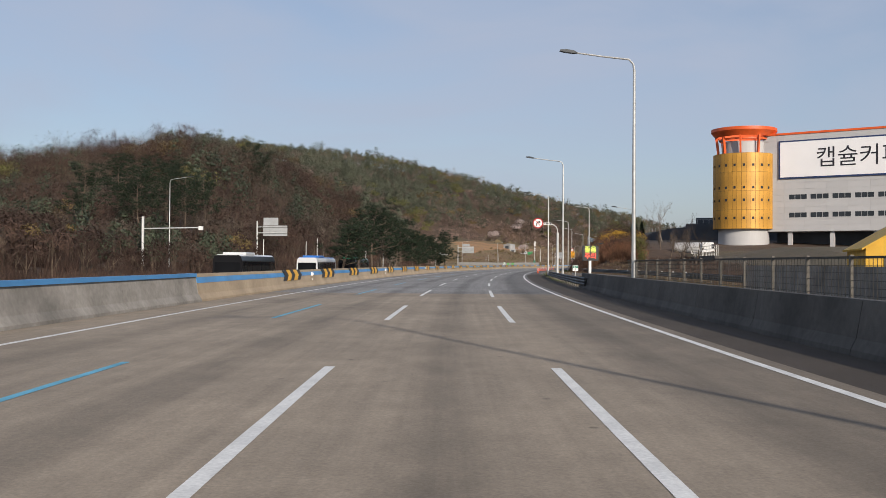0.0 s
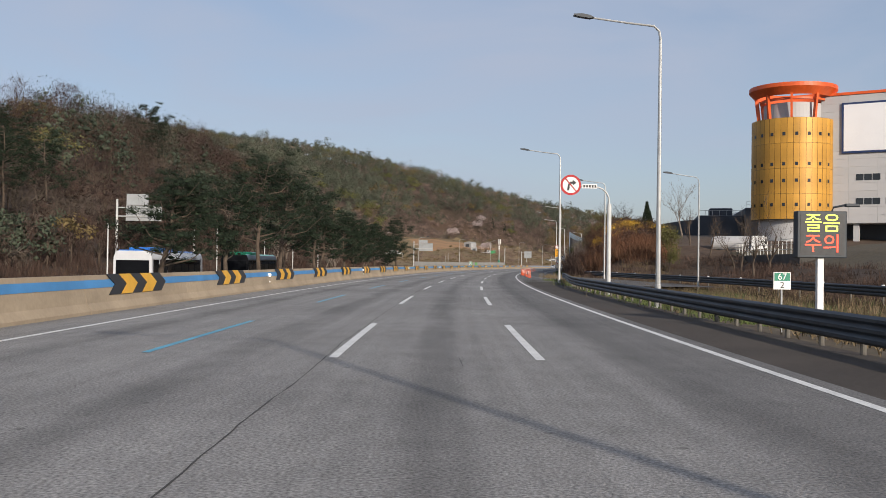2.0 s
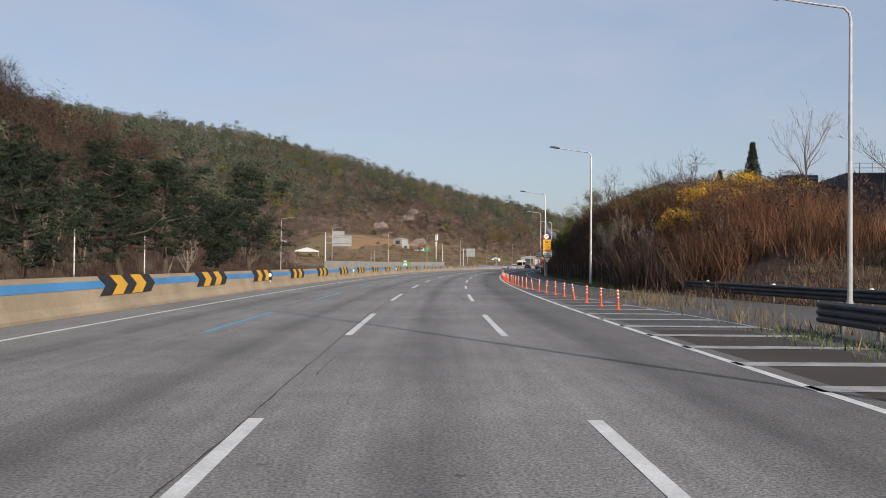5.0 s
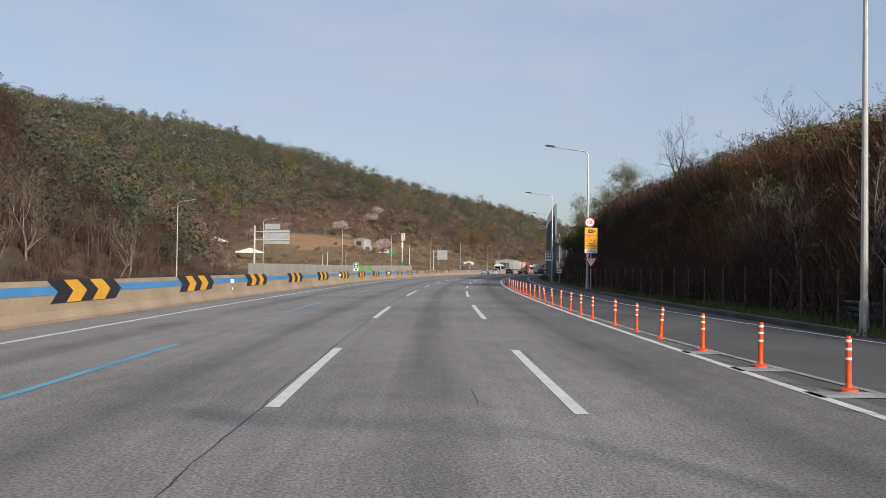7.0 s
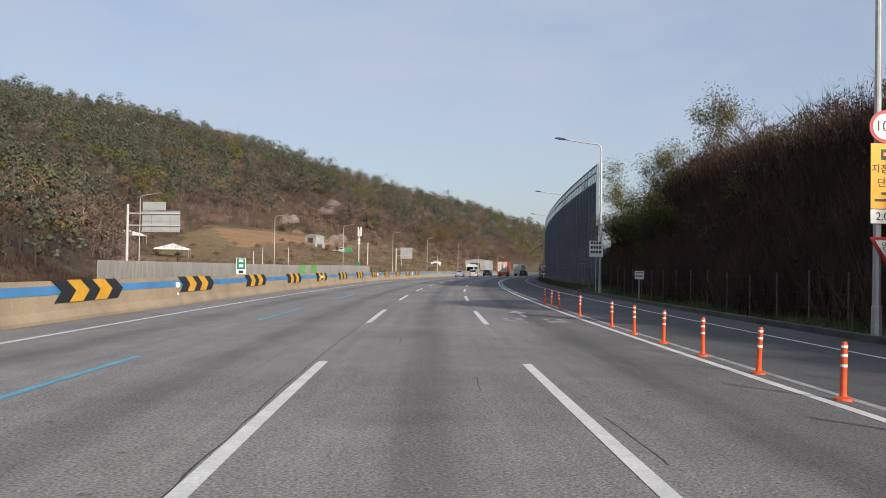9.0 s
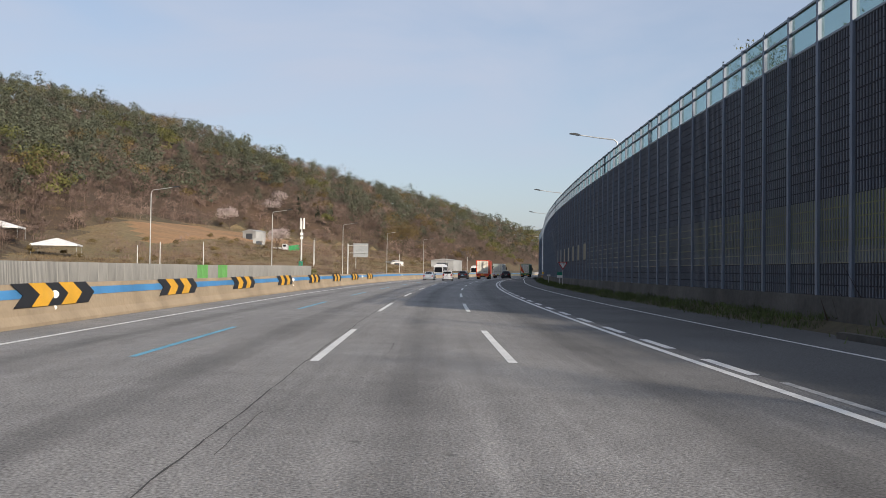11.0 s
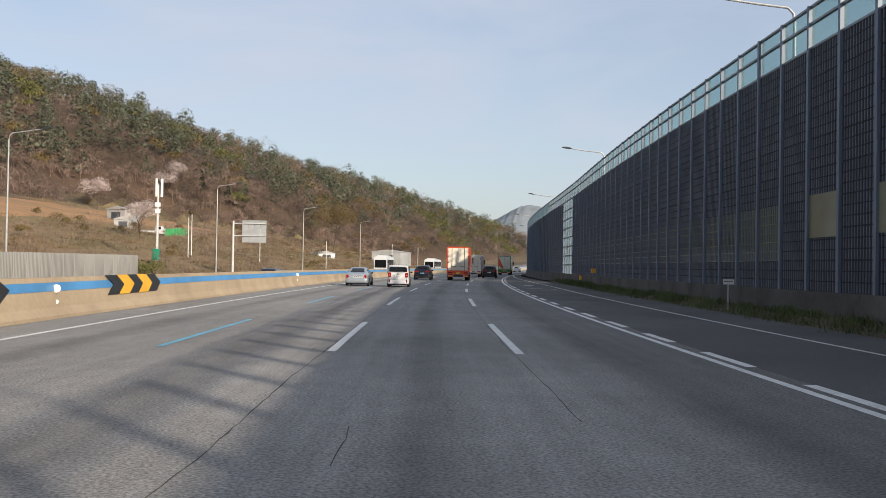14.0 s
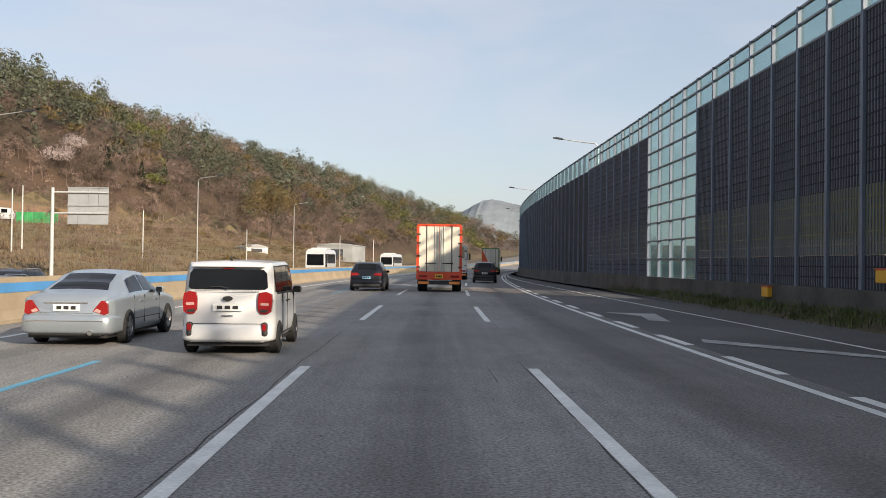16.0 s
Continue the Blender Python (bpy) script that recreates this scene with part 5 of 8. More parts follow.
def cell_mast():
    root = thing("antenna_mast", stand(484.6, -42.8, ground_z(484.6, -42.8)), "slim antenna mast with white panel antennas", "mast")
    bm = bmesh.new()
    tube(bm, [(0, 0, 0), (0, 0, 11.2)], [0.2, 0.13], 10)
    part("shaft", bm, M_PALE_POLE, root)
    for k in range(3):
        a = 2.1 * k + 0.4
        bm = bmesh.new()
        box(bm, -0.16, 0.16, -0.08, 0.08, 9.4, 11.9, pose(0.5 * math.cos(a), 0.5 * math.sin(a), 0, 0, 0, math.degrees(a)), bevel=0.03)
        part("antenna", bm, M_WHITE, root)
    for k in range(2):
        bm = bmesh.new()
        box(bm, -0.3, 0.3, -0.25, 0.25, 8.0 - 0.9 * k, 8.6 - 0.9 * k, bevel=0.03)
        part("radio_unit", bm, M_WHITE, root)
    bm = bmesh.new()
    box(bm, -0.5, 0.3, -0.4, 0.4, 0.6, 2.2, bevel=0.04)
    part("equipment_cabinet", bm, M_SIGN_GREEN, root, "green equipment cabinet")


cell_mast()

# Low panel fence behind the far carriageway, grey with green panels
M_FENCE_GREY = material("grey_fence_panel", (0.22, 0.22, 0.21), 0.7, vary=0.1, scale=0.5, each=0.08)
M_FENCE_GREEN = material("green_fence_panel", (0.1, 0.3, 0.08), 0.6, vary=0.1, each=0.15)
fence2 = thing("panel_fence", Matrix(), "grey corrugated panel fence with green panels beside the far carriageway", "fence")
bm = bmesh.new()
outline = [(-0.03, 0.02)]
for k in range(9):
    y = 0.05 + 0.215 * k
    outline += [(0.03, y), (0.06, y + 0.03), (0.06, y + 0.1), (0.03, y + 0.13)]
outline += [(0.03, 1.98), (-0.03, 1.98)]
low, top = [[bm.verts.new((x, y, z)) for x, y in outline] for z in (0.0, 2.5)]
for i in range(len(outline)):
    j = (i + 1) % len(outline)
    bm.faces.new((low[i], low[j], top[j], top[i]))
bm.faces.new(top)
bmesh.ops.recalc_face_normals(bm, faces=bm.faces)
grey_panel = mesh_of("panel", bm, M_FENCE_GREY)
green_panel = grey_panel.copy()
green_panel.materials.clear()
green_panel.materials.append(M_FENCE_GREEN)
for k in range(70):
    s = 306 + 2.0 * k
    green = 380 < s < 400 and (k // 2) % 2 == 0
    share("panel", green_panel if green else grey_panel, fence2, stand(s, -30.0, -0.62 + 0.2 * smooth(380, 440, s)))

# Small tents, sheds and parked things by the field
M_TENT = material("white_canvas", (0.75, 0.75, 0.73), 0.7, vary=0.04)
M_SHED = material("grey_shed", (0.35, 0.36, 0.36), 0.6, vary=0.12, scale=0.3)


def tent(s, d, w, z=None):
    root = thing("canopy_tent", stand(s, d, ground_z(s, d), 20), "white peaked canopy tent beside the field", "tent", "white canopy tents")
    bm = bmesh.new()
    top = bm.verts.new((0, 0, 3.6))
    c = [bm.verts.new((x * w, y * w, 2.3)) for x, y in ((-1, -1), (1, -1), (1, 1), (-1, 1))]
    lo = [bm.verts.new((v.co.x, v.co.y, 2.0)) for v in c]
    for i in range(4):
        bm.faces.new((c[i], c[(i + 1) % 4], top))
        bm.faces.new((lo[i], lo[(i + 1) % 4], c[(i + 1) % 4], c[i]))
    part("canopy", bm, M_TENT, root)
    for x, y in ((-1, -1), (1, -1), (1, 1), (-1, 1)):
        bm = bmesh.new()
        tube(bm, [(x * w * 0.97, y * w * 0.97, 0), (x * w * 0.97, y * w * 0.97, 2.3)], 0.04, 6)
        part("leg", bm, M_STEEL, root)


tent(452, -82, 4.2)
tent(452, -94, 4.2)


def shed(s, d, w, l, h, mat, label, turn=0):
    root = thing("shed", stand(s, d, ground_z(s, d), turn), label, "shed")
    bm = bmesh.new()
    box(bm, -w / 2, w / 2, 0, l, -0.5, h)
    part("shell", bm, mat, root)
    bm = bmesh.new()
    prism(bm, [(-w / 2 - 0.2, h), (w / 2 + 0.2, h), (w / 2 + 0.2, h + 0.12), (0, h + 0.7), (-w / 2 - 0.2, h + 0.12)], -0.2, l + 0.2)
    part("roof", bm, M_SHED, root)
    bm = bmesh.new()
    box(bm, -w / 4, w / 4, -0.04, 0.02, 0, h * 0.75)
    part("door", bm, M_BLOCK, root)


shed(640, -43, 9, 14, 3.6, M_SHED, "grey metal shed beside the field")
shed(604, -50, 6, 3, 1.0, M_TENT, "low white greenhouse beside the field", 60)
shed(540, -74, 3.4, 3, 1.5, M_SHED, "small grey hut below the dug slope", 20)
shed(556, -84, 5, 5, 2.4, M_SHED, "small grey hut below the woodland", -15)
# ---- vegetation ----
RNG = np.random.default_rng(7)
M_PINE = material("pine_needles", (0.066, 0.078, 0.05), 0.85, vary=0.25, scale=0.07, fine=0.2, grain=0.5, tint=(0.042, 0.056, 0.04), island=0.12, coord="World", spec=0.2)
# Paler copy of the pine colour, with aerial haze put into it.
M_PINE_HAZE = material("hazed_pine_needles", (0.088, 0.096, 0.066), 0.85, vary=0.25, scale=0.07, fine=0.2, grain=0.45, tint=(0.07, 0.08, 0.058), island=0.12, coord="World", spec=0.2)
# Bank twigs in two tones: sunlight and shade are put into the colours.
M_BANK_SUNLIT = material("sunlit_reddish_twigs", (0.17, 0.085, 0.05), 0.95, vary=0.3, scale=0.15, fine=0.9, grain=0.3, tint=(0.1, 0.058, 0.038), island=0.4, coord="World", spec=0.1)
M_BANK_SHADE = material("shaded_bank_twigs", (0.078, 0.052, 0.041), 0.95, vary=0.3, scale=0.15, fine=0.9, grain=0.3, tint=(0.045, 0.033, 0.028), island=0.4, coord="World", spec=0.1)
M_PINE_NEAR = material("pine_needles_near", (0.019, 0.029, 0.017), 0.85, vary=0.3, scale=0.5, fine=3.0, grain=0.25, tint=(0.018, 0.028, 0.016), island=0.4, coord="World", spec=0.2)
M_TWIG = material("bare_twigs", (0.062, 0.039, 0.03), 0.9, vary=0.25, scale=0.06, fine=0.2, grain=0.5, tint=(0.045, 0.031, 0.026), island=0.15, coord="World", spec=0.2)
# Paler copy of the twig colour; its lift imitates distance haze.
M_TWIG_HAZE = material("hazed_bare_twigs", (0.205, 0.15, 0.125), 0.9, vary=0.25, scale=0.06, fine=0.2, grain=0.5, tint=(0.12, 0.085, 0.072), island=0.15, coord="World", spec=0.2)
M_TWIG_GREY = material("grey_twigs", (0.08, 0.062, 0.05), 0.9, vary=0.25, scale=0.06, fine=0.2, grain=0.5, tint=(0.07, 0.06, 0.046), island=0.15, coord="World", spec=0.2)
M_LEAF = material("spring_leaves", (0.12, 0.115, 0.04), 0.85, vary=0.25, scale=0.05, fine=0.6, grain=0.25, tint=(0.075, 0.085, 0.03), island=0.18, coord="World", spec=0.2)
M_OLIVE = material("olive_leaves", (0.15, 0.11, 0.045), 0.85, vary=0.2, scale=0.1, fine=0.8, grain=0.25, tint=(0.09, 0.068, 0.033), island=0.18, coord="World", spec=0.2)
M_BLOSSOM = material("blossom", (0.46, 0.38, 0.36), 0.8, vary=0.15, scale=0.3, island=0.25, coord="World")
M_FORSYTHIA = material("forsythia", (0.5, 0.3, 0.02), 0.8, vary=0.2, scale=0.3, island=0.3, coord="World")
M_BARK = material("bark", (0.1, 0.075, 0.055), 0.95, vary=0.25, scale=1.5, fine=12, grain=0.3, bump=0.6, bump_scale=14)
M_PALE_BARK = material("pale_bark", (0.2, 0.165, 0.135), 0.9, vary=0.25, scale=2.0, fine=12, grain=0.25)
M_STRAW = material("dry_grass", (0.165, 0.118, 0.068), 0.95, vary=0.25, scale=0.1, fine=1.5, grain=0.3, tint=(0.1, 0.08, 0.042), island=0.3, coord="World")
M_RUSSET = material("russet_grass", (0.1, 0.06, 0.036), 0.95, vary=0.25, scale=0.1, fine=1.5, grain=0.3, tint=(0.065, 0.045, 0.026), island=0.3, coord="World")
M_WEED = material("green_weeds", (0.09, 0.12, 0.035), 0.9, vary=0.25, scale=0.3, island=0.35, coord="World")


def tri_mesh(name, tris, mat):
    """A mesh of loose triangles, shape (n, 3, 3); three more rows hold the way the clump faces at each corner."""
    tris = np.asarray(tris, np.float32)
    n = len(tris)
    me = bpy.data.meshes.new(name)
    me.vertices.add(3 * n)
    me.vertices.foreach_set("co", tris[:, :3].ravel())
    me.loops.add(3 * n)
    me.loops.foreach_set("vertex_index", np.arange(3 * n, dtype=np.int32))
    me.polygons.add(n)
    me.polygons.foreach_set("loop_start", np.arange(0, 3 * n, 3, dtype=np.int32))
    me.update(calc_edges=True)
    me.materials.append(mat)
    if tris.shape[1] == 6:
        me.polygons.foreach_set("use_smooth", np.ones(n, dtype=bool))
        me.normals_split_custom_set_from_vertices(tris[:, 3:].reshape(-1, 3))
    return me


def faced(tris):
    """Adds the plain facing of each triangle for its corners."""
    if tris.shape[1] == 6:
        return tris
    w = np.cross(tris[:, 1] - tris[:, 0], tris[:, 2] - tris[:, 0])
    w /= np.linalg.norm(w, axis=1, keepdims=True) + 1e-12
    return np.concatenate([tris, np.repeat(w[:, None], 3, axis=1)], axis=1)


def both(*sets):
    return np.concatenate([faced(q) for q in sets])


def unit(n, rng):
    v = rng.normal(size=(n, 3))
    return v / np.linalg.norm(v, axis=1, keepdims=True)


def flakes(centres, size, rng, stretch=1.0, up=0.0, slim=0.5):
    """One small leaf-like triangle at each centre."""
    n = len(centres)
    a = unit(n, rng)
    a[:, 2] += up
    a /= np.linalg.norm(a, axis=1, keepdims=True)
    b = np.cross(a, unit(n, rng))
    b /= np.linalg.norm(b, axis=1, keepdims=True) + 1e-9
    sz = size * rng.uniform(0.6, 1.4, (n, 1))
    return np.stack([centres - a * sz * stretch - b * sz * slim, centres - a * sz * stretch * 0.6 + b * sz * slim, centres + a * sz * stretch], axis=1)


def lumps(centres, radii, n, size, rng, loose=0.5, stretch=1.0, slim=0.55, core=0.8):
    """Leaf sprays that lie like shingles over rounded clumps of a crown."""
    idx = rng.integers(0, len(centres), n)
    out = unit(n, rng)
    out[:, 2] = np.where(out[:, 2] < -0.35, -out[:, 2], out[:, 2])
    p = centres[idx] + out * radii[idx] * rng.uniform(0.72, 1.08, (n, 1))
    nrm = out + rng.normal(size=(n, 3)) * loose
    nrm /= np.linalg.norm(nrm, axis=1, keepdims=True) + 1e-9
    a = np.cross(nrm, unit(n, rng))
    a /= np.linalg.norm(a, axis=1, keepdims=True) + 1e-9
    b = np.cross(nrm, a)
    sz = size * rng.uniform(0.55, 1.35, (n, 1))
    soft = out + 0.35 * nrm
    soft /= np.linalg.norm(soft, axis=1, keepdims=True)
    spray = np.stack([p - a * sz * stretch * 0.6 + b * sz * slim, p - a * sz * stretch * 0.6 - b * sz * slim, p + a * sz * stretch, soft, soft, soft], axis=1)
    if not core:
        return spray
    # the dense inside of each clump: a small uneven octahedron
    k = len(centres)
    turn = rng.uniform(0, np.pi, k)
    ax = np.stack([np.stack([np.cos(turn), np.sin(turn), np.zeros(k)], 1), np.stack([-np.sin(turn), np.cos(turn), np.zeros(k)], 1), np.tile([0.0, 0.0, 1.0], (k, 1))], 1)
    ax = ax * rng.uniform(0.8, 1.15, (k, 3, 1))
    inner = []
    for sx in (-1, 1):
        for sy in (-1, 1):
            for sz_ in (-1, 1):
                x, y, z = sx * ax[:, 0], sy * ax[:, 1], sz_ * ax[:, 2]
                if sx * sy * sz_ < 0:
                    x, y = y, x
                inner.append(np.stack([centres + x * radii * core, centres + y * radii * core, centres + z * radii * core, x, y, z], axis=1))
    return np.concatenate([spray] + inner)


def crown_pine(h, w, n, rng, size):
    """Uneven flat tiers of needle clumps, narrower towards the top."""
    k = int(rng.integers(7, 11))
    u = (np.arange(k) + rng.uniform(0, 1, k)) / k
    z = h * (0.24 + 0.68 * u)
    r = w * (0.66 - 0.6 * u ** 1.4) * np.sqrt(rng.uniform(0.1, 1, k))
    a = rng.uniform(0, 2 * np.pi) + np.arange(k) * 2.4 + rng.normal(size=k) * 0.4
    c = np.stack([r * np.cos(a), r * np.sin(a), z], 1)
    q = w * rng.uniform(0.42, 0.68, (k, 1)) * (1 - 0.35 * u[:, None])
    return lumps(c, q * np.array([1.0, 1.0, 0.8]), n, size, rng, 0.7, 1.0, 0.42, 0.3)


def crown_round(h, w, n, rng, size, stretch=1.0, up=0.0, low=0.3):
    """A broken, lumpy crown of rounded clumps."""
    k = int(rng.integers(7, 12))
    d = unit(k, rng)
    d[:, 2] = np.abs(d[:, 2]) * 1.1 - 0.35
    c = d * np.array([w, w, h * (1 - low) * 0.5]) * rng.uniform(0.35, 0.75, (k, 1)) + np.array([0, 0, h * (low + (1 - low) * 0.5)])
    q = w * rng.uniform(0.34, 0.58, (k, 1)) * np.array([1.0, 1.0, 0.85])
    return lumps(c, q, n, size, rng, 0.55, stretch, 0.55, 0)


def crown_brown(h, w, n, rng, size):
    """A leafless dome: slim sprays of twigs over rounded clumps, gaps between them."""
    k = int(rng.integers(6, 10))
    d = unit(k, rng)
    d[:, 2] = np.abs(d[:, 2]) * 1.1 - 0.3
    c = d * np.array([w, w, h * 0.33]) * rng.uniform(0.35, 0.75, (k, 1)) + np.array([0, 0, h * 0.62])
    q = w * rng.uniform(0.36, 0.6, (k, 1)) * np.array([1.0, 1.0, 0.9])
    return lumps(c, q, n, size, rng, 0.75, 1.5, 0.2, 0)


def crown_bare(h, w, n, rng, thick):
    """A fan of thin upright twigs on a few limbs."""
    k = max(4, n // 10)
    a = rng.uniform(0, 2 * np.pi, k)
    r = w * np.sqrt(rng.uniform(0.02, 1, k))
    z = h * (0.35 + 0.5 * rng.uniform(0, 1, k) * (1 - 0.5 * (r / w) ** 2))
    c = np.stack([r * np.cos(a), r * np.sin(a), z], 1)
    idx = rng.integers(0, k, n)
    p0 = c[idx] + rng.normal(size=(n, 3)) * 0.1 * w
    out = p0 * np.array([0.5, 0.5, 0]) / max(w, 0.1) + rng.normal(size=(n, 3)) * 0.45 + np.array([0, 0, 0.75])
    out /= np.linalg.norm(out, axis=1, keepdims=True)
    ln = h * rng.uniform(0.08, 0.2, (n, 1))
    side = np.cross(out, unit(n, rng))
    side /= np.linalg.norm(side, axis=1, keepdims=True) + 1e-9
    t = thick * rng.uniform(0.5, 1.5, (n, 1))
    return np.stack([p0 - side * t, p0 + side * t, p0 + out * ln], 1)


def stalks(h, w, rng, n=5, thick=0.09):
    """Trunk and main limbs as slim spikes."""
    base = rng.normal(size=(n, 3)) * np.array([0.06, 0.06, 0.0]) * w
    base[1:, 2] = h * rng.uniform(0.12, 0.4, n - 1)
    way = np.concatenate([np.array([[0, 0, 1.0]]), np.stack([rng.normal(size=n - 1) * 0.45, rng.normal(size=n - 1) * 0.45, np.ones(n - 1)], 1)])
    ln = np.concatenate([[h * 0.9], h * rng.uniform(0.3, 0.6, n - 1)])[:, None]
    out = []
    for side in (np.array([1.0, 0, 0]), np.array([0, 1.0, 0])):
        t = np.concatenate([[thick], np.full(n - 1, thick * 0.5)])[:, None] * side
        out.append(np.stack([base - t, base + t, base + way * ln], 1))
    return np.concatenate(out)


def wood(name, mat, spots, make, label, category="woodland"):
    """Many trees as one mass: spots holds (s, d, height, width)."""
    got = []
    for s, d, h, w in spots:
        p = np.array(spot(s, d, ground_z(s, d)))
        q = make(h, w)
        q[:, :3] += p
        got.append(q)
    ob = new(name, tri_mesh(name, np.concatenate(got), mat))
    return tagged(ob, label, category, kind="stuff")


def scatter_hill():
    kinds = {"pine": [], "brown": [], "grey": [], "leaf": [], "olive": []}
    rng = np.random.default_rng(11)
    s = 40.0
    while s < 1020:
        toe = along(TOE, s)
        deep = along([(40, 50), (120, 58), (180, 110), (240, 150), (330, 150), (400, 190), (900, 200), (1250, 120)], s)
        step = 3.5 if s < 330 else 4.7 if s < 760 else 5.6
        v = rng.uniform(0, 4) + (2 if s < 380 or s > 660 else 0)
        while v < deep:
            ss, d = s + rng.uniform(-2, 2), toe - v
            near = 1.0 if s < 330 else 0.0
            clump = noise.noise(Vector((ss * 0.02, d * 0.025, 1.0)))
            patch = noise.noise(Vector((ss * 0.035, d * 0.035, 8.0)))
            upper = smooth(4, 46, v)
            mix = noise.noise(Vector((ss * 0.09, d * 0.09, 4.0)))
            field = 400 < s < 690 and v < 6
            if not field:
                x = rng.uniform()
                rich = 0.8 - 0.38 * smooth(570, 660, s)
                pine = 0.02 + rich * smooth(2, 30, v) + 0.55 * clump + 0.5 * mix if not near else 0.05 + 0.9 * max(0.0, clump - 0.12) + 0.5 * max(0.0, mix - 0.1)
                h = rng.uniform(5.5, 11.0) if not near else (rng.uniform(5.0, 8.5) + 2.5 * smooth(14, 30, v)) * (0.6 + 0.4 * smooth(130, 215, s))
                if rng.uniform() < 0.06 and s > 210:
                    h *= 1.35
                w = h * rng.uniform(0.4, 0.58)
                if x < pine:
                    kinds["pine"].append((ss, d, h * 1.1, w * 0.95))
                elif patch > (0.24 if not near else 0.5):
                    kinds["leaf"].append((ss, d, h * 0.95, w))
                elif patch < -0.18:
                    kinds["grey"].append((ss, d, h, w))
                elif rng.uniform() < 0.2 - 0.16 * near:
                    kinds["olive"].append((ss, d, h, w))
                else:
                    kinds["brown"].append((ss, d, h, w))
            v += step * rng.uniform(0.7, 1.5) * (1.0 + 0.25 * upper)
        s += step * rng.uniform(0.75, 1.15)
    return kinds


HILL = scatter_hill()


r1 = np.random.default_rng(21)
for tag, spots in HILL.items():
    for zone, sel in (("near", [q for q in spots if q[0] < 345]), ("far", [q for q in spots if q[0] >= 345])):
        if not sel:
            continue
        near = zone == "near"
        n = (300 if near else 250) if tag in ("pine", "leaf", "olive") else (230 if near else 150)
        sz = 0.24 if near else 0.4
        # Far pines and brown trees take the haze-lightened copies.
        if tag == "pine":
            wood("pine_woodland", M_PINE if near else M_PINE_HAZE, sel, lambda h, w: crown_pine(h, w, n, r1, sz), "dark green pine woodland on the hillside")
        elif tag == "leaf":
            wood("budding_woodland", M_LEAF, sel, lambda h, w: crown_round(h, w, n, r1, sz * 0.9), "yellow-green budding spring trees on the hillside")
        elif tag == "olive":
            wood("olive_woodland", M_OLIVE, sel, lambda h, w: crown_round(h, w, n, r1, sz * 0.9), "olive-brown budding trees on the hillside")
        else:
            m = (M_TWIG if near else M_TWIG_HAZE) if tag == "brown" else M_TWIG_GREY
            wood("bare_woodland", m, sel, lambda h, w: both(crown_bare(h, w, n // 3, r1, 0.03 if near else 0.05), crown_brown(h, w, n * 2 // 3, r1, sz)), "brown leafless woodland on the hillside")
        if near:
            wood("tree_stems", M_BARK, sel, lambda h, w: stalks(h, w, r1), "slender trunks and limbs in the woodland")


# Scrub at the foot of the hill, dry grass and weeds
def strew(name, mat, n, s0, s1, d0, d1, make, label, category, seed, keep=lambda s, d: True):
    rng = np.random.default_rng(seed)
    spots = []
    while len(spots) < n:
        s, d = rng.uniform(s0, s1), rng.uniform(d0, d1)
        if keep(s, d):
            spots.append((s, d, rng.uniform(0.7, 1.3), rng.uniform(0.7, 1.3)))
    return wood(name, mat, spots, lambda h, w: make(h, w, rng), label, category)


def tuft(h, w, rng, n, tall, wide, thick):
    p0 = np.concatenate([rng.normal(size=(n, 2)) * wide * w, np.zeros((n, 1))], 1)
    way = np.concatenate([rng.normal(size=(n, 2)) * 0.35, np.ones((n, 1))], 1)
    ln = tall * h * rng.uniform(0.4, 1.2, (n, 1))
    side = np.concatenate([rng.normal(size=(n, 2)), np.zeros((n, 1))], 1)
    side /= np.linalg.norm(side, axis=1, keepdims=True) + 1e-9
    t = thick * rng.uniform(0.5, 1.5, (n, 1))
    return np.stack([p0 - side * t, p0 + side * t, p0 + way * ln], 1)


strew("hillside_scrub", M_TWIG, 1500, 60, 400, -52, -31.5, lambda h, w, r: tuft(h, w, r, 46, 1.5, 0.6, 0.035), "brown leafless scrub at the foot of the hill", "scrub", 31, lambda s, d: d < along(TOE, s) + 4)
strew("hillside_grass", M_RUSSET, 1800, 60, 700, -75, -30, lambda h, w, r: tuft(h, w, r, 36, 0.55, 0.7, 0.03), "dry straw-coloured grass on the slope", "grass", 32, lambda s, d: d > along(TOE, s) - 6)
strew("field_grass", M_STRAW, 2600, 430, 680, -110, -31, lambda h, w, r: tuft(h, w, r, 34, 0.4, 1.6, 0.05), "dry straw-coloured grass on the field", "grass", 33, lambda s, d: d > along(TOE, s) - 12 and not bare(s, d))
strew("field_shrubs", M_TWIG_HAZE, 300, 420, 700, -118, -36, lambda h, w, r: np.concatenate([crown_bare(2.4 * h, 1.2 * w, 90, r, 0.03), tuft(h, w, r, 30, 1.0, 0.9, 0.04)]), "brown leafless shrubs scattered over the field", "shrub", 45, lambda s, d: along(TOE, s) - 10 < d and not (405 < s < 460 and d < -45) and not bare(s, d) and noise.noise(Vector((s * 0.03, d * 0.05, 2.0))) > -0.02)
strew("field_bushes", M_OLIVE, 60, 430, 700, -110, -34, lambda h, w, r: crown_round(1.8 * h, 1.3 * w, 240, r, 0.14, low=0.05), "olive budding bushes scattered over the field", "shrub", 46, lambda s, d: along(TOE, s) - 6 < d and not bare(s, d))
strew("roadside_bushes", M_LEAF, 9, 452, 462, -39, -33, lambda h, w, r: crown_round(1.7 * h, 1.5 * w, 320, r, 0.13, low=0.05), "green roadside bushes beside the far carriageway", "shrub", 47)
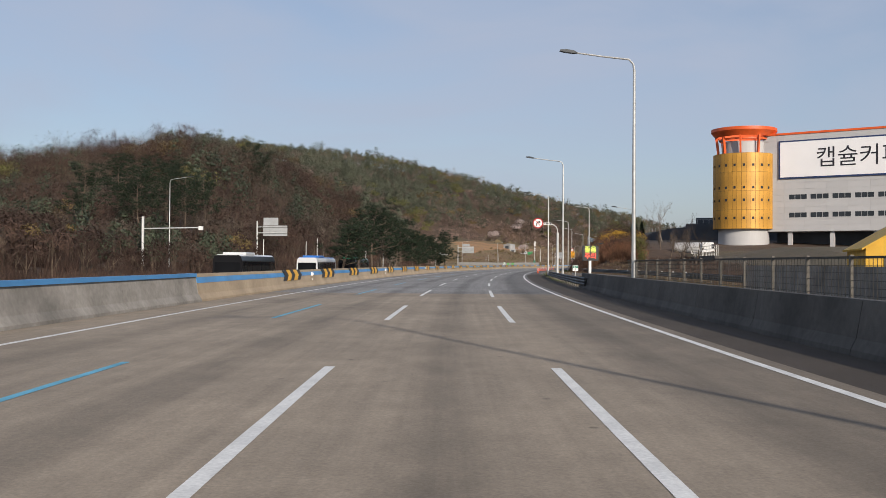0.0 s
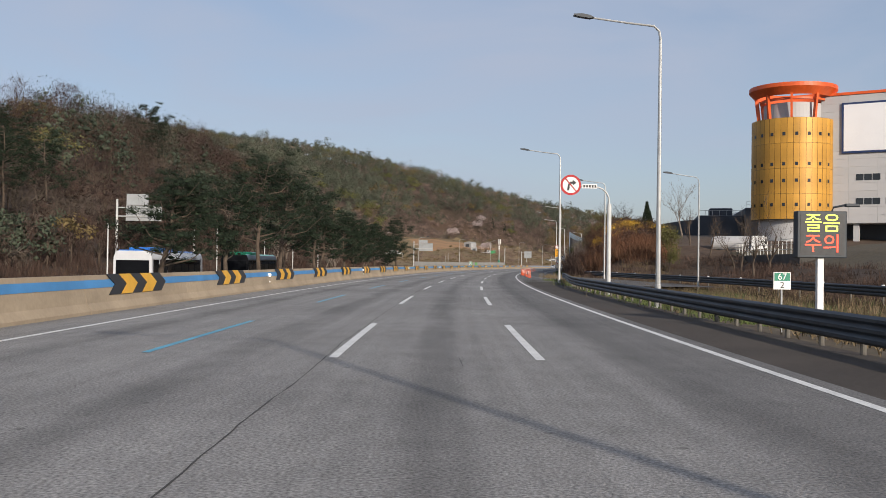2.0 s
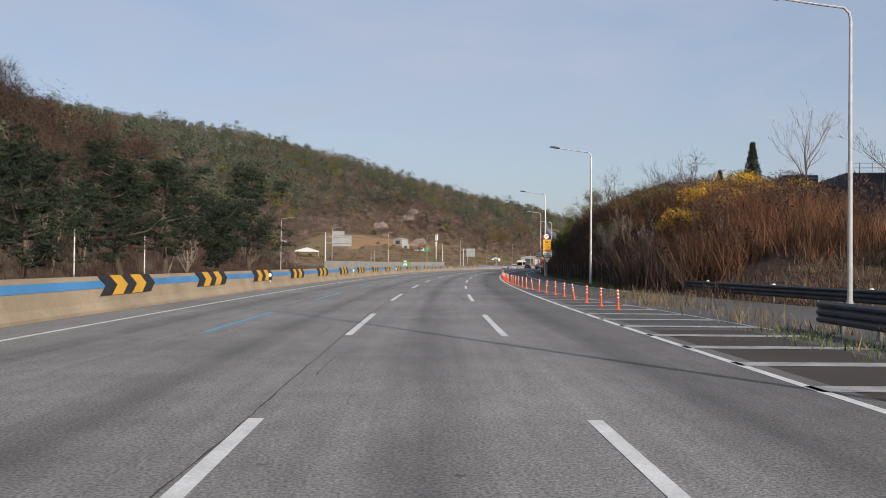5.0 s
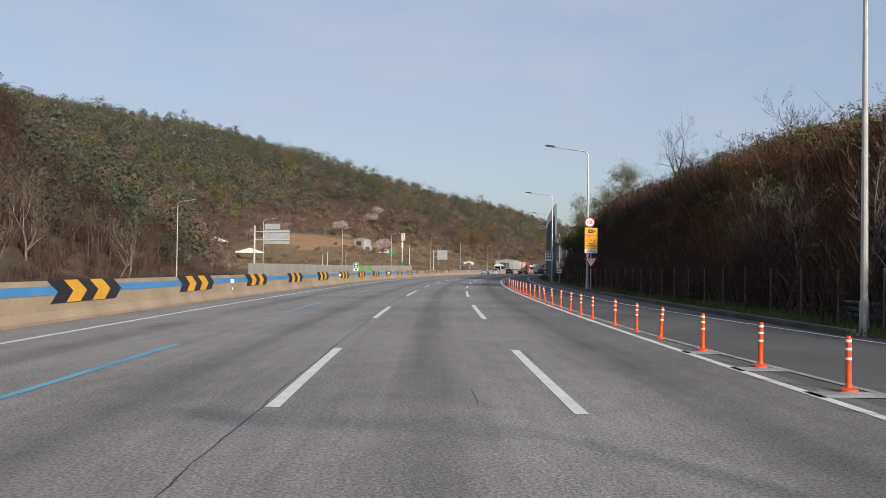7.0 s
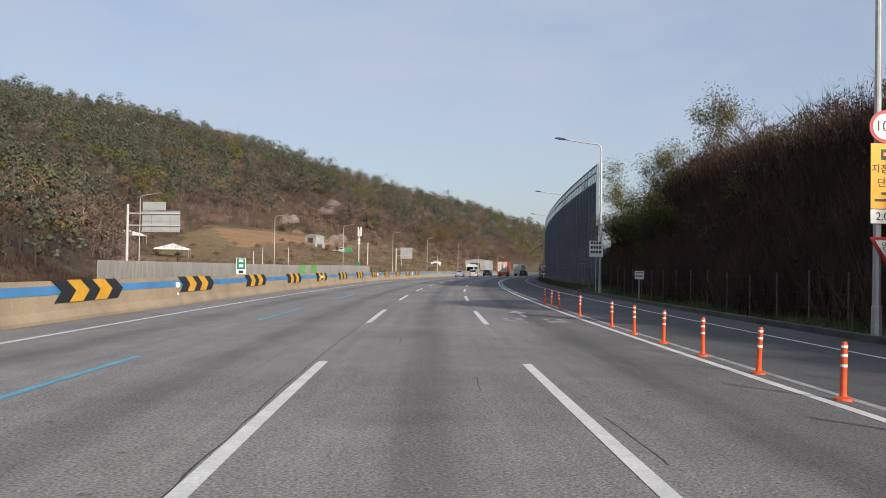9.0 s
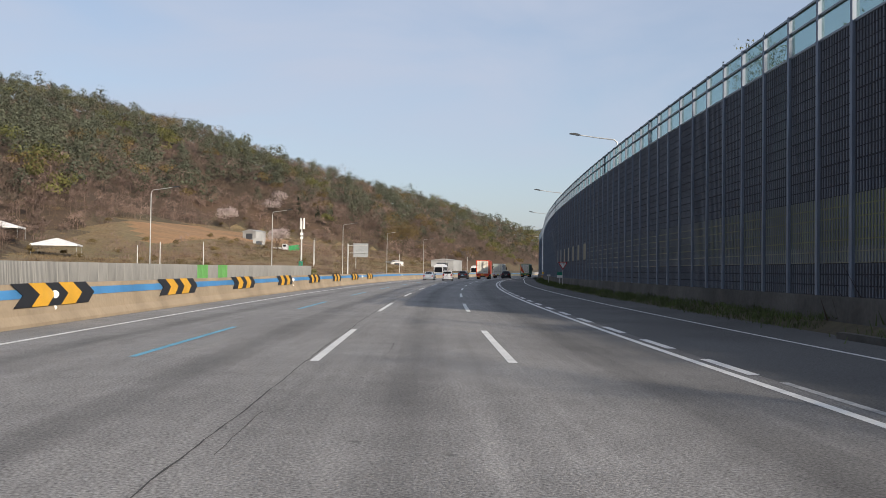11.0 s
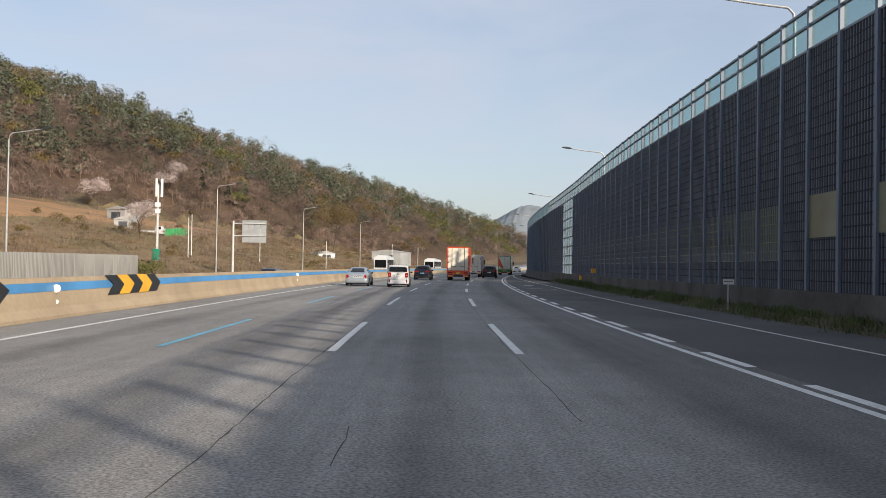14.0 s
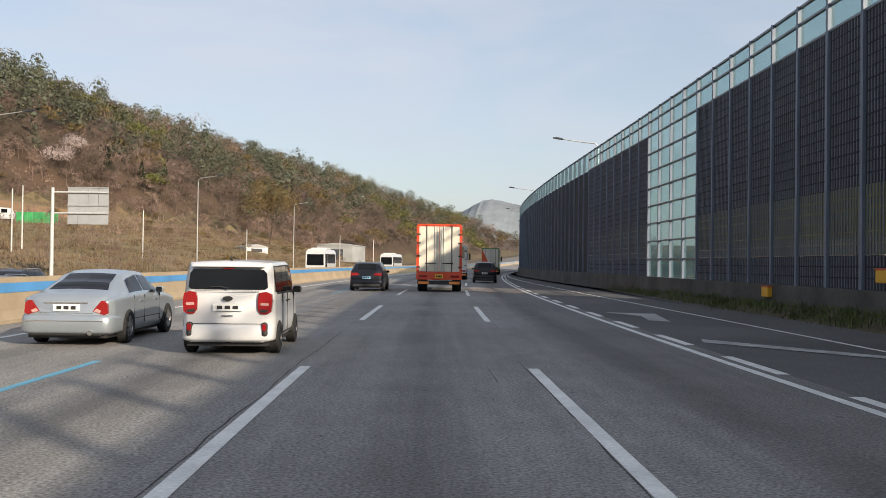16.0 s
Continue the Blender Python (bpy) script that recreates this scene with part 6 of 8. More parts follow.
strew("slope_shrubs", M_TWIG_HAZE, 700, 380, 720, -140, -36, lambda h, w, r: both(crown_bare(4.4 * h, 1.8 * w, 60, r, 0.035), crown_brown(4.0 * h, 1.9 * w, 80, r, 0.28), stalks(4.4 * h, 1.6 * w, r, 3, 0.05)), "brown leafless shrubs at the edge of the woodland", "shrub", 48, lambda s, d: along(TOE, s) - 18 < d < along(TOE, s) + 3 - 3 * (400 < s < 480))
strew("ridge_trees", M_TWIG, 60, 205, 320, -104, -58, lambda h, w, r: both(crown_bare(12.0 * h, 2.9 * w, 420, r, 0.025), crown_brown(12.0 * h, 3.0 * w, 260, r, 0.2), stalks(12.0 * h, 2.4 * w, r, 9, 0.1)), "tall leafless trees along the near ridge", "woodland", 51, lambda s, d: d < along(TOE, s) - 22)
strew("roadside_weeds", M_WEED, 420, 118, 420, -33.5, -29.8, lambda h, w, r: tuft(h, w, r, 40, 0.5, 0.5, 0.03), "low green weeds beside the far carriageway", "weeds", 34)

# Right-hand bank: dense twigs in sunlit reddish and shaded dark colours, weeds at the foot
BANK_TOP = lambda s, d: 13.3 < d and (s > 182 or d > 17)
strew("bank_red_scrub", M_BANK_SUNLIT, 1150, 180, 248, 15.2, 22.0, lambda h, w, r: tuft(h, w, r, 60, 2.1, 0.55, 0.02), "reddish brown leafless scrub on the sunny bank", "scrub", 49)
strew("bank_top_scrub", M_BANK_SUNLIT, 900, 176, 303, 19.2, 25.0, lambda h, w, r: tuft(h, w, r, 60, 1.9, 0.55, 0.02), "reddish brown leafless scrub on top of the bank", "scrub", 44)
strew("bank_scrub", M_BANK_SHADE, 1500, 176, 303, 13.0, 20.5, lambda h, w, r: tuft(h, w, r, 60, 2.3, 0.55, 0.022), "dense dark brown leafless scrub on the bank", "scrub", 35, lambda s, d: BANK_TOP(s, d) and (s > 238 or d < 15.8))
strew("bank_twigs", M_BANK_SHADE, 480, 180, 318, 13.8, 26.0, lambda h, w, r: both(crown_bare(3.2 * h, 1.3 * w, 90, r, 0.014), crown_brown(2.9 * h, 1.35 * w, 110, r, 0.13)), "grey-brown bare saplings on the bank", "scrub", 36, BANK_TOP)
strew("bank_leaves", M_LEAF, 90, 205, 325, 15.5, 25.0, lambda h, w, r: crown_round(3.4 * h, 1.5 * w, 420, r, 0.085, low=0.1), "yellow-green budding shrubs on the bank", "scrub", 37)
for q in range(7):
    s, d, h, w = ((221, 16.6, 3.0, 1.2), (224.5, 17.2, 2.6, 1.3), (229, 20.5, 2.3, 1.7), (233, 21.0, 2.2, 1.8), (211.5, 14.6, 1.9, 0.8), (240, 15.0, 1.8, 0.8), (213, 20.0, 2.2, 1.2))[q]
    rq = np.random.default_rng(700 + q)
    bush = new("bank_bush", tri_mesh("bank_bush", both(crown_round(h, w, 1500, rq, 0.07, low=0.05), crown_bare(h, w, 160, rq, 0.012)), M_LEAF if q < 4 else M_OLIVE))
    bush.matrix_basis = Matrix.Translation(spot(s, d, ground_z(s, d) + 0.6))
    tagged(bush, "budding green bush among the brown scrub of the bank" if q < 4 else "small olive-yellow bush on the bank", "bush", "bushes on the bank")
strew("bank_weeds", M_WEED, 500, 190, 300, 11.0, 13.4, lambda h, w, r: tuft(h, w, r, 40, 0.32, 0.35, 0.018), "low green weeds at the foot of the bank", "weeds", 38)
strew("verge_grass", M_STRAW, 900, 62, 176, 9.0, 24.0, lambda h, w, r: tuft(h, w, r, 44, 0.55, 0.6, 0.02), "dry brown grass on the verge", "grass", 39, lambda s, d: d < 12 or d > 12.5)
strew("field_weeds", M_WEED, 1000, 70, 165, 12.5, 24.0, lambda h, w, r: tuft(h, w, r, 40, 0.3, 0.5, 0.02), "low green weeds beside the slip road", "weeds", 50)
strew("verge_weeds", M_WEED, 500, 78, 150, 8.1, 12.0, lambda h, w, r: tuft(h, w, r, 40, 0.2, 0.4, 0.016), "fresh green weeds along the guard rail", "weeds", 40)
strew("wall_weeds", M_WEED, 1300, 303, 470, 11.35, 11.85, lambda h, w, r: tuft(h, w, r, 40, 0.22, 0.3, 0.015), "green weeds along the noise barrier", "weeds", 41)
strew("verge_scrub", M_BANK_SHADE, 900, 62, 178, 13.5, 33.0, lambda h, w, r: tuft(h, w, r, 60, 0.6, 0.6, 0.02), "brown leafless scrub on the verge", "scrub", 42, lambda s, d: d > 22 - 0.08 * (s - 60) + 1.5 or s > 166)
strew("forsythia_hedge", M_FORSYTHIA, 26, 187, 206, 17.0, 26.0, lambda h, w, r: crown_round(2.6 * h, 1.6 * w, 420, r, 0.09, low=0.15), "bright yellow flowering forsythia on the bank", "shrub", 43)


# ---- single trees ----
def branchy(rng, h, spread, levels=4, start=0.25, r0=0.12, lean=0.0):
    """A bare tree: lists of (points, radii) for trunk, limbs and twigs."""
    wood_parts, twigs, tips = [], [], []

    def grow(p, way, ln, r, lev):
        n = 4
        pts, rs = [p], [r]
        q, wv = p.copy(), way.copy()
        for i in range(n):
            wv = wv + rng.normal(size=3) * 0.13 + np.array([0, 0, 0.05])
            wv /= np.linalg.norm(wv)
            q = q + wv * ln / n
            pts.append(q.copy())
            rs.append(r * (1 - 0.55 * (i + 1) / n))
        (wood_parts if r > 0.022 else twigs).append((pts, rs))
        if lev == 0:
            tips.append(q)
            return
        k = rng.integers(3, 6) if lev > 1 else rng.integers(3, 5)
        for _ in range(k):
            i = rng.integers(1, n + 1)
            side = unit(1, rng)[0]
            w2 = wv * 0.75 + side * spread + np.array([0, 0, 0.2])
            w2 /= np.linalg.norm(w2)
            grow(pts[i], w2, ln * rng.uniform(0.5, 0.75), rs[i] * 0.6, lev - 1)

    grow(np.zeros(3), np.array([lean, lean * 0.4, 1.0]) / np.linalg.norm([lean, lean * 0.4, 1.0]), h * 0.5, r0, levels)
    return wood_parts, twigs, tips


def twig_tris(twigs, thick, rng):
    out = []
    for pts, rs in twigs:
        for a, b in zip(pts, pts[1:]):
            w = b - a
            side = np.cross(w, unit(1, rng)[0])
            side *= thick / (np.linalg.norm(side) + 1e-9)
            out.append((a - side, a + side, b + side * 0.6))
            out.append((a - side, b + side * 0.6, b - side * 0.6))
    return np.array(out) if out else np.zeros((0, 3, 3))


def tree(name, s, d, h, label, kind, seed, group="", bark=None, lean=0.0, sink=0.0):
    rng = np.random.default_rng(seed)
    root = thing(name, stand(s, d, ground_z(s, d) - 0.15 + sink, float(rng.uniform(0, 360))), label, "tree", group)
    bark = bark or M_BARK
    if kind == "pine":
        bm = bmesh.new()
        pts = [np.array([0, 0, 0.0])]
        for i in range(5):
            pts.append(pts[-1] + np.array([rng.normal() * 0.16, rng.normal() * 0.16, h * 0.18]))
        tube(bm, [Vector(p) for p in pts], [0.17, 0.15, 0.12, 0.09, 0.06, 0.03], 8)
        clumps = []
        nb = 26
        for i in range(nb):
            u = 0.38 + 0.62 * (i + rng.uniform(0, 1)) / nb
            at = pts[min(int(u * 5), 4)] + (pts[min(int(u * 5), 4) + 1] - pts[min(int(u * 5), 4)]) * (u * 5 - min(int(u * 5), 4))
            a = rng.uniform(0, 2 * np.pi)
            ln = h * 0.33 * (1.12 - 1.05 * max(0.0, u - 0.35)) * rng.uniform(0.5, 1.15)
            mid = at + np.array([math.cos(a), math.sin(a), 0.25]) * ln * 0.55
            end = at + np.array([math.cos(a), math.sin(a), 0.38 + 0.3 * u]) * ln
            tube(bm, [Vector(at), Vector(mid), Vector(end)], [0.045, 0.03, 0.014], 5, caps=False)
            for q, k in ((end, 3), (mid, 2), ((mid + end) / 2, 2)):
                for _ in range(k):
                    clumps.append(q + rng.normal(size=3) * np.array([0.3, 0.3, 0.14]))
        clumps = np.array(clumps)
        part("trunk", bm, bark, root)
        n = 14000 if h < 11 else 8000
        ob = new("crown", tri_mesh("crown", lumps(clumps, np.tile(np.array([[0.42, 0.42, 0.2]]) * (1.0 if h < 11 else 1.35), (len(clumps), 1)), n, 0.085 if h < 11 else 0.13, rng, 0.8, 1.7, 0.13, 0.42), M_PINE_NEAR))
        ob.parent = root
        return root
    levels = 4
    wp, tw, tips = branchy(rng, h, 0.75 if kind != "slim" else 0.45, levels, r0=0.05 + h * 0.011, lean=lean)
    bm = bmesh.new()
    for pts, rs in wp:
        tube(bm, [Vector(p) for p in pts], rs, 6, caps=False)
    part("trunk", bm, bark, root)
    t = twig_tris(tw, 0.009 if kind != "far" else 0.02, rng)
    if len(t):
        ob = new("twig_mass", tri_mesh("twig_mass", t, bark if kind == "slim" else M_TWIG))
        ob.parent = root
    if kind in ("leafy", "cherry", "olive"):
        tips = np.array(tips)
        n = 5200
        p = tips[rng.integers(0, len(tips), n)] + rng.normal(size=(n, 3)) * h * 0.045
        if kind in ("cherry", "olive"):
            made = crown_round(h * 0.85, h * 0.5, 2600, rng, 0.16, low=0.25) if kind == "cherry" else crown_round(h * 0.95, h * 0.55, 5000, rng, 0.24, low=0.2)
            ob = new("crown", tri_mesh("crown", made, M_BLOSSOM if kind == "cherry" else M_OLIVE))
            ob.parent = root
            return root
        sz = 0.075 * max(1.0, h / 9)
        ob = new("crown", tri_mesh("crown", flakes(p, sz, rng), M_LEAF))
        ob.parent = root
    return root


PINE = "dark green roadside pine with a bare lower trunk"
for i, (s, d, h) in enumerate(((115.0, -13.4, 9.5), (119.5, -12.6, 8.9), (125.5, -14.0, 8.8), (133.5, -12.8, 8.0), (140.5, -13.6, 6.4), (148.5, -12.8, 7.2), (158, -13.4, 6.2), (165, -12.6, 6.8), (173, -13.5, 7.2), (181.5, -12.8, 6.0), (189.5, -12.8, 8.4), (108.5, -13.6, 7.0), (94, -13.2, 6.2))):
    tree("pine_tree", s, d, h * 1.1, PINE, "pine", 100 + i, "pines beside the median")
for i, (s, d, h) in enumerate(((134, -50, 13.0), (139, -56, 14.0), (143, -50, 13.5), (148, -58, 14.5), (152, -51, 13.0), (158, -57, 14.0), (163, -52, 12.0), (170, -60, 13.0), (129, -57, 12.5), (214, -60, 13.0), (222, -66, 13.0))):
    tree("pine_tree", s, d, h, "tall dark green pine with a bare trunk on the hillside", "pine", 140 + i, "tall pines on the hillside")
rs = random.Random(3)
for i in range(11):
    tree("birch_tree", 200 + 8.6 * i + rs.uniform(-2, 2), -36.5 - rs.uniform(0, 7), rs.uniform(7, 10), "slim pale-barked leafless tree on the slope", "slim", 200 + i, "pale trees on the slope", M_PALE_BARK, rs.uniform(-0.35, 0.35))
for i in range(13):
    tree("bare_tree", 205 + 8.5 * i + rs.uniform(-2, 2), 17.5 + rs.uniform(0, 6), rs.uniform(4.0, 6.5), "leafless grey-brown tree on the bank", "bare", 230 + i, "bare trees on the bank", None)
for i in range(9):
    tree("sapling", 196 + 3.2 * i, 13.2 + rs.uniform(0, 1.6), rs.uniform(4.5, 6.5), "thin pale leafless sapling at the foot of the bank", "slim", 250 + i, "pale saplings", M_PALE_BARK, rs.uniform(-0.4, 0.1))
for i, (s, d, h) in enumerate(((292, 14.9, 5.2), (296, 15.6, 5.6), (288, 16, 4.8), (299, 14.4, 5.4), (304, 17.5, 7.0), (312, 19, 7.5), (322, 18, 7.5), (296, 19.5, 7.0), (238, 23, 3.6), (246, 25, 4.5))):
    tree("budding_tree", s, d, h, "budding yellow-green tree on top of the bank", "leafy", 270 + i, "budding trees on the bank")
for i, (s, d, h) in enumerate(((330, 17, 8.0), (300, 15.5, 6.0), (290, 20, 6.0), (282, 21, 5.0), (264, 21, 8))):
    tree("bare_tree", s, d, h, "leafless tree on top of the bank", "bare", 280 + i, "bare trees on the bank")
for i, (s, d, h) in enumerate(((581, -103, 9.5), (622, -106, 9.0), (630, -108, 9.0), (518, -60, 8.5))):
    tree("cherry_tree", s, d, h, "pale pink blossoming cherry tree below the woodland", "cherry", 300 + i, "blossoming cherries")
tree("olive_tree", 640, -60, 16.5, "large spreading tree with olive-brown buds beside the field", "olive", 320)
tree("bare_tree", 372, -46, 9.0, "dark leafless spreading tree beside the field", "bare", 321)


def spruce(s, d, h, seed, z=None):
    rng = np.random.default_rng(seed)
    root = thing("spruce_tree", stand(s, d, ground_z(s, d) - 0.1 if z is None else z), "dark green conical spruce", "tree")
    bm = bmesh.new()
    tube(bm, [(0, 0, 0), (0, 0, h * 0.5), (0, 0, h * 0.97)], [0.14, 0.09, 0.02], 7)
    part("trunk", bm, M_BARK, root)
    n = 7000
    u = rng.uniform(0.08, 1, n)
    tier = np.floor(u * 11) / 11
    a = rng.integers(0, 9, n) * 0.7 + tier * 17 + rng.normal(size=n) * 0.16
    r = h * 0.27 * (1.02 - tier) * np.sqrt(rng.uniform(0, 1, n))
    p = np.stack([r * np.cos(a), r * np.sin(a), h * u - 0.25 * r + rng.normal(size=n) * 0.06], 1)
    ob = new("crown", tri_mesh("crown", flakes(p, 0.1, rng, 1.6, 0.2, 0.2), M_PINE_NEAR))
    ob.parent = root


spruce(226, 27.5, 4.6, 400)
spruce(205, 25.0, 5.6, 401)
for i, (s, d, h) in enumerate(((640, -104, 6.0), (648, -99, 5.5), (655, -96, 6.5))):
    spruce(s, d, h, 410 + i)


# ---- far hills ----
def far_hill(name, x0, y0, x1, y1, h, mat, seed, label):
    bm = bmesh.new()
    n, rows = 120, []
    way = Vector((x1 - x0, y1 - y0, 0))
    back = Vector((-way.y, way.x, 0)).normalized()
    for i in range(n + 1):
        t = i / n
        p = Vector((x0, y0, 0)) + way * t
        top = h * (math.sin(math.pi * t) ** 0.6) * (0.8 + 0.35 * noise.noise(Vector((t * 5, seed, 0)))) + 1.6 * noise.noise(Vector((t * 90, seed, 2)))
        rows.append([bm.verts.new(p + back * q * 220 + Vector((0, 0, max(0.0, top) * math.sin(q * math.pi / 2) - 4))) for q in (0, 0.2, 0.4, 0.6, 0.8, 1.0)])
    for a, b in zip(rows, rows[1:]):
        for i in range(5):
            bm.faces.new((a[i], a[i + 1], b[i + 1], b[i]))
    bmesh.ops.recalc_face_normals(bm, faces=bm.faces)
    return setting(name, bm, mat, label, "hill")


# Distance haze is mixed into this base colour, paler and bluer than woods.
M_FAR_HAZE = material("hazed_far_woods", (0.2, 0.235, 0.26), 0.95, vary=0.15, scale=0.01, fine=0.08, grain=0.15, coord="World")
far_hill("far_hill_1", 380, 1930, 900, 1640, 148, M_FAR_HAZE, 3.0, "hazy blue-green wooded ridge in the distance")
far_hill("far_hill_2", 1150, 1750, 2300, 900, 75, M_FAR_HAZE, 7.0, "hazy blue-green wooded ridge in the distance")

far_hill("far_hill_3", 330, 1900, 600, 1800, 104, M_FAR_HAZE, 9.0, "hazy blue-green wooded ridge in the distance")
for i, (s, d, h) in enumerate(((168, 31, 7.5), (160, 30, 7.0), (152, 31, 8.0), (178, 30, 6.5), (146, 28, 6.5), (187, 29, 6.5))):
    tree("street_tree", s, d, h, "slender leafless young tree before the works yard", "slim", 500 + i, "young trees by the works yard", M_BARK, 0.05)
tree("budding_tree", 172, 24, 5.5, "small budding green tree on the verge", "leafy", 520)
tree("bare_tree", 208, 31, 9.0, "pale leafless spreading tree on the bank", "slim", 521, "", M_PALE_BARK)
# ---- vehicles ----
def paint(name, base, metal=0.0, rough=0.3, coat=0.6):
    m = material(name, base, rough, metal, vary=0.03, scale=1.2, grain=0.015)
    b = m.node_tree.nodes["Principled BSDF"]
    b.inputs["Coat Weight"].default_value, b.inputs["Coat Roughness"].default_value = coat, 0.06
    b.inputs["Specular IOR Level"].default_value = 0.3
    return m


M_CAR_WHITE = paint("white_car_paint", (0.6, 0.615, 0.63))
M_CAR_SILVER = paint("silver_car_paint", (0.36, 0.41, 0.45), 0.55, 0.32)
M_CAR_DARK = paint("dark_blue_car_paint", (0.008, 0.01, 0.016), 0.0, 0.3, 0.15)
M_CAR_BLACK = paint("black_car_paint", (0.005, 0.005, 0.006), 0.0, 0.3, 0.15)
M_CAR_GREY = paint("grey_car_paint", (0.16, 0.17, 0.18), 0.4, 0.3)
M_TINT = material("tinted_window", (0.008, 0.009, 0.011), 0.06, vary=0.15, scale=0.8, spec=0.22)
M_TAIL = paint("red_tail_light", (0.26, 0.008, 0.01), 0.0, 0.18)
M_TAIL_PALE = paint("pale_tail_light", (0.5, 0.3, 0.27), 0.0, 0.18)
M_CHROME = material("chrome", (0.7, 0.7, 0.7), 0.15, 1.0, vary=0.03)
M_PLATE = material("number_plate", (0.75, 0.76, 0.74), 0.4, vary=0.03)
M_PLATE_BLUE = material("blue_number_plate", (0.25, 0.5, 0.7), 0.4, vary=0.03)
M_PLATE_YELLOW = material("yellow_number_plate", (0.75, 0.5, 0.05), 0.4, vary=0.03)
M_TRIM = material("black_trim", (0.02, 0.02, 0.02), 0.6, vary=0.1)
M_TYRE = material("tyre", (0.018, 0.018, 0.018), 0.85, vary=0.2, scale=6.0)
M_ALLOY = material("alloy_rim", (0.32, 0.32, 0.33), 0.3, 0.8, vary=0.1)
M_DARK_ALLOY = material("dark_alloy_rim", (0.07, 0.07, 0.075), 0.35, 0.7, vary=0.2)


def catmull(pts, t):
    """The point at t (0 to 1) on a smooth line through pts."""
    n = len(pts) - 1
    x = min(max(t, 0.0), 1.0) * n
    i = min(int(x), n - 1)
    f = x - i
    p0, p1, p2, p3 = pts[max(i - 1, 0)], pts[i], pts[i + 1], pts[min(i + 2, n)]
    return 0.5 * (2 * p1 + (p2 - p0) * f + (2 * p0 - 5 * p1 + 4 * p2 - p3) * f * f + (3 * p1 - p0 - 3 * p2 + p3) * f ** 3)


class Shell:
    """A car's skin: stations (y, belt, roof, roof share of the width, width share), rear at y = 0."""

    def __init__(self, width, sill, stations, rake_back=0.0, rake_front=0.0):
        self.w, self.sill, self.st = width / 2, sill, stations
        self.L = stations[-1][0]
        self.rb, self.rf = rake_back, rake_front

    def row(self, y):
        st = self.st
        for a, b in zip(st, st[1:]):
            if y <= b[0]:
                f = (y - a[0]) / max(b[0] - a[0], 1e-6)
                f = f * f * (3 - 2 * f) * 0.5 + f * 0.5
                return [p + (q - p) * f for p, q in zip(a, b)]
        return list(st[-1])

    def at(self, y, u, off=0.0):
        _, belt, roof, rf, wf = self.row(y)
        w = self.w * wf * (1 - 0.075 * max(0.0, 1 - y / 0.26) ** 2.6)
        roof -= 0.05 * max(0.0, 1 - y / 0.14) ** 2
        ctl = [np.array(p) for p in ((w * 0.9, self.sill), (w * 0.985, self.sill + 0.14), (w, self.sill + 0.55 * (belt - self.sill)), (w * 0.975, belt), (w * rf + 0.02, roof - 0.07), (w * rf - 0.13, roof), (0.0, roof + 0.025))]
        p, q = catmull(ctl, u), catmull(ctl, min(u + 0.01, 1.0)) - catmull(ctl, max(u - 0.01, 0.0))
        q = q / (np.linalg.norm(q) + 1e-9)
        x, z = p[0] + off * q[1], p[1] - off * q[0]
        if x < 0 and off == 0:
            x = 0.0
        t = y / self.L
        yy = y + self.rb * max(0.0, z - 0.6) * max(0.0, 1 - t * 3) - self.rf * max(0.0, z - 0.4) * max(0.0, t * 3 - 2)
        return (x, yy, z)

    def skin(self, ny=56, nu=26):
        bm = bmesh.new()
        rings = []
        fine = [0.0, 0.008, 0.02, 0.04, 0.065, 0.1, 0.14, 0.19, 0.25]
        for i in range(ny + 1):
            y = fine[i] if i < 9 else 0.25 + (self.L - 0.25) * (i - 8) / (ny - 8)
            half = [self.at(y, j / nu) for j in range(nu + 1)]
            rings.append([bm.verts.new(p) for p in half] + [bm.verts.new((-p[0], p[1], p[2])) for p in half[-2::-1]])
        for a, b in zip(rings, rings[1:]):
            for k in range(len(a) - 1):
                bm.faces.new((a[k], a[k + 1], b[k + 1], b[k]))
            bm.faces.new((a[-1], a[0], b[0], b[-1]))
        bm.faces.new(rings[0][::-1])
        bm.faces.new(rings[-1])
        bmesh.ops.recalc_face_normals(bm, faces=bm.faces)
        return bm

    def patch(self, y0, y1, u0, u1, side, off=0.006, n=8, y0t=None, y1t=None, both=False):
        """A pane on the skin; y0t and y1t are its ends at the upper edge."""
        bm = bmesh.new()
        y0t, y1t = y0 if y0t is None else y0t, y1 if y1t is None else y1t
        rows = []
        us = [u0 + (u1 - u0) * j / n for j in range(n + 1)]
        for i in range(n + 1):
            f = i / n
            r = []
            for j, u in enumerate(us):
                g = j / n
                y = (y0 + (y0t - y0) * g) * (1 - f) + (y1 + (y1t - y1) * g) * f
                p = self.at(y, u, off)
                r.append((side * p[0], p[1], p[2]))
            if both:
                r = r + [(-p[0], p[1], p[2]) for p in r[-2::-1]] if u1 >= 0.999 else r
            rows.append([bm.verts.new(p) for p in r])
        for a, b in zip(rows, rows[1:]):
            for k in range(len(a) - 1):
                bm.faces.new((a[k], a[k + 1], b[k + 1], b[k]))
        bmesh.ops.recalc_face_normals(bm, faces=bm.faces)
        return bm


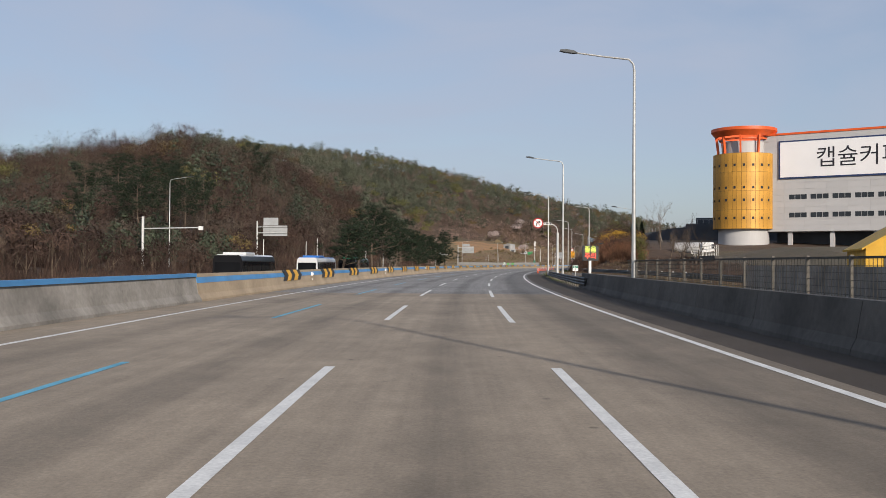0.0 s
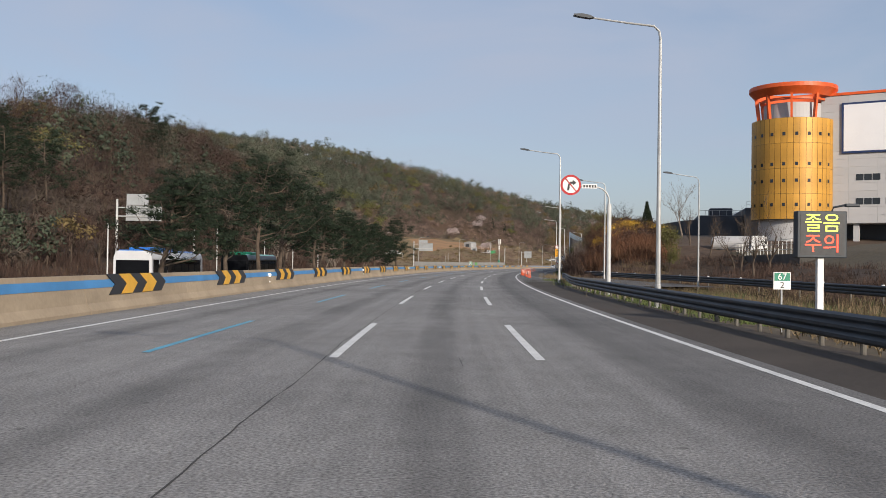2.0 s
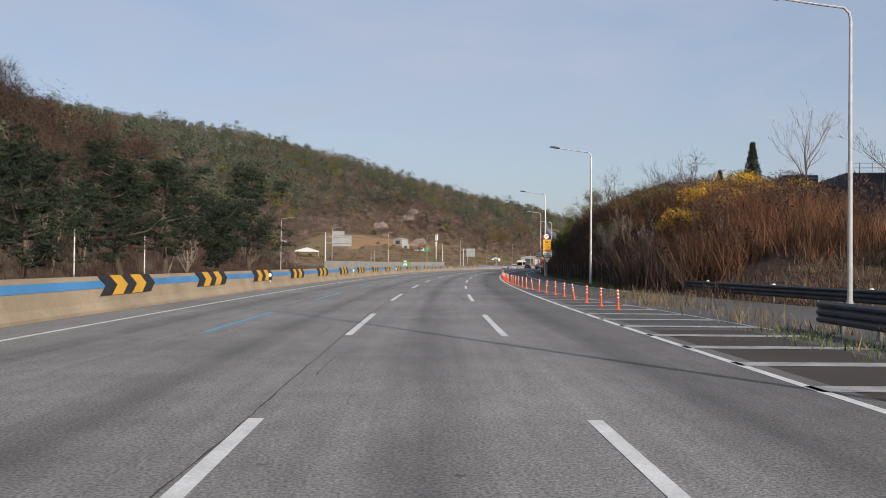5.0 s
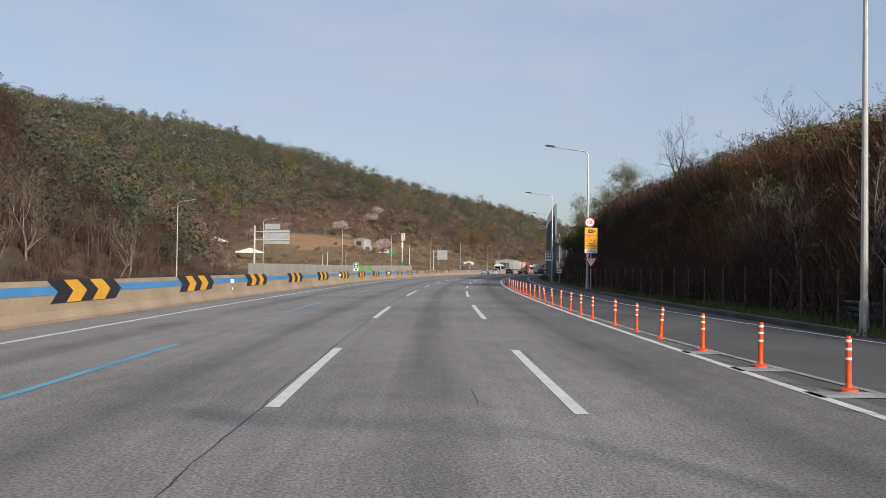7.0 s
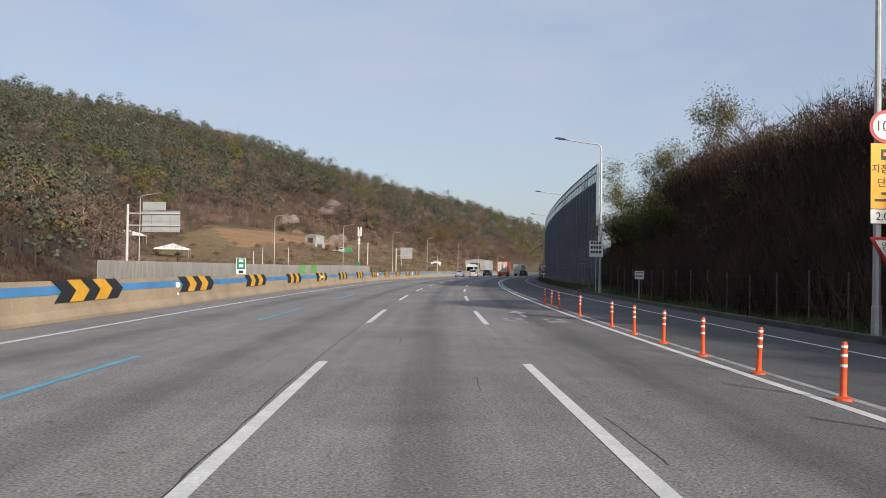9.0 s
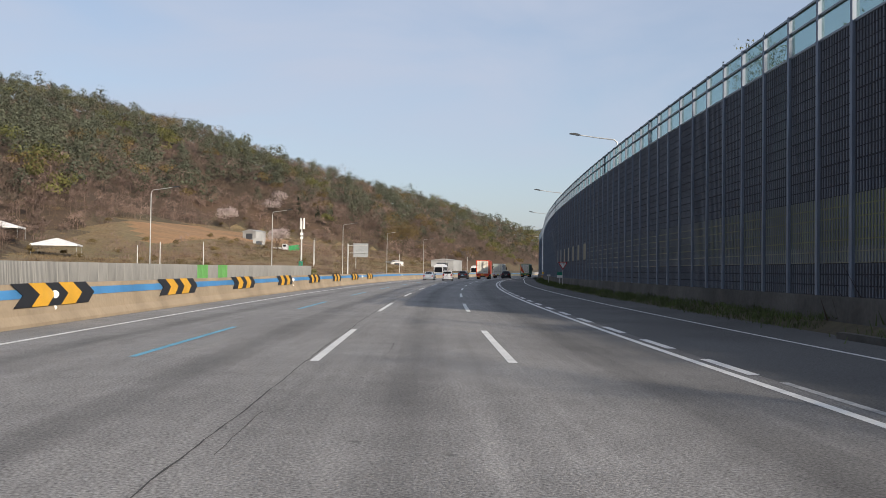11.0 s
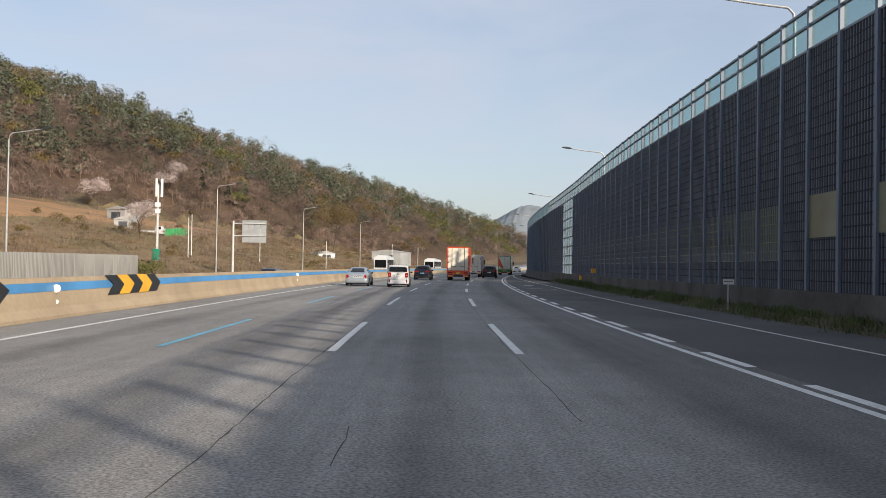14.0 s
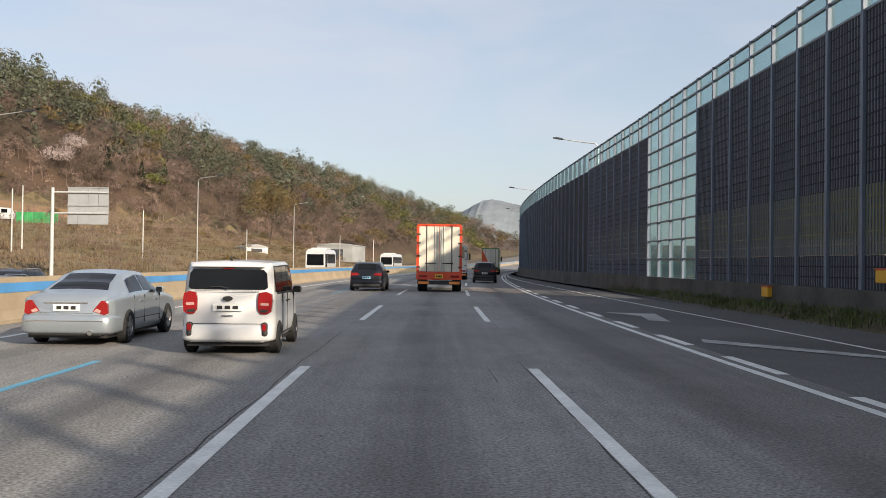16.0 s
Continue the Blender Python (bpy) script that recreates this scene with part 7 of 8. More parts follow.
def wheel(root, x, y, r, wide, rim_mat, side):
    bm = bmesh.new()
    prof = [(r * 0.62, -wide / 2), (r * 0.9, -wide / 2), (r * 0.985, -wide * 0.42), (r, -wide * 0.3), (r, wide * 0.3), (r * 0.985, wide * 0.42), (r * 0.9, wide / 2), (r * 0.62, wide / 2)]
    n = 28
    rings = [[bm.verts.new((q, a * math.cos(2 * math.pi * k / n), a * math.sin(2 * math.pi * k / n))) for a, q in prof] for k in range(n)]
    for k in range(n):
        a, b = rings[k], rings[(k + 1) % n]
        for i in range(len(prof)):
            bm.faces.new((a[i], a[(i + 1) % len(prof)], b[(i + 1) % len(prof)], b[i]))
    bmesh.ops.recalc_face_normals(bm, faces=bm.faces)
    tyre = part("wheel", bm, M_TYRE, root, smooth=False)
    tyre.matrix_basis = pose(x, y, r)
    bm = bmesh.new()
    o = side * wide * 0.42
    ring_pts = [(r * 0.64, o), (r * 0.58, o + side * 0.012), (r * 0.54, o - side * 0.03)]
    for (a, q0), (b, q1) in zip(ring_pts, ring_pts[1:]):
        for k in range(n):
            c0, c1 = 2 * math.pi * k / n, 2 * math.pi * (k + 1) / n
            bm.faces.new([bm.verts.new((q, w * math.cos(c), w * math.sin(c))) for w, q, c in ((a, q0, c0), (a, q0, c1), (b, q1, c1), (b, q1, c0))])
    for k in range(5):
        m = Matrix.Rotation(2 * math.pi * k / 5, 4, "X")
        for t in (-0.22, 0.22):
            box(bm, o - side * 0.03, o + side * 0.006, -0.02 * r / 0.3, 0.02 * r / 0.3, 0.05, r * 0.58, m @ Matrix.Rotation(t, 4, "X"))
    tube(bm, [(o - side * 0.04, 0, 0), (o + side * 0.012, 0, 0)], r * 0.16, 12)
    part("rim", bm, rim_mat, tyre, "spoked alloy rim")
    bm = bmesh.new()
    tube(bm, [(o - side * 0.06, 0, 0), (o - side * 0.05, 0, 0)], r * 0.6, 20)
    part("hub_back", bm, M_TRIM, tyre)
    return tyre


def arch(root, x, y, r, side, mat=None):
    bm = bmesh.new()
    pts = [(y + r * math.cos(math.pi * k / 16), r + 0.0 + r * 0.98 * math.sin(math.pi * k / 16)) for k in range(17)]
    vs = [bm.verts.new((x, a, max(b - r * 0.25, 0.12))) for a, b in pts]
    f = bm.faces.new(vs)
    r2 = bmesh.ops.extrude_face_region(bm, geom=[f])
    bmesh.ops.translate(bm, vec=(-side * 0.25, 0, 0), verts=[v for v in r2["geom"] if isinstance(v, bmesh.types.BMVert)])
    bmesh.ops.recalc_face_normals(bm, faces=bm.faces)
    part("wheel_arch", bm, M_TRIM, root, "black wheel arch")


def mirror(root, x, y, z, side, mat):
    bm = bmesh.new()
    box(bm, x, x + side * 0.17, y - 0.05, y + 0.07, z - 0.06, z + 0.08, bevel=0.045)
    part("wing_mirror", bm, mat, root)
    bm = bmesh.new()
    box(bm, x + side * 0.03, x + side * 0.15, y - 0.055, y - 0.045, z - 0.045, z + 0.065)
    part("mirror_glass", bm, M_TINT, root)


def slab(root, name, x0, x1, z0, z1, y, mat, label="", bevel=0.0, thick=0.02):
    bm = bmesh.new()
    box(bm, x0, x1, y - thick, y + 0.05, z0, z1, bevel=bevel)
    return part(name, bm, mat, root, label)


def bumper(root, wide, z0, z1, y, mat, label="", deep=0.5, crease=0.0):
    """A moulded bumper, round in plan and at its edges."""
    bm = bmesh.new()
    n, rings = 28, []
    for z, inset in ((z0, 0.045), (z0 + 0.025, 0.015), (z0 + 0.06, 0.0), (z1 - 0.1, 0.0), (z1 - 0.05, 0.012), (z1 - 0.015, 0.03), (z1, 0.07)):
        row = []
        for k in range(n + 1):
            a = math.pi * k / n
            c, q = math.cos(a), math.sin(a)
            x = (wide / 2 - inset) * math.copysign(abs(c) ** 0.28, c)
            row.append(bm.verts.new((x, y + inset + deep - deep * abs(q) ** 0.34, z)))
        rings.append(row)
    for a, b in zip(rings, rings[1:]):
        for k in range(n):
            bm.faces.new((a[k], a[k + 1], b[k + 1], b[k]))
    bm.faces.new(rings[-1])
    bm.faces.new(rings[0][::-1])
    bmesh.ops.recalc_face_normals(bm, faces=bm.faces)
    return part("bumper", bm, mat, root, label, smooth=True)


def plate(root, x, z, y, mat=None, w=0.44, h=0.13):
    p = slab(root, "number_plate", x - w / 2, x + w / 2, z - h / 2, z + h / 2, y, mat or M_PLATE, "number plate with plain dark bars")
    bm = bmesh.new()
    for k in range(3):
        a = x - w * 0.36 + k * w * 0.27
        box(bm, a, a + w * 0.19, y - 0.024, y - 0.018, z - h * 0.25, z + h * 0.25)
    part("bars", bm, M_TRIM, p)


def van(m):
    """Small tall white car with a boxy back."""
    root = thing("white_box_car", m, "small boxy white car with tinted windows and red tail lights", "car")
    st = [(0.0, 1.12, 1.6, 0.85, 0.925), (0.06, 1.12, 1.645, 0.87, 0.97), (0.2, 1.12, 1.675, 0.885, 1.0), (2.0, 1.1, 1.7, 0.885, 1.0), (2.45, 1.08, 1.67, 0.875, 1.0), (2.95, 1.04, 1.2, 0.87, 0.99), (3.1, 0.95, 1.07, 0.86, 0.98), (3.5, 0.78, 0.9, 0.8, 0.94), (3.6, 0.62, 0.74, 0.74, 0.84)]
    sh = Shell(1.6, 0.24, st, rake_back=0.09)
    part("body", sh.skin(), M_CAR_WHITE, root, smooth=True)
    for side in (-1, 1):
        part("side_window", sh.patch(0.2, 1.06, 0.505, 0.655, side, y0t=0.24), M_TINT, root, "dark tinted window")
        part("side_window", sh.patch(1.1, 1.72, 0.505, 0.655, side), M_TINT, root, "dark tinted window")
        part("side_window", sh.patch(1.76, 2.76, 0.505, 0.65, side, y1t=2.36), M_TINT, root, "dark tinted window")
        part("window_surround", sh.patch(0.16, 2.82, 0.49, 0.668, side, 0.003, y0t=0.2, y1t=2.4), M_TRIM, root, "black window surround")
        for y in (0.62, 2.88):
            wheel(root, side * 0.738, y, 0.3, 0.18, M_DARK_ALLOY, side)
            arch(root, side * 0.802, y, 0.35, side)
        mirror(root, side * 0.8, 2.52, 1.12, side, M_TRIM)
        for y in (1.62, 1.82):
            bm = bmesh.new()
            p = sh.at(y, 0.42, 0.0)
            box(bm, side * (p[0] - 0.01), side * (p[0] + 0.035), y - 0.08, y + 0.08, 0.92, 0.95, bevel=0.01)
            part("door_handle", bm, M_TRIM, root)
        bm = bmesh.new()
        p = sh.at(1.0, 0.3)
        for y in (1.08, 1.74, 2.7):
            box(bm, side * (p[0] - 0.03), side * (p[0] + 0.004), y - 0.005, y + 0.005, 0.36, 1.08)
        box(bm, side * (p[0] - 0.03), side * (p[0] + 0.004), 1.1, 2.5, 0.33, 0.345)
        part("door_seam", bm, M_TRIM, root)
        # tall rounded tail lights wrap the corner: dark rim, red body, pale lens
        bm = bmesh.new()
        prism(bm, [(side * x, z) for x, z in ((0.52, 0.82), (0.57, 0.745), (0.68, 0.74), (0.75, 0.79), (0.765, 0.98), (0.745, 1.11), (0.66, 1.15), (0.545, 1.13), (0.515, 1.02))], -0.012, 0.17)
        t = part("tail_light", bm, M_TAIL, root, "tall rounded red tail light with a pale lens")
        bm = bmesh.new()
        prism(bm, [(side * x, z) for x, z in ((0.565, 0.905), (0.7, 0.895), (0.71, 0.92), (0.7, 0.945), (0.57, 0.95))], -0.02, -0.011)
        part("clear_lens", bm, M_TAIL_PALE, t)
        bm = bmesh.new()
        prism(bm, [(side * x, z) for x, z in ((0.56, 0.78), (0.68, 0.775), (0.71, 0.81), (0.6, 0.83), (0.555, 0.83))], -0.018, -0.011)
        part("dark_lens", bm, M_TRIM, t)
        bm = bmesh.new()
        box(bm, side * 0.585, side * 0.695, -0.068, 0.05, 0.34, 0.6, bevel=0.045)
        f = part("fog_light", bm, M_TRIM, root, "rounded dark housing with a red lamp")
        bm = bmesh.new()
        box(bm, side * 0.602, side * 0.678, -0.075, -0.05, 0.45, 0.57, bevel=0.012)
        part("red_lens", bm, M_TAIL, f)
    bm = bmesh.new()
    prism(bm, [(-0.68, 1.22), (-0.63, 1.185), (0.63, 1.185), (0.68, 1.22), (0.655, 1.48), (0.6, 1.545), (-0.6, 1.545), (-0.655, 1.48)], -0.012, 0.05)
    rw = part("rear_window", bm, M_TINT, root, "wide dark tinted rear window")
    rw.matrix_basis = pose(0, 0.03, 0) @ pose(0, 0, 1.0, -4.6, 0, 0) @ pose(0, 0, -1.0)
    bm = bmesh.new()
    box(bm, -0.62, 0.62, -0.02, 0.16, 1.585, 1.615, bevel=0.012)
    part("roof_spoiler", bm, M_CAR_WHITE, root, "white roof spoiler")
    slab(root, "brake_light", -0.09, 0.09, 1.55, 1.575, 0.05, M_TAIL, "red high brake light")
    bm = bmesh.new()
    tube(bm, [(0.02, 0.0, 1.2), (-0.13, 0.0, 1.235), (-0.3, 0.01, 1.225)], 0.012, 6)
    part("rear_wiper", bm, M_TRIM, root)
    bumper(root, 1.6, 0.25, 0.56, -0.06, M_CAR_WHITE, "white rear bumper")
    bm = bmesh.new()
    box(bm, -0.66, 0.66, -0.008, 0.012, 0.565, 0.572)
    box(bm, -0.56, 0.56, -0.006, 0.012, 1.155, 1.16)
    part("tailgate_seam", bm, M_TRIM, root)
    bm = bmesh.new()
    box(bm, -0.1, 0.1, -0.02, 0.02, 0.705, 0.725, bevel=0.006)
    part("tailgate_handle", bm, M_CHROME, root)
    bm = bmesh.new()
    tube(bm, [(0, -0.016, 0), (0, 0.02, 0)], 0.05, 20)
    bmesh.ops.scale(bm, vec=(1.7, 1, 0.85), verts=bm.verts)
    bg_ = part("badge", bm, M_TRIM, root, "dark oval badge without lettering")
    bg_.matrix_basis = pose(0, 0, 1.02)
    plate(root, 0.0, 0.86, -0.004, w=0.5, h=0.12)
    bm = bmesh.new()
    tube(bm, [(0.0, 0.34, 1.68), (0.0, 0.24, 1.775)], [0.03, 0.012], 6)
    part("antenna", bm, M_TRIM, root)
    bm = bmesh.new()
    box(bm, -0.7, 0.7, 0.1, 3.4, 0.16, 0.3)
    part("underbody", bm, M_TRIM, root)


def sedan(m):
    root = thing("silver_sedan", m, "silver-grey saloon car with bright alloy wheels", "car")
    st = [(0.0, 0.8, 0.86, 0.84, 0.82), (0.05, 0.85, 0.94, 0.86, 0.91), (0.18, 0.88, 0.985, 0.86, 0.97), (0.56, 0.92, 1.03, 0.83, 1.0), (1.0, 0.935, 1.2, 0.73, 1.0), (1.5, 0.94, 1.36, 0.7, 1.0), (2.05, 0.935, 1.43, 0.7, 1.0), (2.6, 0.92, 1.4, 0.7, 1.0), (3.0, 0.91, 1.25, 0.73, 1.0), (3.6, 0.9, 1.0, 0.8, 0.995), (4.4, 0.8, 0.9, 0.8, 0.97), (4.8, 0.66, 0.76, 0.76, 0.9), (4.9, 0.55, 0.64, 0.7, 0.8)]
    sh = Shell(1.8, 0.22, st)
    part("body", sh.skin(), M_CAR_SILVER, root, smooth=True)
    part("rear_window", sh.patch(0.62, 1.44, 0.845, 1.0, 1, both=True), M_TINT, root, "sloping dark rear window")
    part("windscreen", sh.patch(2.7, 3.5, 0.85, 1.0, 1, both=True), M_TINT, root)
    for side in (-1, 1):
        part("window_surround", sh.patch(0.98, 3.32, 0.515, 0.668, side, 0.003, y0t=1.3, y1t=2.76), M_CHROME, root, "thin chrome window surround")
        part("side_window", sh.patch(1.06, 1.98, 0.53, 0.655, side, y0t=1.34), M_TINT, root, "dark tinted window")
        part("side_window", sh.patch(2.04, 3.24, 0.53, 0.655, side, y1t=2.72), M_TINT, root, "dark tinted window")
        for y in (0.95, 3.8):
            wheel(root, side * 0.828, y, 0.335, 0.2, M_ALLOY, side)
            arch(root, side * 0.902, y, 0.385, side)
        mirror(root, side * 0.86, 2.95, 1.0, side, M_CAR_SILVER)
        bm = bmesh.new()
        prism(bm, [(side * x, z) for x, z in ((0.5, 0.66), (0.72, 0.6), (0.79, 0.63), (0.78, 0.8), (0.72, 0.87), (0.66, 0.87), (0.57, 0.76))], -0.01, 0.26)
        t = part("tail_light", bm, M_TAIL, root, "large red wedge-shaped tail light")
        bm = bmesh.new()
        prism(bm, [(side * x, z) for x, z in ((0.52, 0.665), (0.64, 0.632), (0.66, 0.68), (0.575, 0.72))], -0.016, -0.009)
        part("clear_lens", bm, M_TAIL_PALE, t, "pale lens")
        for y in (1.75, 2.85):
            bm = bmesh.new()
            p = sh.at(y, 0.42)
            box(bm, side * (p[0] - 0.01), side * (p[0] + 0.03), y - 0.09, y + 0.09, 0.8, 0.83, bevel=0.01)
            part("door_handle", bm, M_CHROME, root)
        bm = bmesh.new()
        p = sh.at(2.0, 0.3)
        for y in (1.3, 2.0, 3.15):
            box(bm, side * (p[0] - 0.03), side * (p[0] + 0.003), y - 0.005, y + 0.005, 0.36, 0.93)
        box(bm, side * (p[0] - 0.03), side * (p[0] + 0.005), 1.35, 3.2, 0.46, 0.475)
        part("door_seam", bm, M_TRIM, root)
    bumper(root, 1.8, 0.24, 0.6, -0.09, M_CAR_SILVER, "silver rear bumper", 0.7)
    bm = bmesh.new()
    box(bm, -0.72, 0.72, -0.096, -0.05, 0.475, 0.49)
    part("bumper_strip", bm, M_CHROME, root, "thin strip along the bumper")
    slab(root, "bumper_skirt", -0.68, 0.68, 0.2, 0.27, 0.02, M_TRIM, "", 0.02, 0.06)
    slab(root, "boot_trim", -0.42, 0.42, 0.815, 0.835, 0.0, M_CHROME, "chrome strip above the number plate")
    bm = bmesh.new()
    box(bm, -0.5, 0.5, -0.004, 0.02, 0.625, 0.632)
    part("boot_seam", bm, M_TRIM, root)
    bm = bmesh.new()
    tube(bm, [(0.48, -0.1, 0.26), (0.48, 0.3, 0.26)], 0.05, 12)
    part("exhaust_pipe", bm, M_CHROME, root)
    plate(root, 0.0, 0.73, -0.004, w=0.5)
    bm = bmesh.new()
    box(bm, -0.75, 0.75, 0.1, 4.7, 0.15, 0.3)
    part("underbody", bm, M_TRIM, root)


def suv(m, mat, label, wide=1.82, tall=1.0, plate_mat=None, name="suv"):
    root = thing(name, m, label, "car")
    t = tall
    st = [(0.0, 1.0 * t, 1.05 * t, 0.84, 0.9), (0.06, 1.02 * t, 1.18 * t, 0.82, 0.965), (0.42, 1.03 * t, 1.47 * t, 0.74, 0.99), (0.75, 1.03 * t, 1.53 * t, 0.74, 1.0), (2.2, 1.0 * t, 1.56 * t, 0.75, 1.0), (2.7, 0.99 * t, 1.5 * t, 0.75, 1.0), (3.4, 0.98 * t, 1.08 * t, 0.82, 1.0), (4.1, 0.86 * t, 0.96 * t, 0.8, 0.97), (4.35, 0.68 * t, 0.8 * t, 0.75, 0.88)]
    sh = Shell(wide, 0.26, st)
    part("body", sh.skin(), mat, root, smooth=True)
    part("rear_window", sh.patch(0.05, 0.38, 0.86, 1.0, 1, both=True), M_TINT, root, "dark tinted rear window")
    for side in (-1, 1):
        part("side_window", sh.patch(0.72, 1.5, 0.525, 0.66, side, y0t=0.85), M_TINT, root, "dark tinted window")
        part("side_window", sh.patch(1.55, 2.2, 0.525, 0.66, side), M_TINT, root, "dark tinted window")
        part("side_window", sh.patch(2.24, 3.1, 0.525, 0.65, side, y1t=2.68), M_TINT, root, "dark tinted window")
        for y in (0.86, 3.5):
            wheel(root, side * (wide / 2 - 0.072), y, 0.345, 0.2, M_ALLOY, side)
            arch(root, side * (wide / 2 + 0.002), y, 0.4, side)
        mirror(root, side * (wide / 2 - 0.04), 2.85, 1.03 * t, side, mat)
        bm = bmesh.new()
        prism(bm, [(side * 0.36 * wide / 1.82, 0.86 * t), (side * 0.84 * wide / 1.82, 0.82 * t), (side * 0.82 * wide / 1.82, 0.98 * t), (side * 0.5 * wide / 1.82, 0.98 * t)], -0.02, 0.2)
        part("tail_light", bm, M_TAIL, root, "red tail light")
        bm = bmesh.new()
        tube(bm, [(side * 0.58, 0.6, 1.55 * t), (side * 0.6, 0.8, 1.6 * t), (side * 0.6, 2.2, 1.63 * t), (side * 0.58, 2.4, 1.58 * t)], 0.018, 6)
        part("roof_rail", bm, M_CHROME, root)
    bumper(root, wide * 0.985, 0.3, 0.62, -0.07, mat)
    slab(root, "bumper_skirt", -wide * 0.4, wide * 0.4, 0.24, 0.38, -0.05, M_TRIM, "", 0.03, 0.06)
    plate(root, 0.0, 0.72 * t, -0.01, plate_mat)
    bm = bmesh.new()
    box(bm, -0.75, 0.75, 0.1, 4.2, 0.18, 0.34)
    part("underbody", bm, M_TRIM, root)


van(stand(424.2, -3.2, 0.0, 1.2) @ Matrix.Diagonal((0.96, 1.0, 0.92, 1.0)))
sedan(stand(425.5, -6.34, 0.0, 0.5) @ Matrix.Diagonal((0.935, 0.95, 0.94, 1.0)))
suv(stand(459.6, -3.72, 0.0), M_CAR_DARK, "dark blue crossover with red tail lights and a blue number plate", plate_mat=M_PLATE_BLUE, name="crossover_car")
suv(stand(484.6, 3.15, 0.0), M_CAR_BLACK, "black sport utility car seen from behind", 1.88, 1.08, name="black_suv")

M_BOX_RED = paint("red_orange_truck_frame", (0.62, 0.075, 0.03), 0.0, 0.4, 0.3)
M_BOX_WHITE = material("cream_truck_door", (0.66, 0.62, 0.52), 0.5, vary=0.06, scale=0.5, grain=0.03)
M_REFLECT = material("orange_reflector", (0.8, 0.25, 0.05), 0.35, vary=0.1)


def box_truck(m, frame, door, label, height=3.67, wide=2.46, name="box_truck", cab=None):
    root = thing(name, m, label, "truck")
    w, z0, z1, L = wide / 2, 1.0, height, 7.6
    bm = bmesh.new()
    out = [(-w, z0), (w, z0), (w, z1 - 0.14), (w - 0.05, z1 - 0.04), (w - 0.14, z1), (-w + 0.14, z1), (-w + 0.05, z1 - 0.04), (-w, z1 - 0.14)]
    prism(bm, out, 0.05, L)
    part("cargo_box", bm, frame, root)
    bm = bmesh.new()
    inner = [(x * 0.9, (z - z0) * 0.94 + z0 + 0.07) for x, z in out]
    a, b = [bm.verts.new((x, 0.0, z)) for x, z in out], [bm.verts.new((x, 0.0, z)) for x, z in inner]
    a2, b2 = [bm.verts.new((x, 0.06, z)) for x, z in out], [bm.verts.new((x, 0.06, z)) for x, z in inner]
    for i in range(len(a)):
        j = (i + 1) % len(a)
        for q in ((a[i], a[j], b[j], b[i]), (a[j], a[i], a2[i], a2[j]), (b[i], b[j], b2[j], b2[i])):
            bm.faces.new(q)
    bmesh.ops.recalc_face_normals(bm, faces=bm.faces)
    part("door_frame", bm, frame, root, "red-orange painted door frame")
    for side in (-1, 1):
        bm = bmesh.new()
        box(bm, side * 0.012, side * w * 0.885, 0.025, 0.06, z0 + 0.1, z1 - 0.14)
        d = part("cargo_door", bm, door, root, "cream white cargo door with lock bars")
        for x in (0.11, 0.24, 0.68):
            bm = bmesh.new()
            tube(bm, [(side * x, 0.0, z0 + 0.06), (side * x, 0.0, z1 - 0.1)], 0.022, 8)
            part("lock_bar", bm, M_STEEL if x < 0.5 else M_TRIM, d)
        bm = bmesh.new()
        box(bm, side * 0.16, side * 0.75, -0.02, 0.02, z0 + 0.52, z0 + 0.57)
        part("door_handle", bm, M_TRIM, d)
        for z in (z0 + 0.3, z0 + 0.9, z0 + 1.6, z1 - 0.6):
            bm = bmesh.new()
            box(bm, side * w * 0.83, side * w * 0.99, -0.02, 0.03, z, z + 0.07)
            part("hinge", bm, M_TRIM, d)
        bm = bmesh.new()
        box(bm, side * 0.62, side * 1.08, -0.04, 0.1, 0.78, 0.9, bevel=0.02)
        part("tail_light", bm, M_TAIL, root, "red tail light")
        bm = bmesh.new()
        box(bm, side * 0.55, side * 1.12, -0.03, 0.0, 0.42, 0.56)
        part("reflector_panel", bm, M_REFLECT, root, "orange striped reflector panel")
        for y in (1.5, 2.6):
            wheel(root, side * (w - 0.28), y, 0.46, 0.5, M_ALLOY, side)
        wheel(root, side * (w - 0.2), 6.9, 0.46, 0.28, M_ALLOY, side)
        bm = bmesh.new()
        box(bm, side * (w + 0.02), side * (w + 0.22), 9.0, 9.15, 1.9, 2.6, bevel=0.03)
        part("wing_mirror", bm, M_TRIM, root)
    bm = bmesh.new()
    box(bm, -w, w, -0.02, 0.12, 0.66, 1.0)
    part("rear_beam", bm, frame, root, "red-orange rear beam")
    bm = bmesh.new()
    box(bm, -w * 0.95, w * 0.95, 0.0, 0.08, 0.4, 0.6)
    part("underrun_bar", bm, M_TRIM, root)
    plate(root, 0.0, 0.84, -0.02, M_PLATE_YELLOW, 0.44, 0.2)
    bm = bmesh.new()
    box(bm, -0.45, 0.45, 0.2, 9.4, 0.62, 0.98)
    part("chassis", bm, M_TRIM, root)
    bm = bmesh.new()
    prism(bm, [(7.8, 0.6), (9.6, 0.6), (9.6, 1.7), (9.35, 2.75), (7.8, 2.9)], -w * 0.95, w * 0.95, m=Matrix.Rotation(radians(90), 4, "Z") @ Matrix.Diagonal((1, -1, 1, 1)))
    bmesh.ops.recalc_face_normals(bm, faces=bm.faces)
    part("cab", bm, cab or M_CAR_WHITE, root, "white lorry cab")
    return root


box_truck(stand(459.8, 0.18, 0.0), M_BOX_RED, M_BOX_WHITE, "box lorry with a red-orange frame and cream doors")
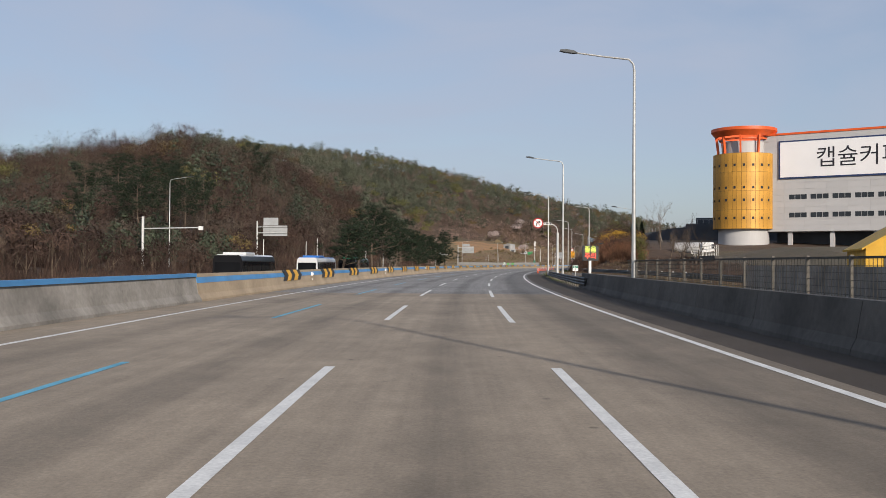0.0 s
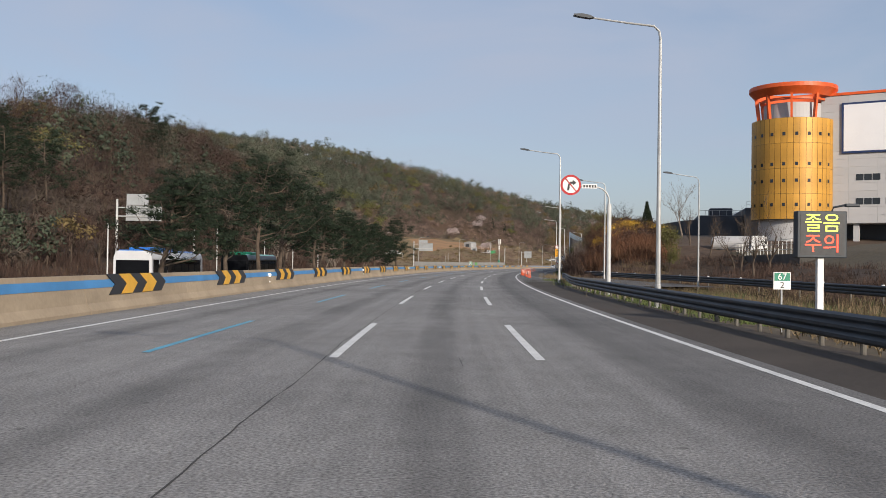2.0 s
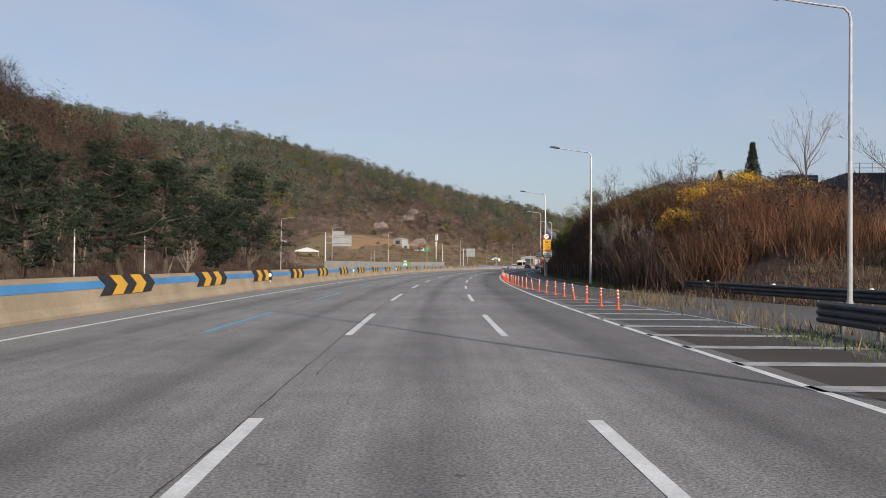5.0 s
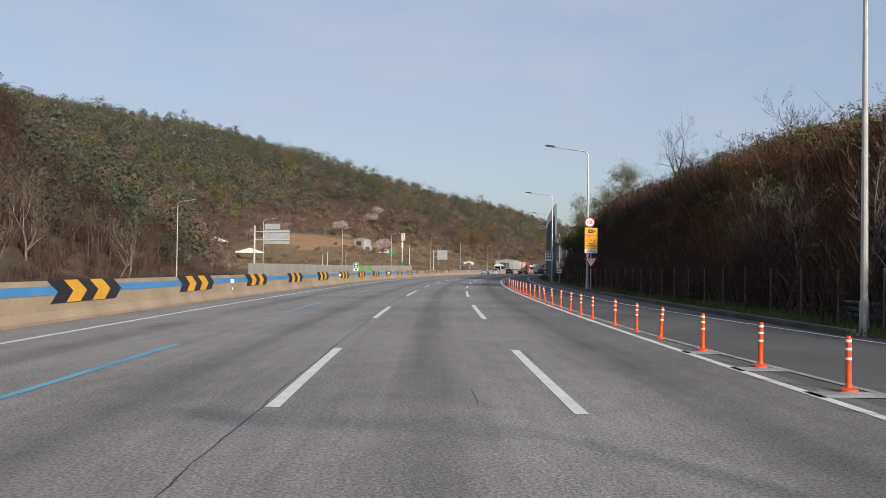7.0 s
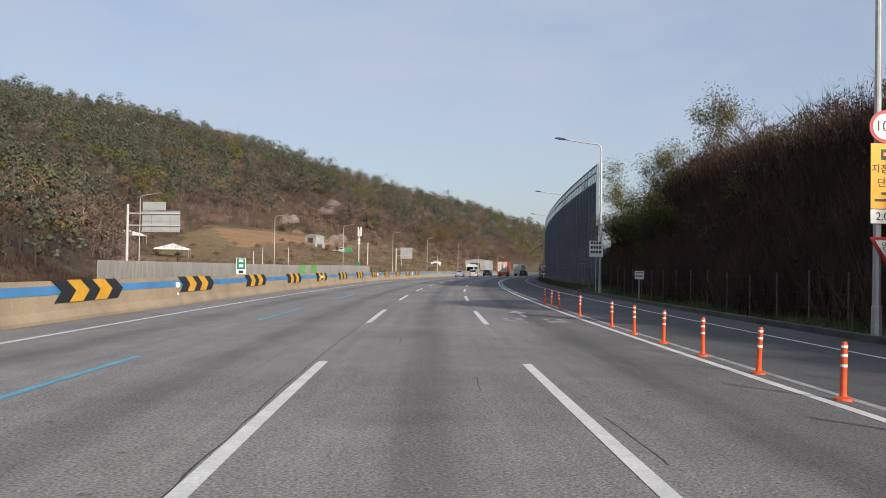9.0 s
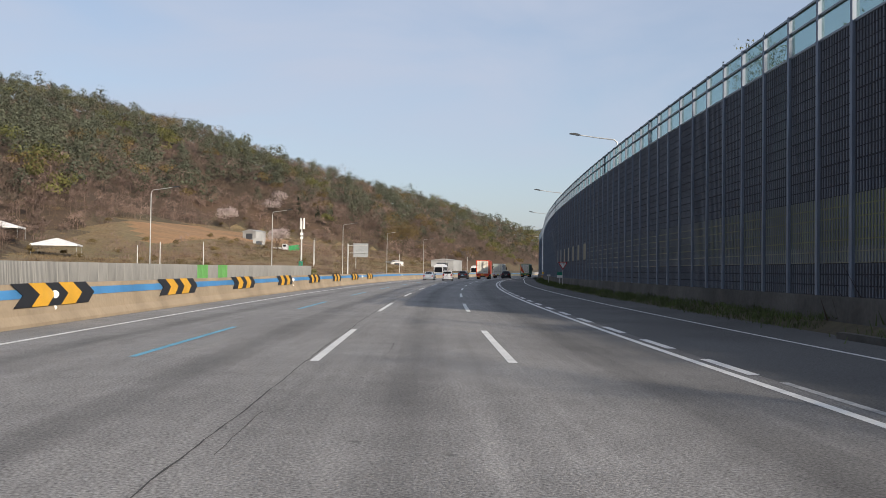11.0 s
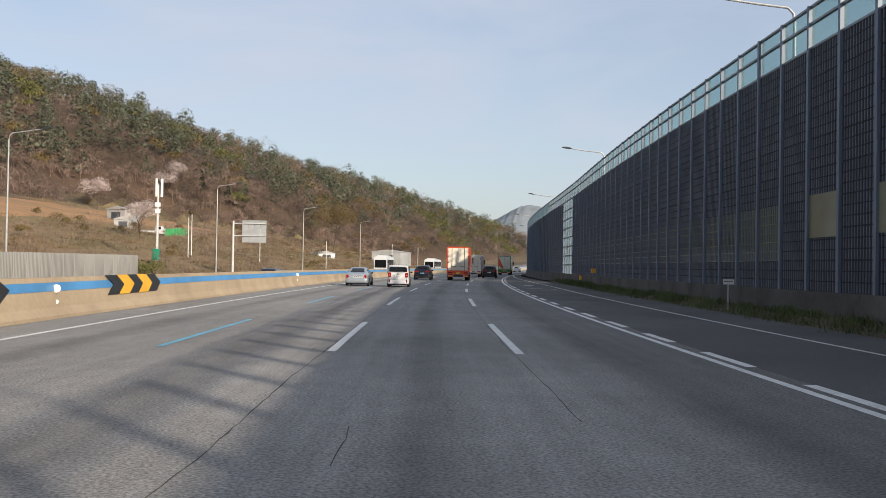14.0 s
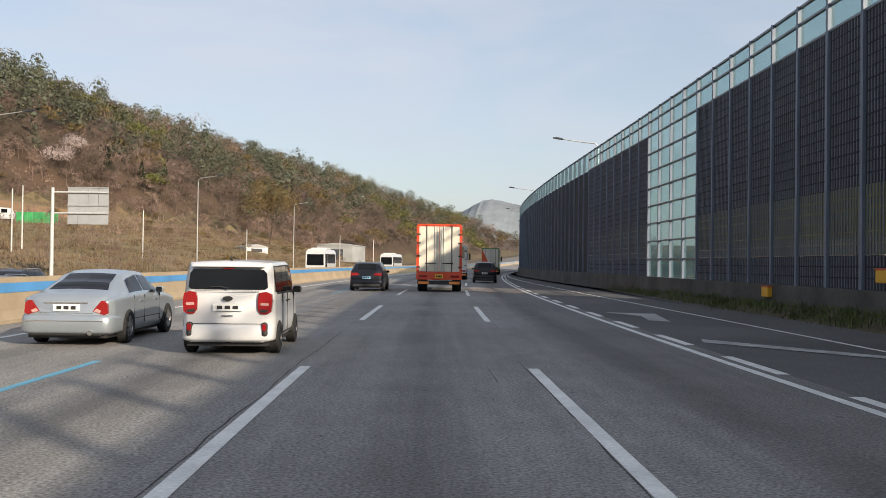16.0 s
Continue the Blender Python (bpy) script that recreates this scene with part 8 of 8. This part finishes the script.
box_truck(stand(497.5, 0.35, 0.0), M_CAR_WHITE, M_BOX_WHITE, "white box lorry on the motorway", 3.3, 2.3, "white_lorry")
lorry = box_truck(stand(541, 3.2, 0.0), paint("green_lorry_side", (0.05, 0.2, 0.06)), M_BOX_WHITE, "green and white container lorry with an orange stripe", 3.7, 2.45, "container_lorry")
bm = bmesh.new()
prism(bm, [(-1.2, 1.9), (-0.2, 1.1), (-0.2, 1.5), (-1.2, 3.5)], -0.045, -0.04)
part("stripe", bm, M_ORANGE, lorry, "orange curved stripe")


def coach(m, body, roof, label, name="coach", L=11.0):
    """A bus; its front looks along -y."""
    root = thing(name, m, label, "bus")
    out = [(-1.2, 0.35), (1.2, 0.35), (1.25, 1.2), (1.22, 2.7), (1.1, 3.05), (0.9, 3.14), (-0.9, 3.14), (-1.1, 3.05), (-1.22, 2.7), (-1.25, 1.2)]
    bm = bmesh.new()
    prism(bm, out, 0.0, L)
    part("body", bm, body, root)
    bm = bmesh.new()
    prism(bm, [(-1.05, 3.06), (1.05, 3.06), (0.9, 3.2), (-0.9, 3.2)], 0.1, L - 0.1)
    part("roof", bm, roof, root)
    bm = bmesh.new()
    box(bm, -1.0, 1.0, 2.0, 5.0, 3.14, 3.4, bevel=0.08)
    part("roof_unit", bm, roof, root)
    bm = bmesh.new()
    prism(bm, [(-1.08, 1.15), (1.08, 1.15), (1.05, 2.55), (-1.05, 2.55)], -0.03, 0.02)
    part("windscreen", bm, M_TINT, root)
    for side in (-1, 1):
        n = 6
        for k in range(n):
            y0 = 1.5 + (L - 2.0) * k / n
            bm = bmesh.new()
            box(bm, side * 1.2, side * 1.262, y0, y0 + (L - 2.0) / n - 0.09, 1.4, 2.6)
            part("side_window", bm, M_TINT, root)
        bm = bmesh.new()
        box(bm, side * 1.2, side * 1.265, 0.25, 1.25, 0.5, 2.6)
        part("door_glass", bm, M_TINT, root)
        for y in (2.2, L - 2.6):
            wheel(root, side * 1.1, y, 0.48, 0.28, M_ALLOY, side)
        bm = bmesh.new()
        box(bm, side * 0.7, side * 1.1, -0.04, 0.0, 0.6, 0.8, bevel=0.01)
        part("headlight", bm, M_PLATE, root)
    return root


OPP = -1.05
coach(stand(77.5, -19.6, OPP), M_CAR_BLACK, M_CAR_WHITE, "black and white coach on the opposite carriageway", "coach", 11.5)
coach(stand(110.5, -20.2, OPP), M_CAR_WHITE, paint("blue_bus_roof", (0.03, 0.16, 0.5)), "white city bus with a blue front and roof", "city_bus")
coach(stand(134.5, -20.2, OPP), M_CAR_BLACK, paint("green_bus_roof", (0.02, 0.3, 0.17)), "dark city bus with a green roof", "city_bus")
coach(stand(588, -19.0, -0.05), M_CAR_WHITE, M_CAR_WHITE, "white coach far along the opposite carriageway", "coach")
coach(stand(527, -18.5, -0.1), M_CAR_WHITE, M_CAR_WHITE, "white coach on the opposite carriageway", "coach", 7.5)


def hatch(m, mat, label, name):
    suv(m @ pose(0, 4.3, 0, 0, 0, 180), mat, label, 1.78, 0.98, name=name)


hatch(stand(438.5, -14.8, -0.6), M_CAR_GREY, "grey car on the opposite carriageway", "grey_car")
hatch(stand(447.0, -18.0, -0.5), M_CAR_DARK, "dark sport utility car on the opposite carriageway", "dark_suv")
hatch(stand(276.0, -18.0, OPP), M_CAR_WHITE, "white car on the opposite carriageway", "white_car")
hatch(stand(209, -15.2, OPP), M_CAR_BLACK, "black car on the opposite carriageway", "black_car")
for s, d, mm, lb in ((640, -3.0, M_CAR_WHITE, "white car far ahead on the motorway"), (690, 3.2, M_CAR_GREY, "grey car far ahead on the motorway"), (745, -6.4, M_CAR_SILVER, "silver car far ahead on the motorway"), (800, 0.2, M_CAR_WHITE, "white car far ahead on the motorway")):
    suv(stand(s, d, 0.0), mm, lb, name="distant_car")


# Parked pickup and net fence beside the field
def pickup(m):
    root = thing("small_pickup", m, "small white pickup parked beside the field", "truck")
    bm = bmesh.new()
    prism(bm, [(0.0, 0.35), (1.5, 0.35), (1.62, 1.0), (1.2, 1.9), (0.1, 1.95), (0.0, 1.0)], -0.8, 0.8)
    part("cab", bm, M_CAR_WHITE, root)
    bm = bmesh.new()
    box(bm, -2.8, -0.1, -0.85, 0.85, 0.6, 0.95, bevel=0.02)
    part("load_bed", bm, M_CAR_WHITE, root)
    for side in (-1, 1):
        bm = bmesh.new()
        box(bm, 0.25, 1.1, side * 0.78, side * 0.81, 1.2, 1.75)
        part("side_window", bm, M_TINT, root)
        for x in (-2.0, 1.0):
            bm = bmesh.new()
            tube(bm, [(x, side * 0.6, 0.3), (x, side * 0.78, 0.3)], 0.3, 16)
            part("wheel", bm, M_TYRE, root)


pickup(stand(538, -66, ground_z(538, -66), 10))
M_NET = material("green_net", (0.03, 0.3, 0.1), 0.8, vary=0.2, scale=0.8)
net = thing("net_fence", Matrix(), "green net fence on stakes beside the field", "fence")
for k in range(9):
    s, d = 540 + 2.2 * k, -65.0 - 0.4 * k
    z = ground_z(s, d)
    bm = bmesh.new()
    tube(bm, [spot(s, d, z - 0.2), spot(s, d, z + 1.9)], 0.03, 6)
    part("stake", bm, M_STEEL, net)
    if k:
        a, b = spot(s - 2.2, d + 0.4, ground_z(s - 2.2, d + 0.4)), spot(s, d, z)
        bm = bmesh.new()
        for i in range(24):
            p = a.lerp(b, (i + 0.5) / 24)
            tube(bm, [p + Vector((0, 0, 0.05)), p + Vector((0, 0, 1.7))], 0.022, 3, caps=False)
        for i in range(14):
            h = Vector((0, 0, 0.1 + 0.12 * i))
            tube(bm, [a + h, b + h], 0.02, 3, caps=False)
        part("net", bm, M_NET, net)
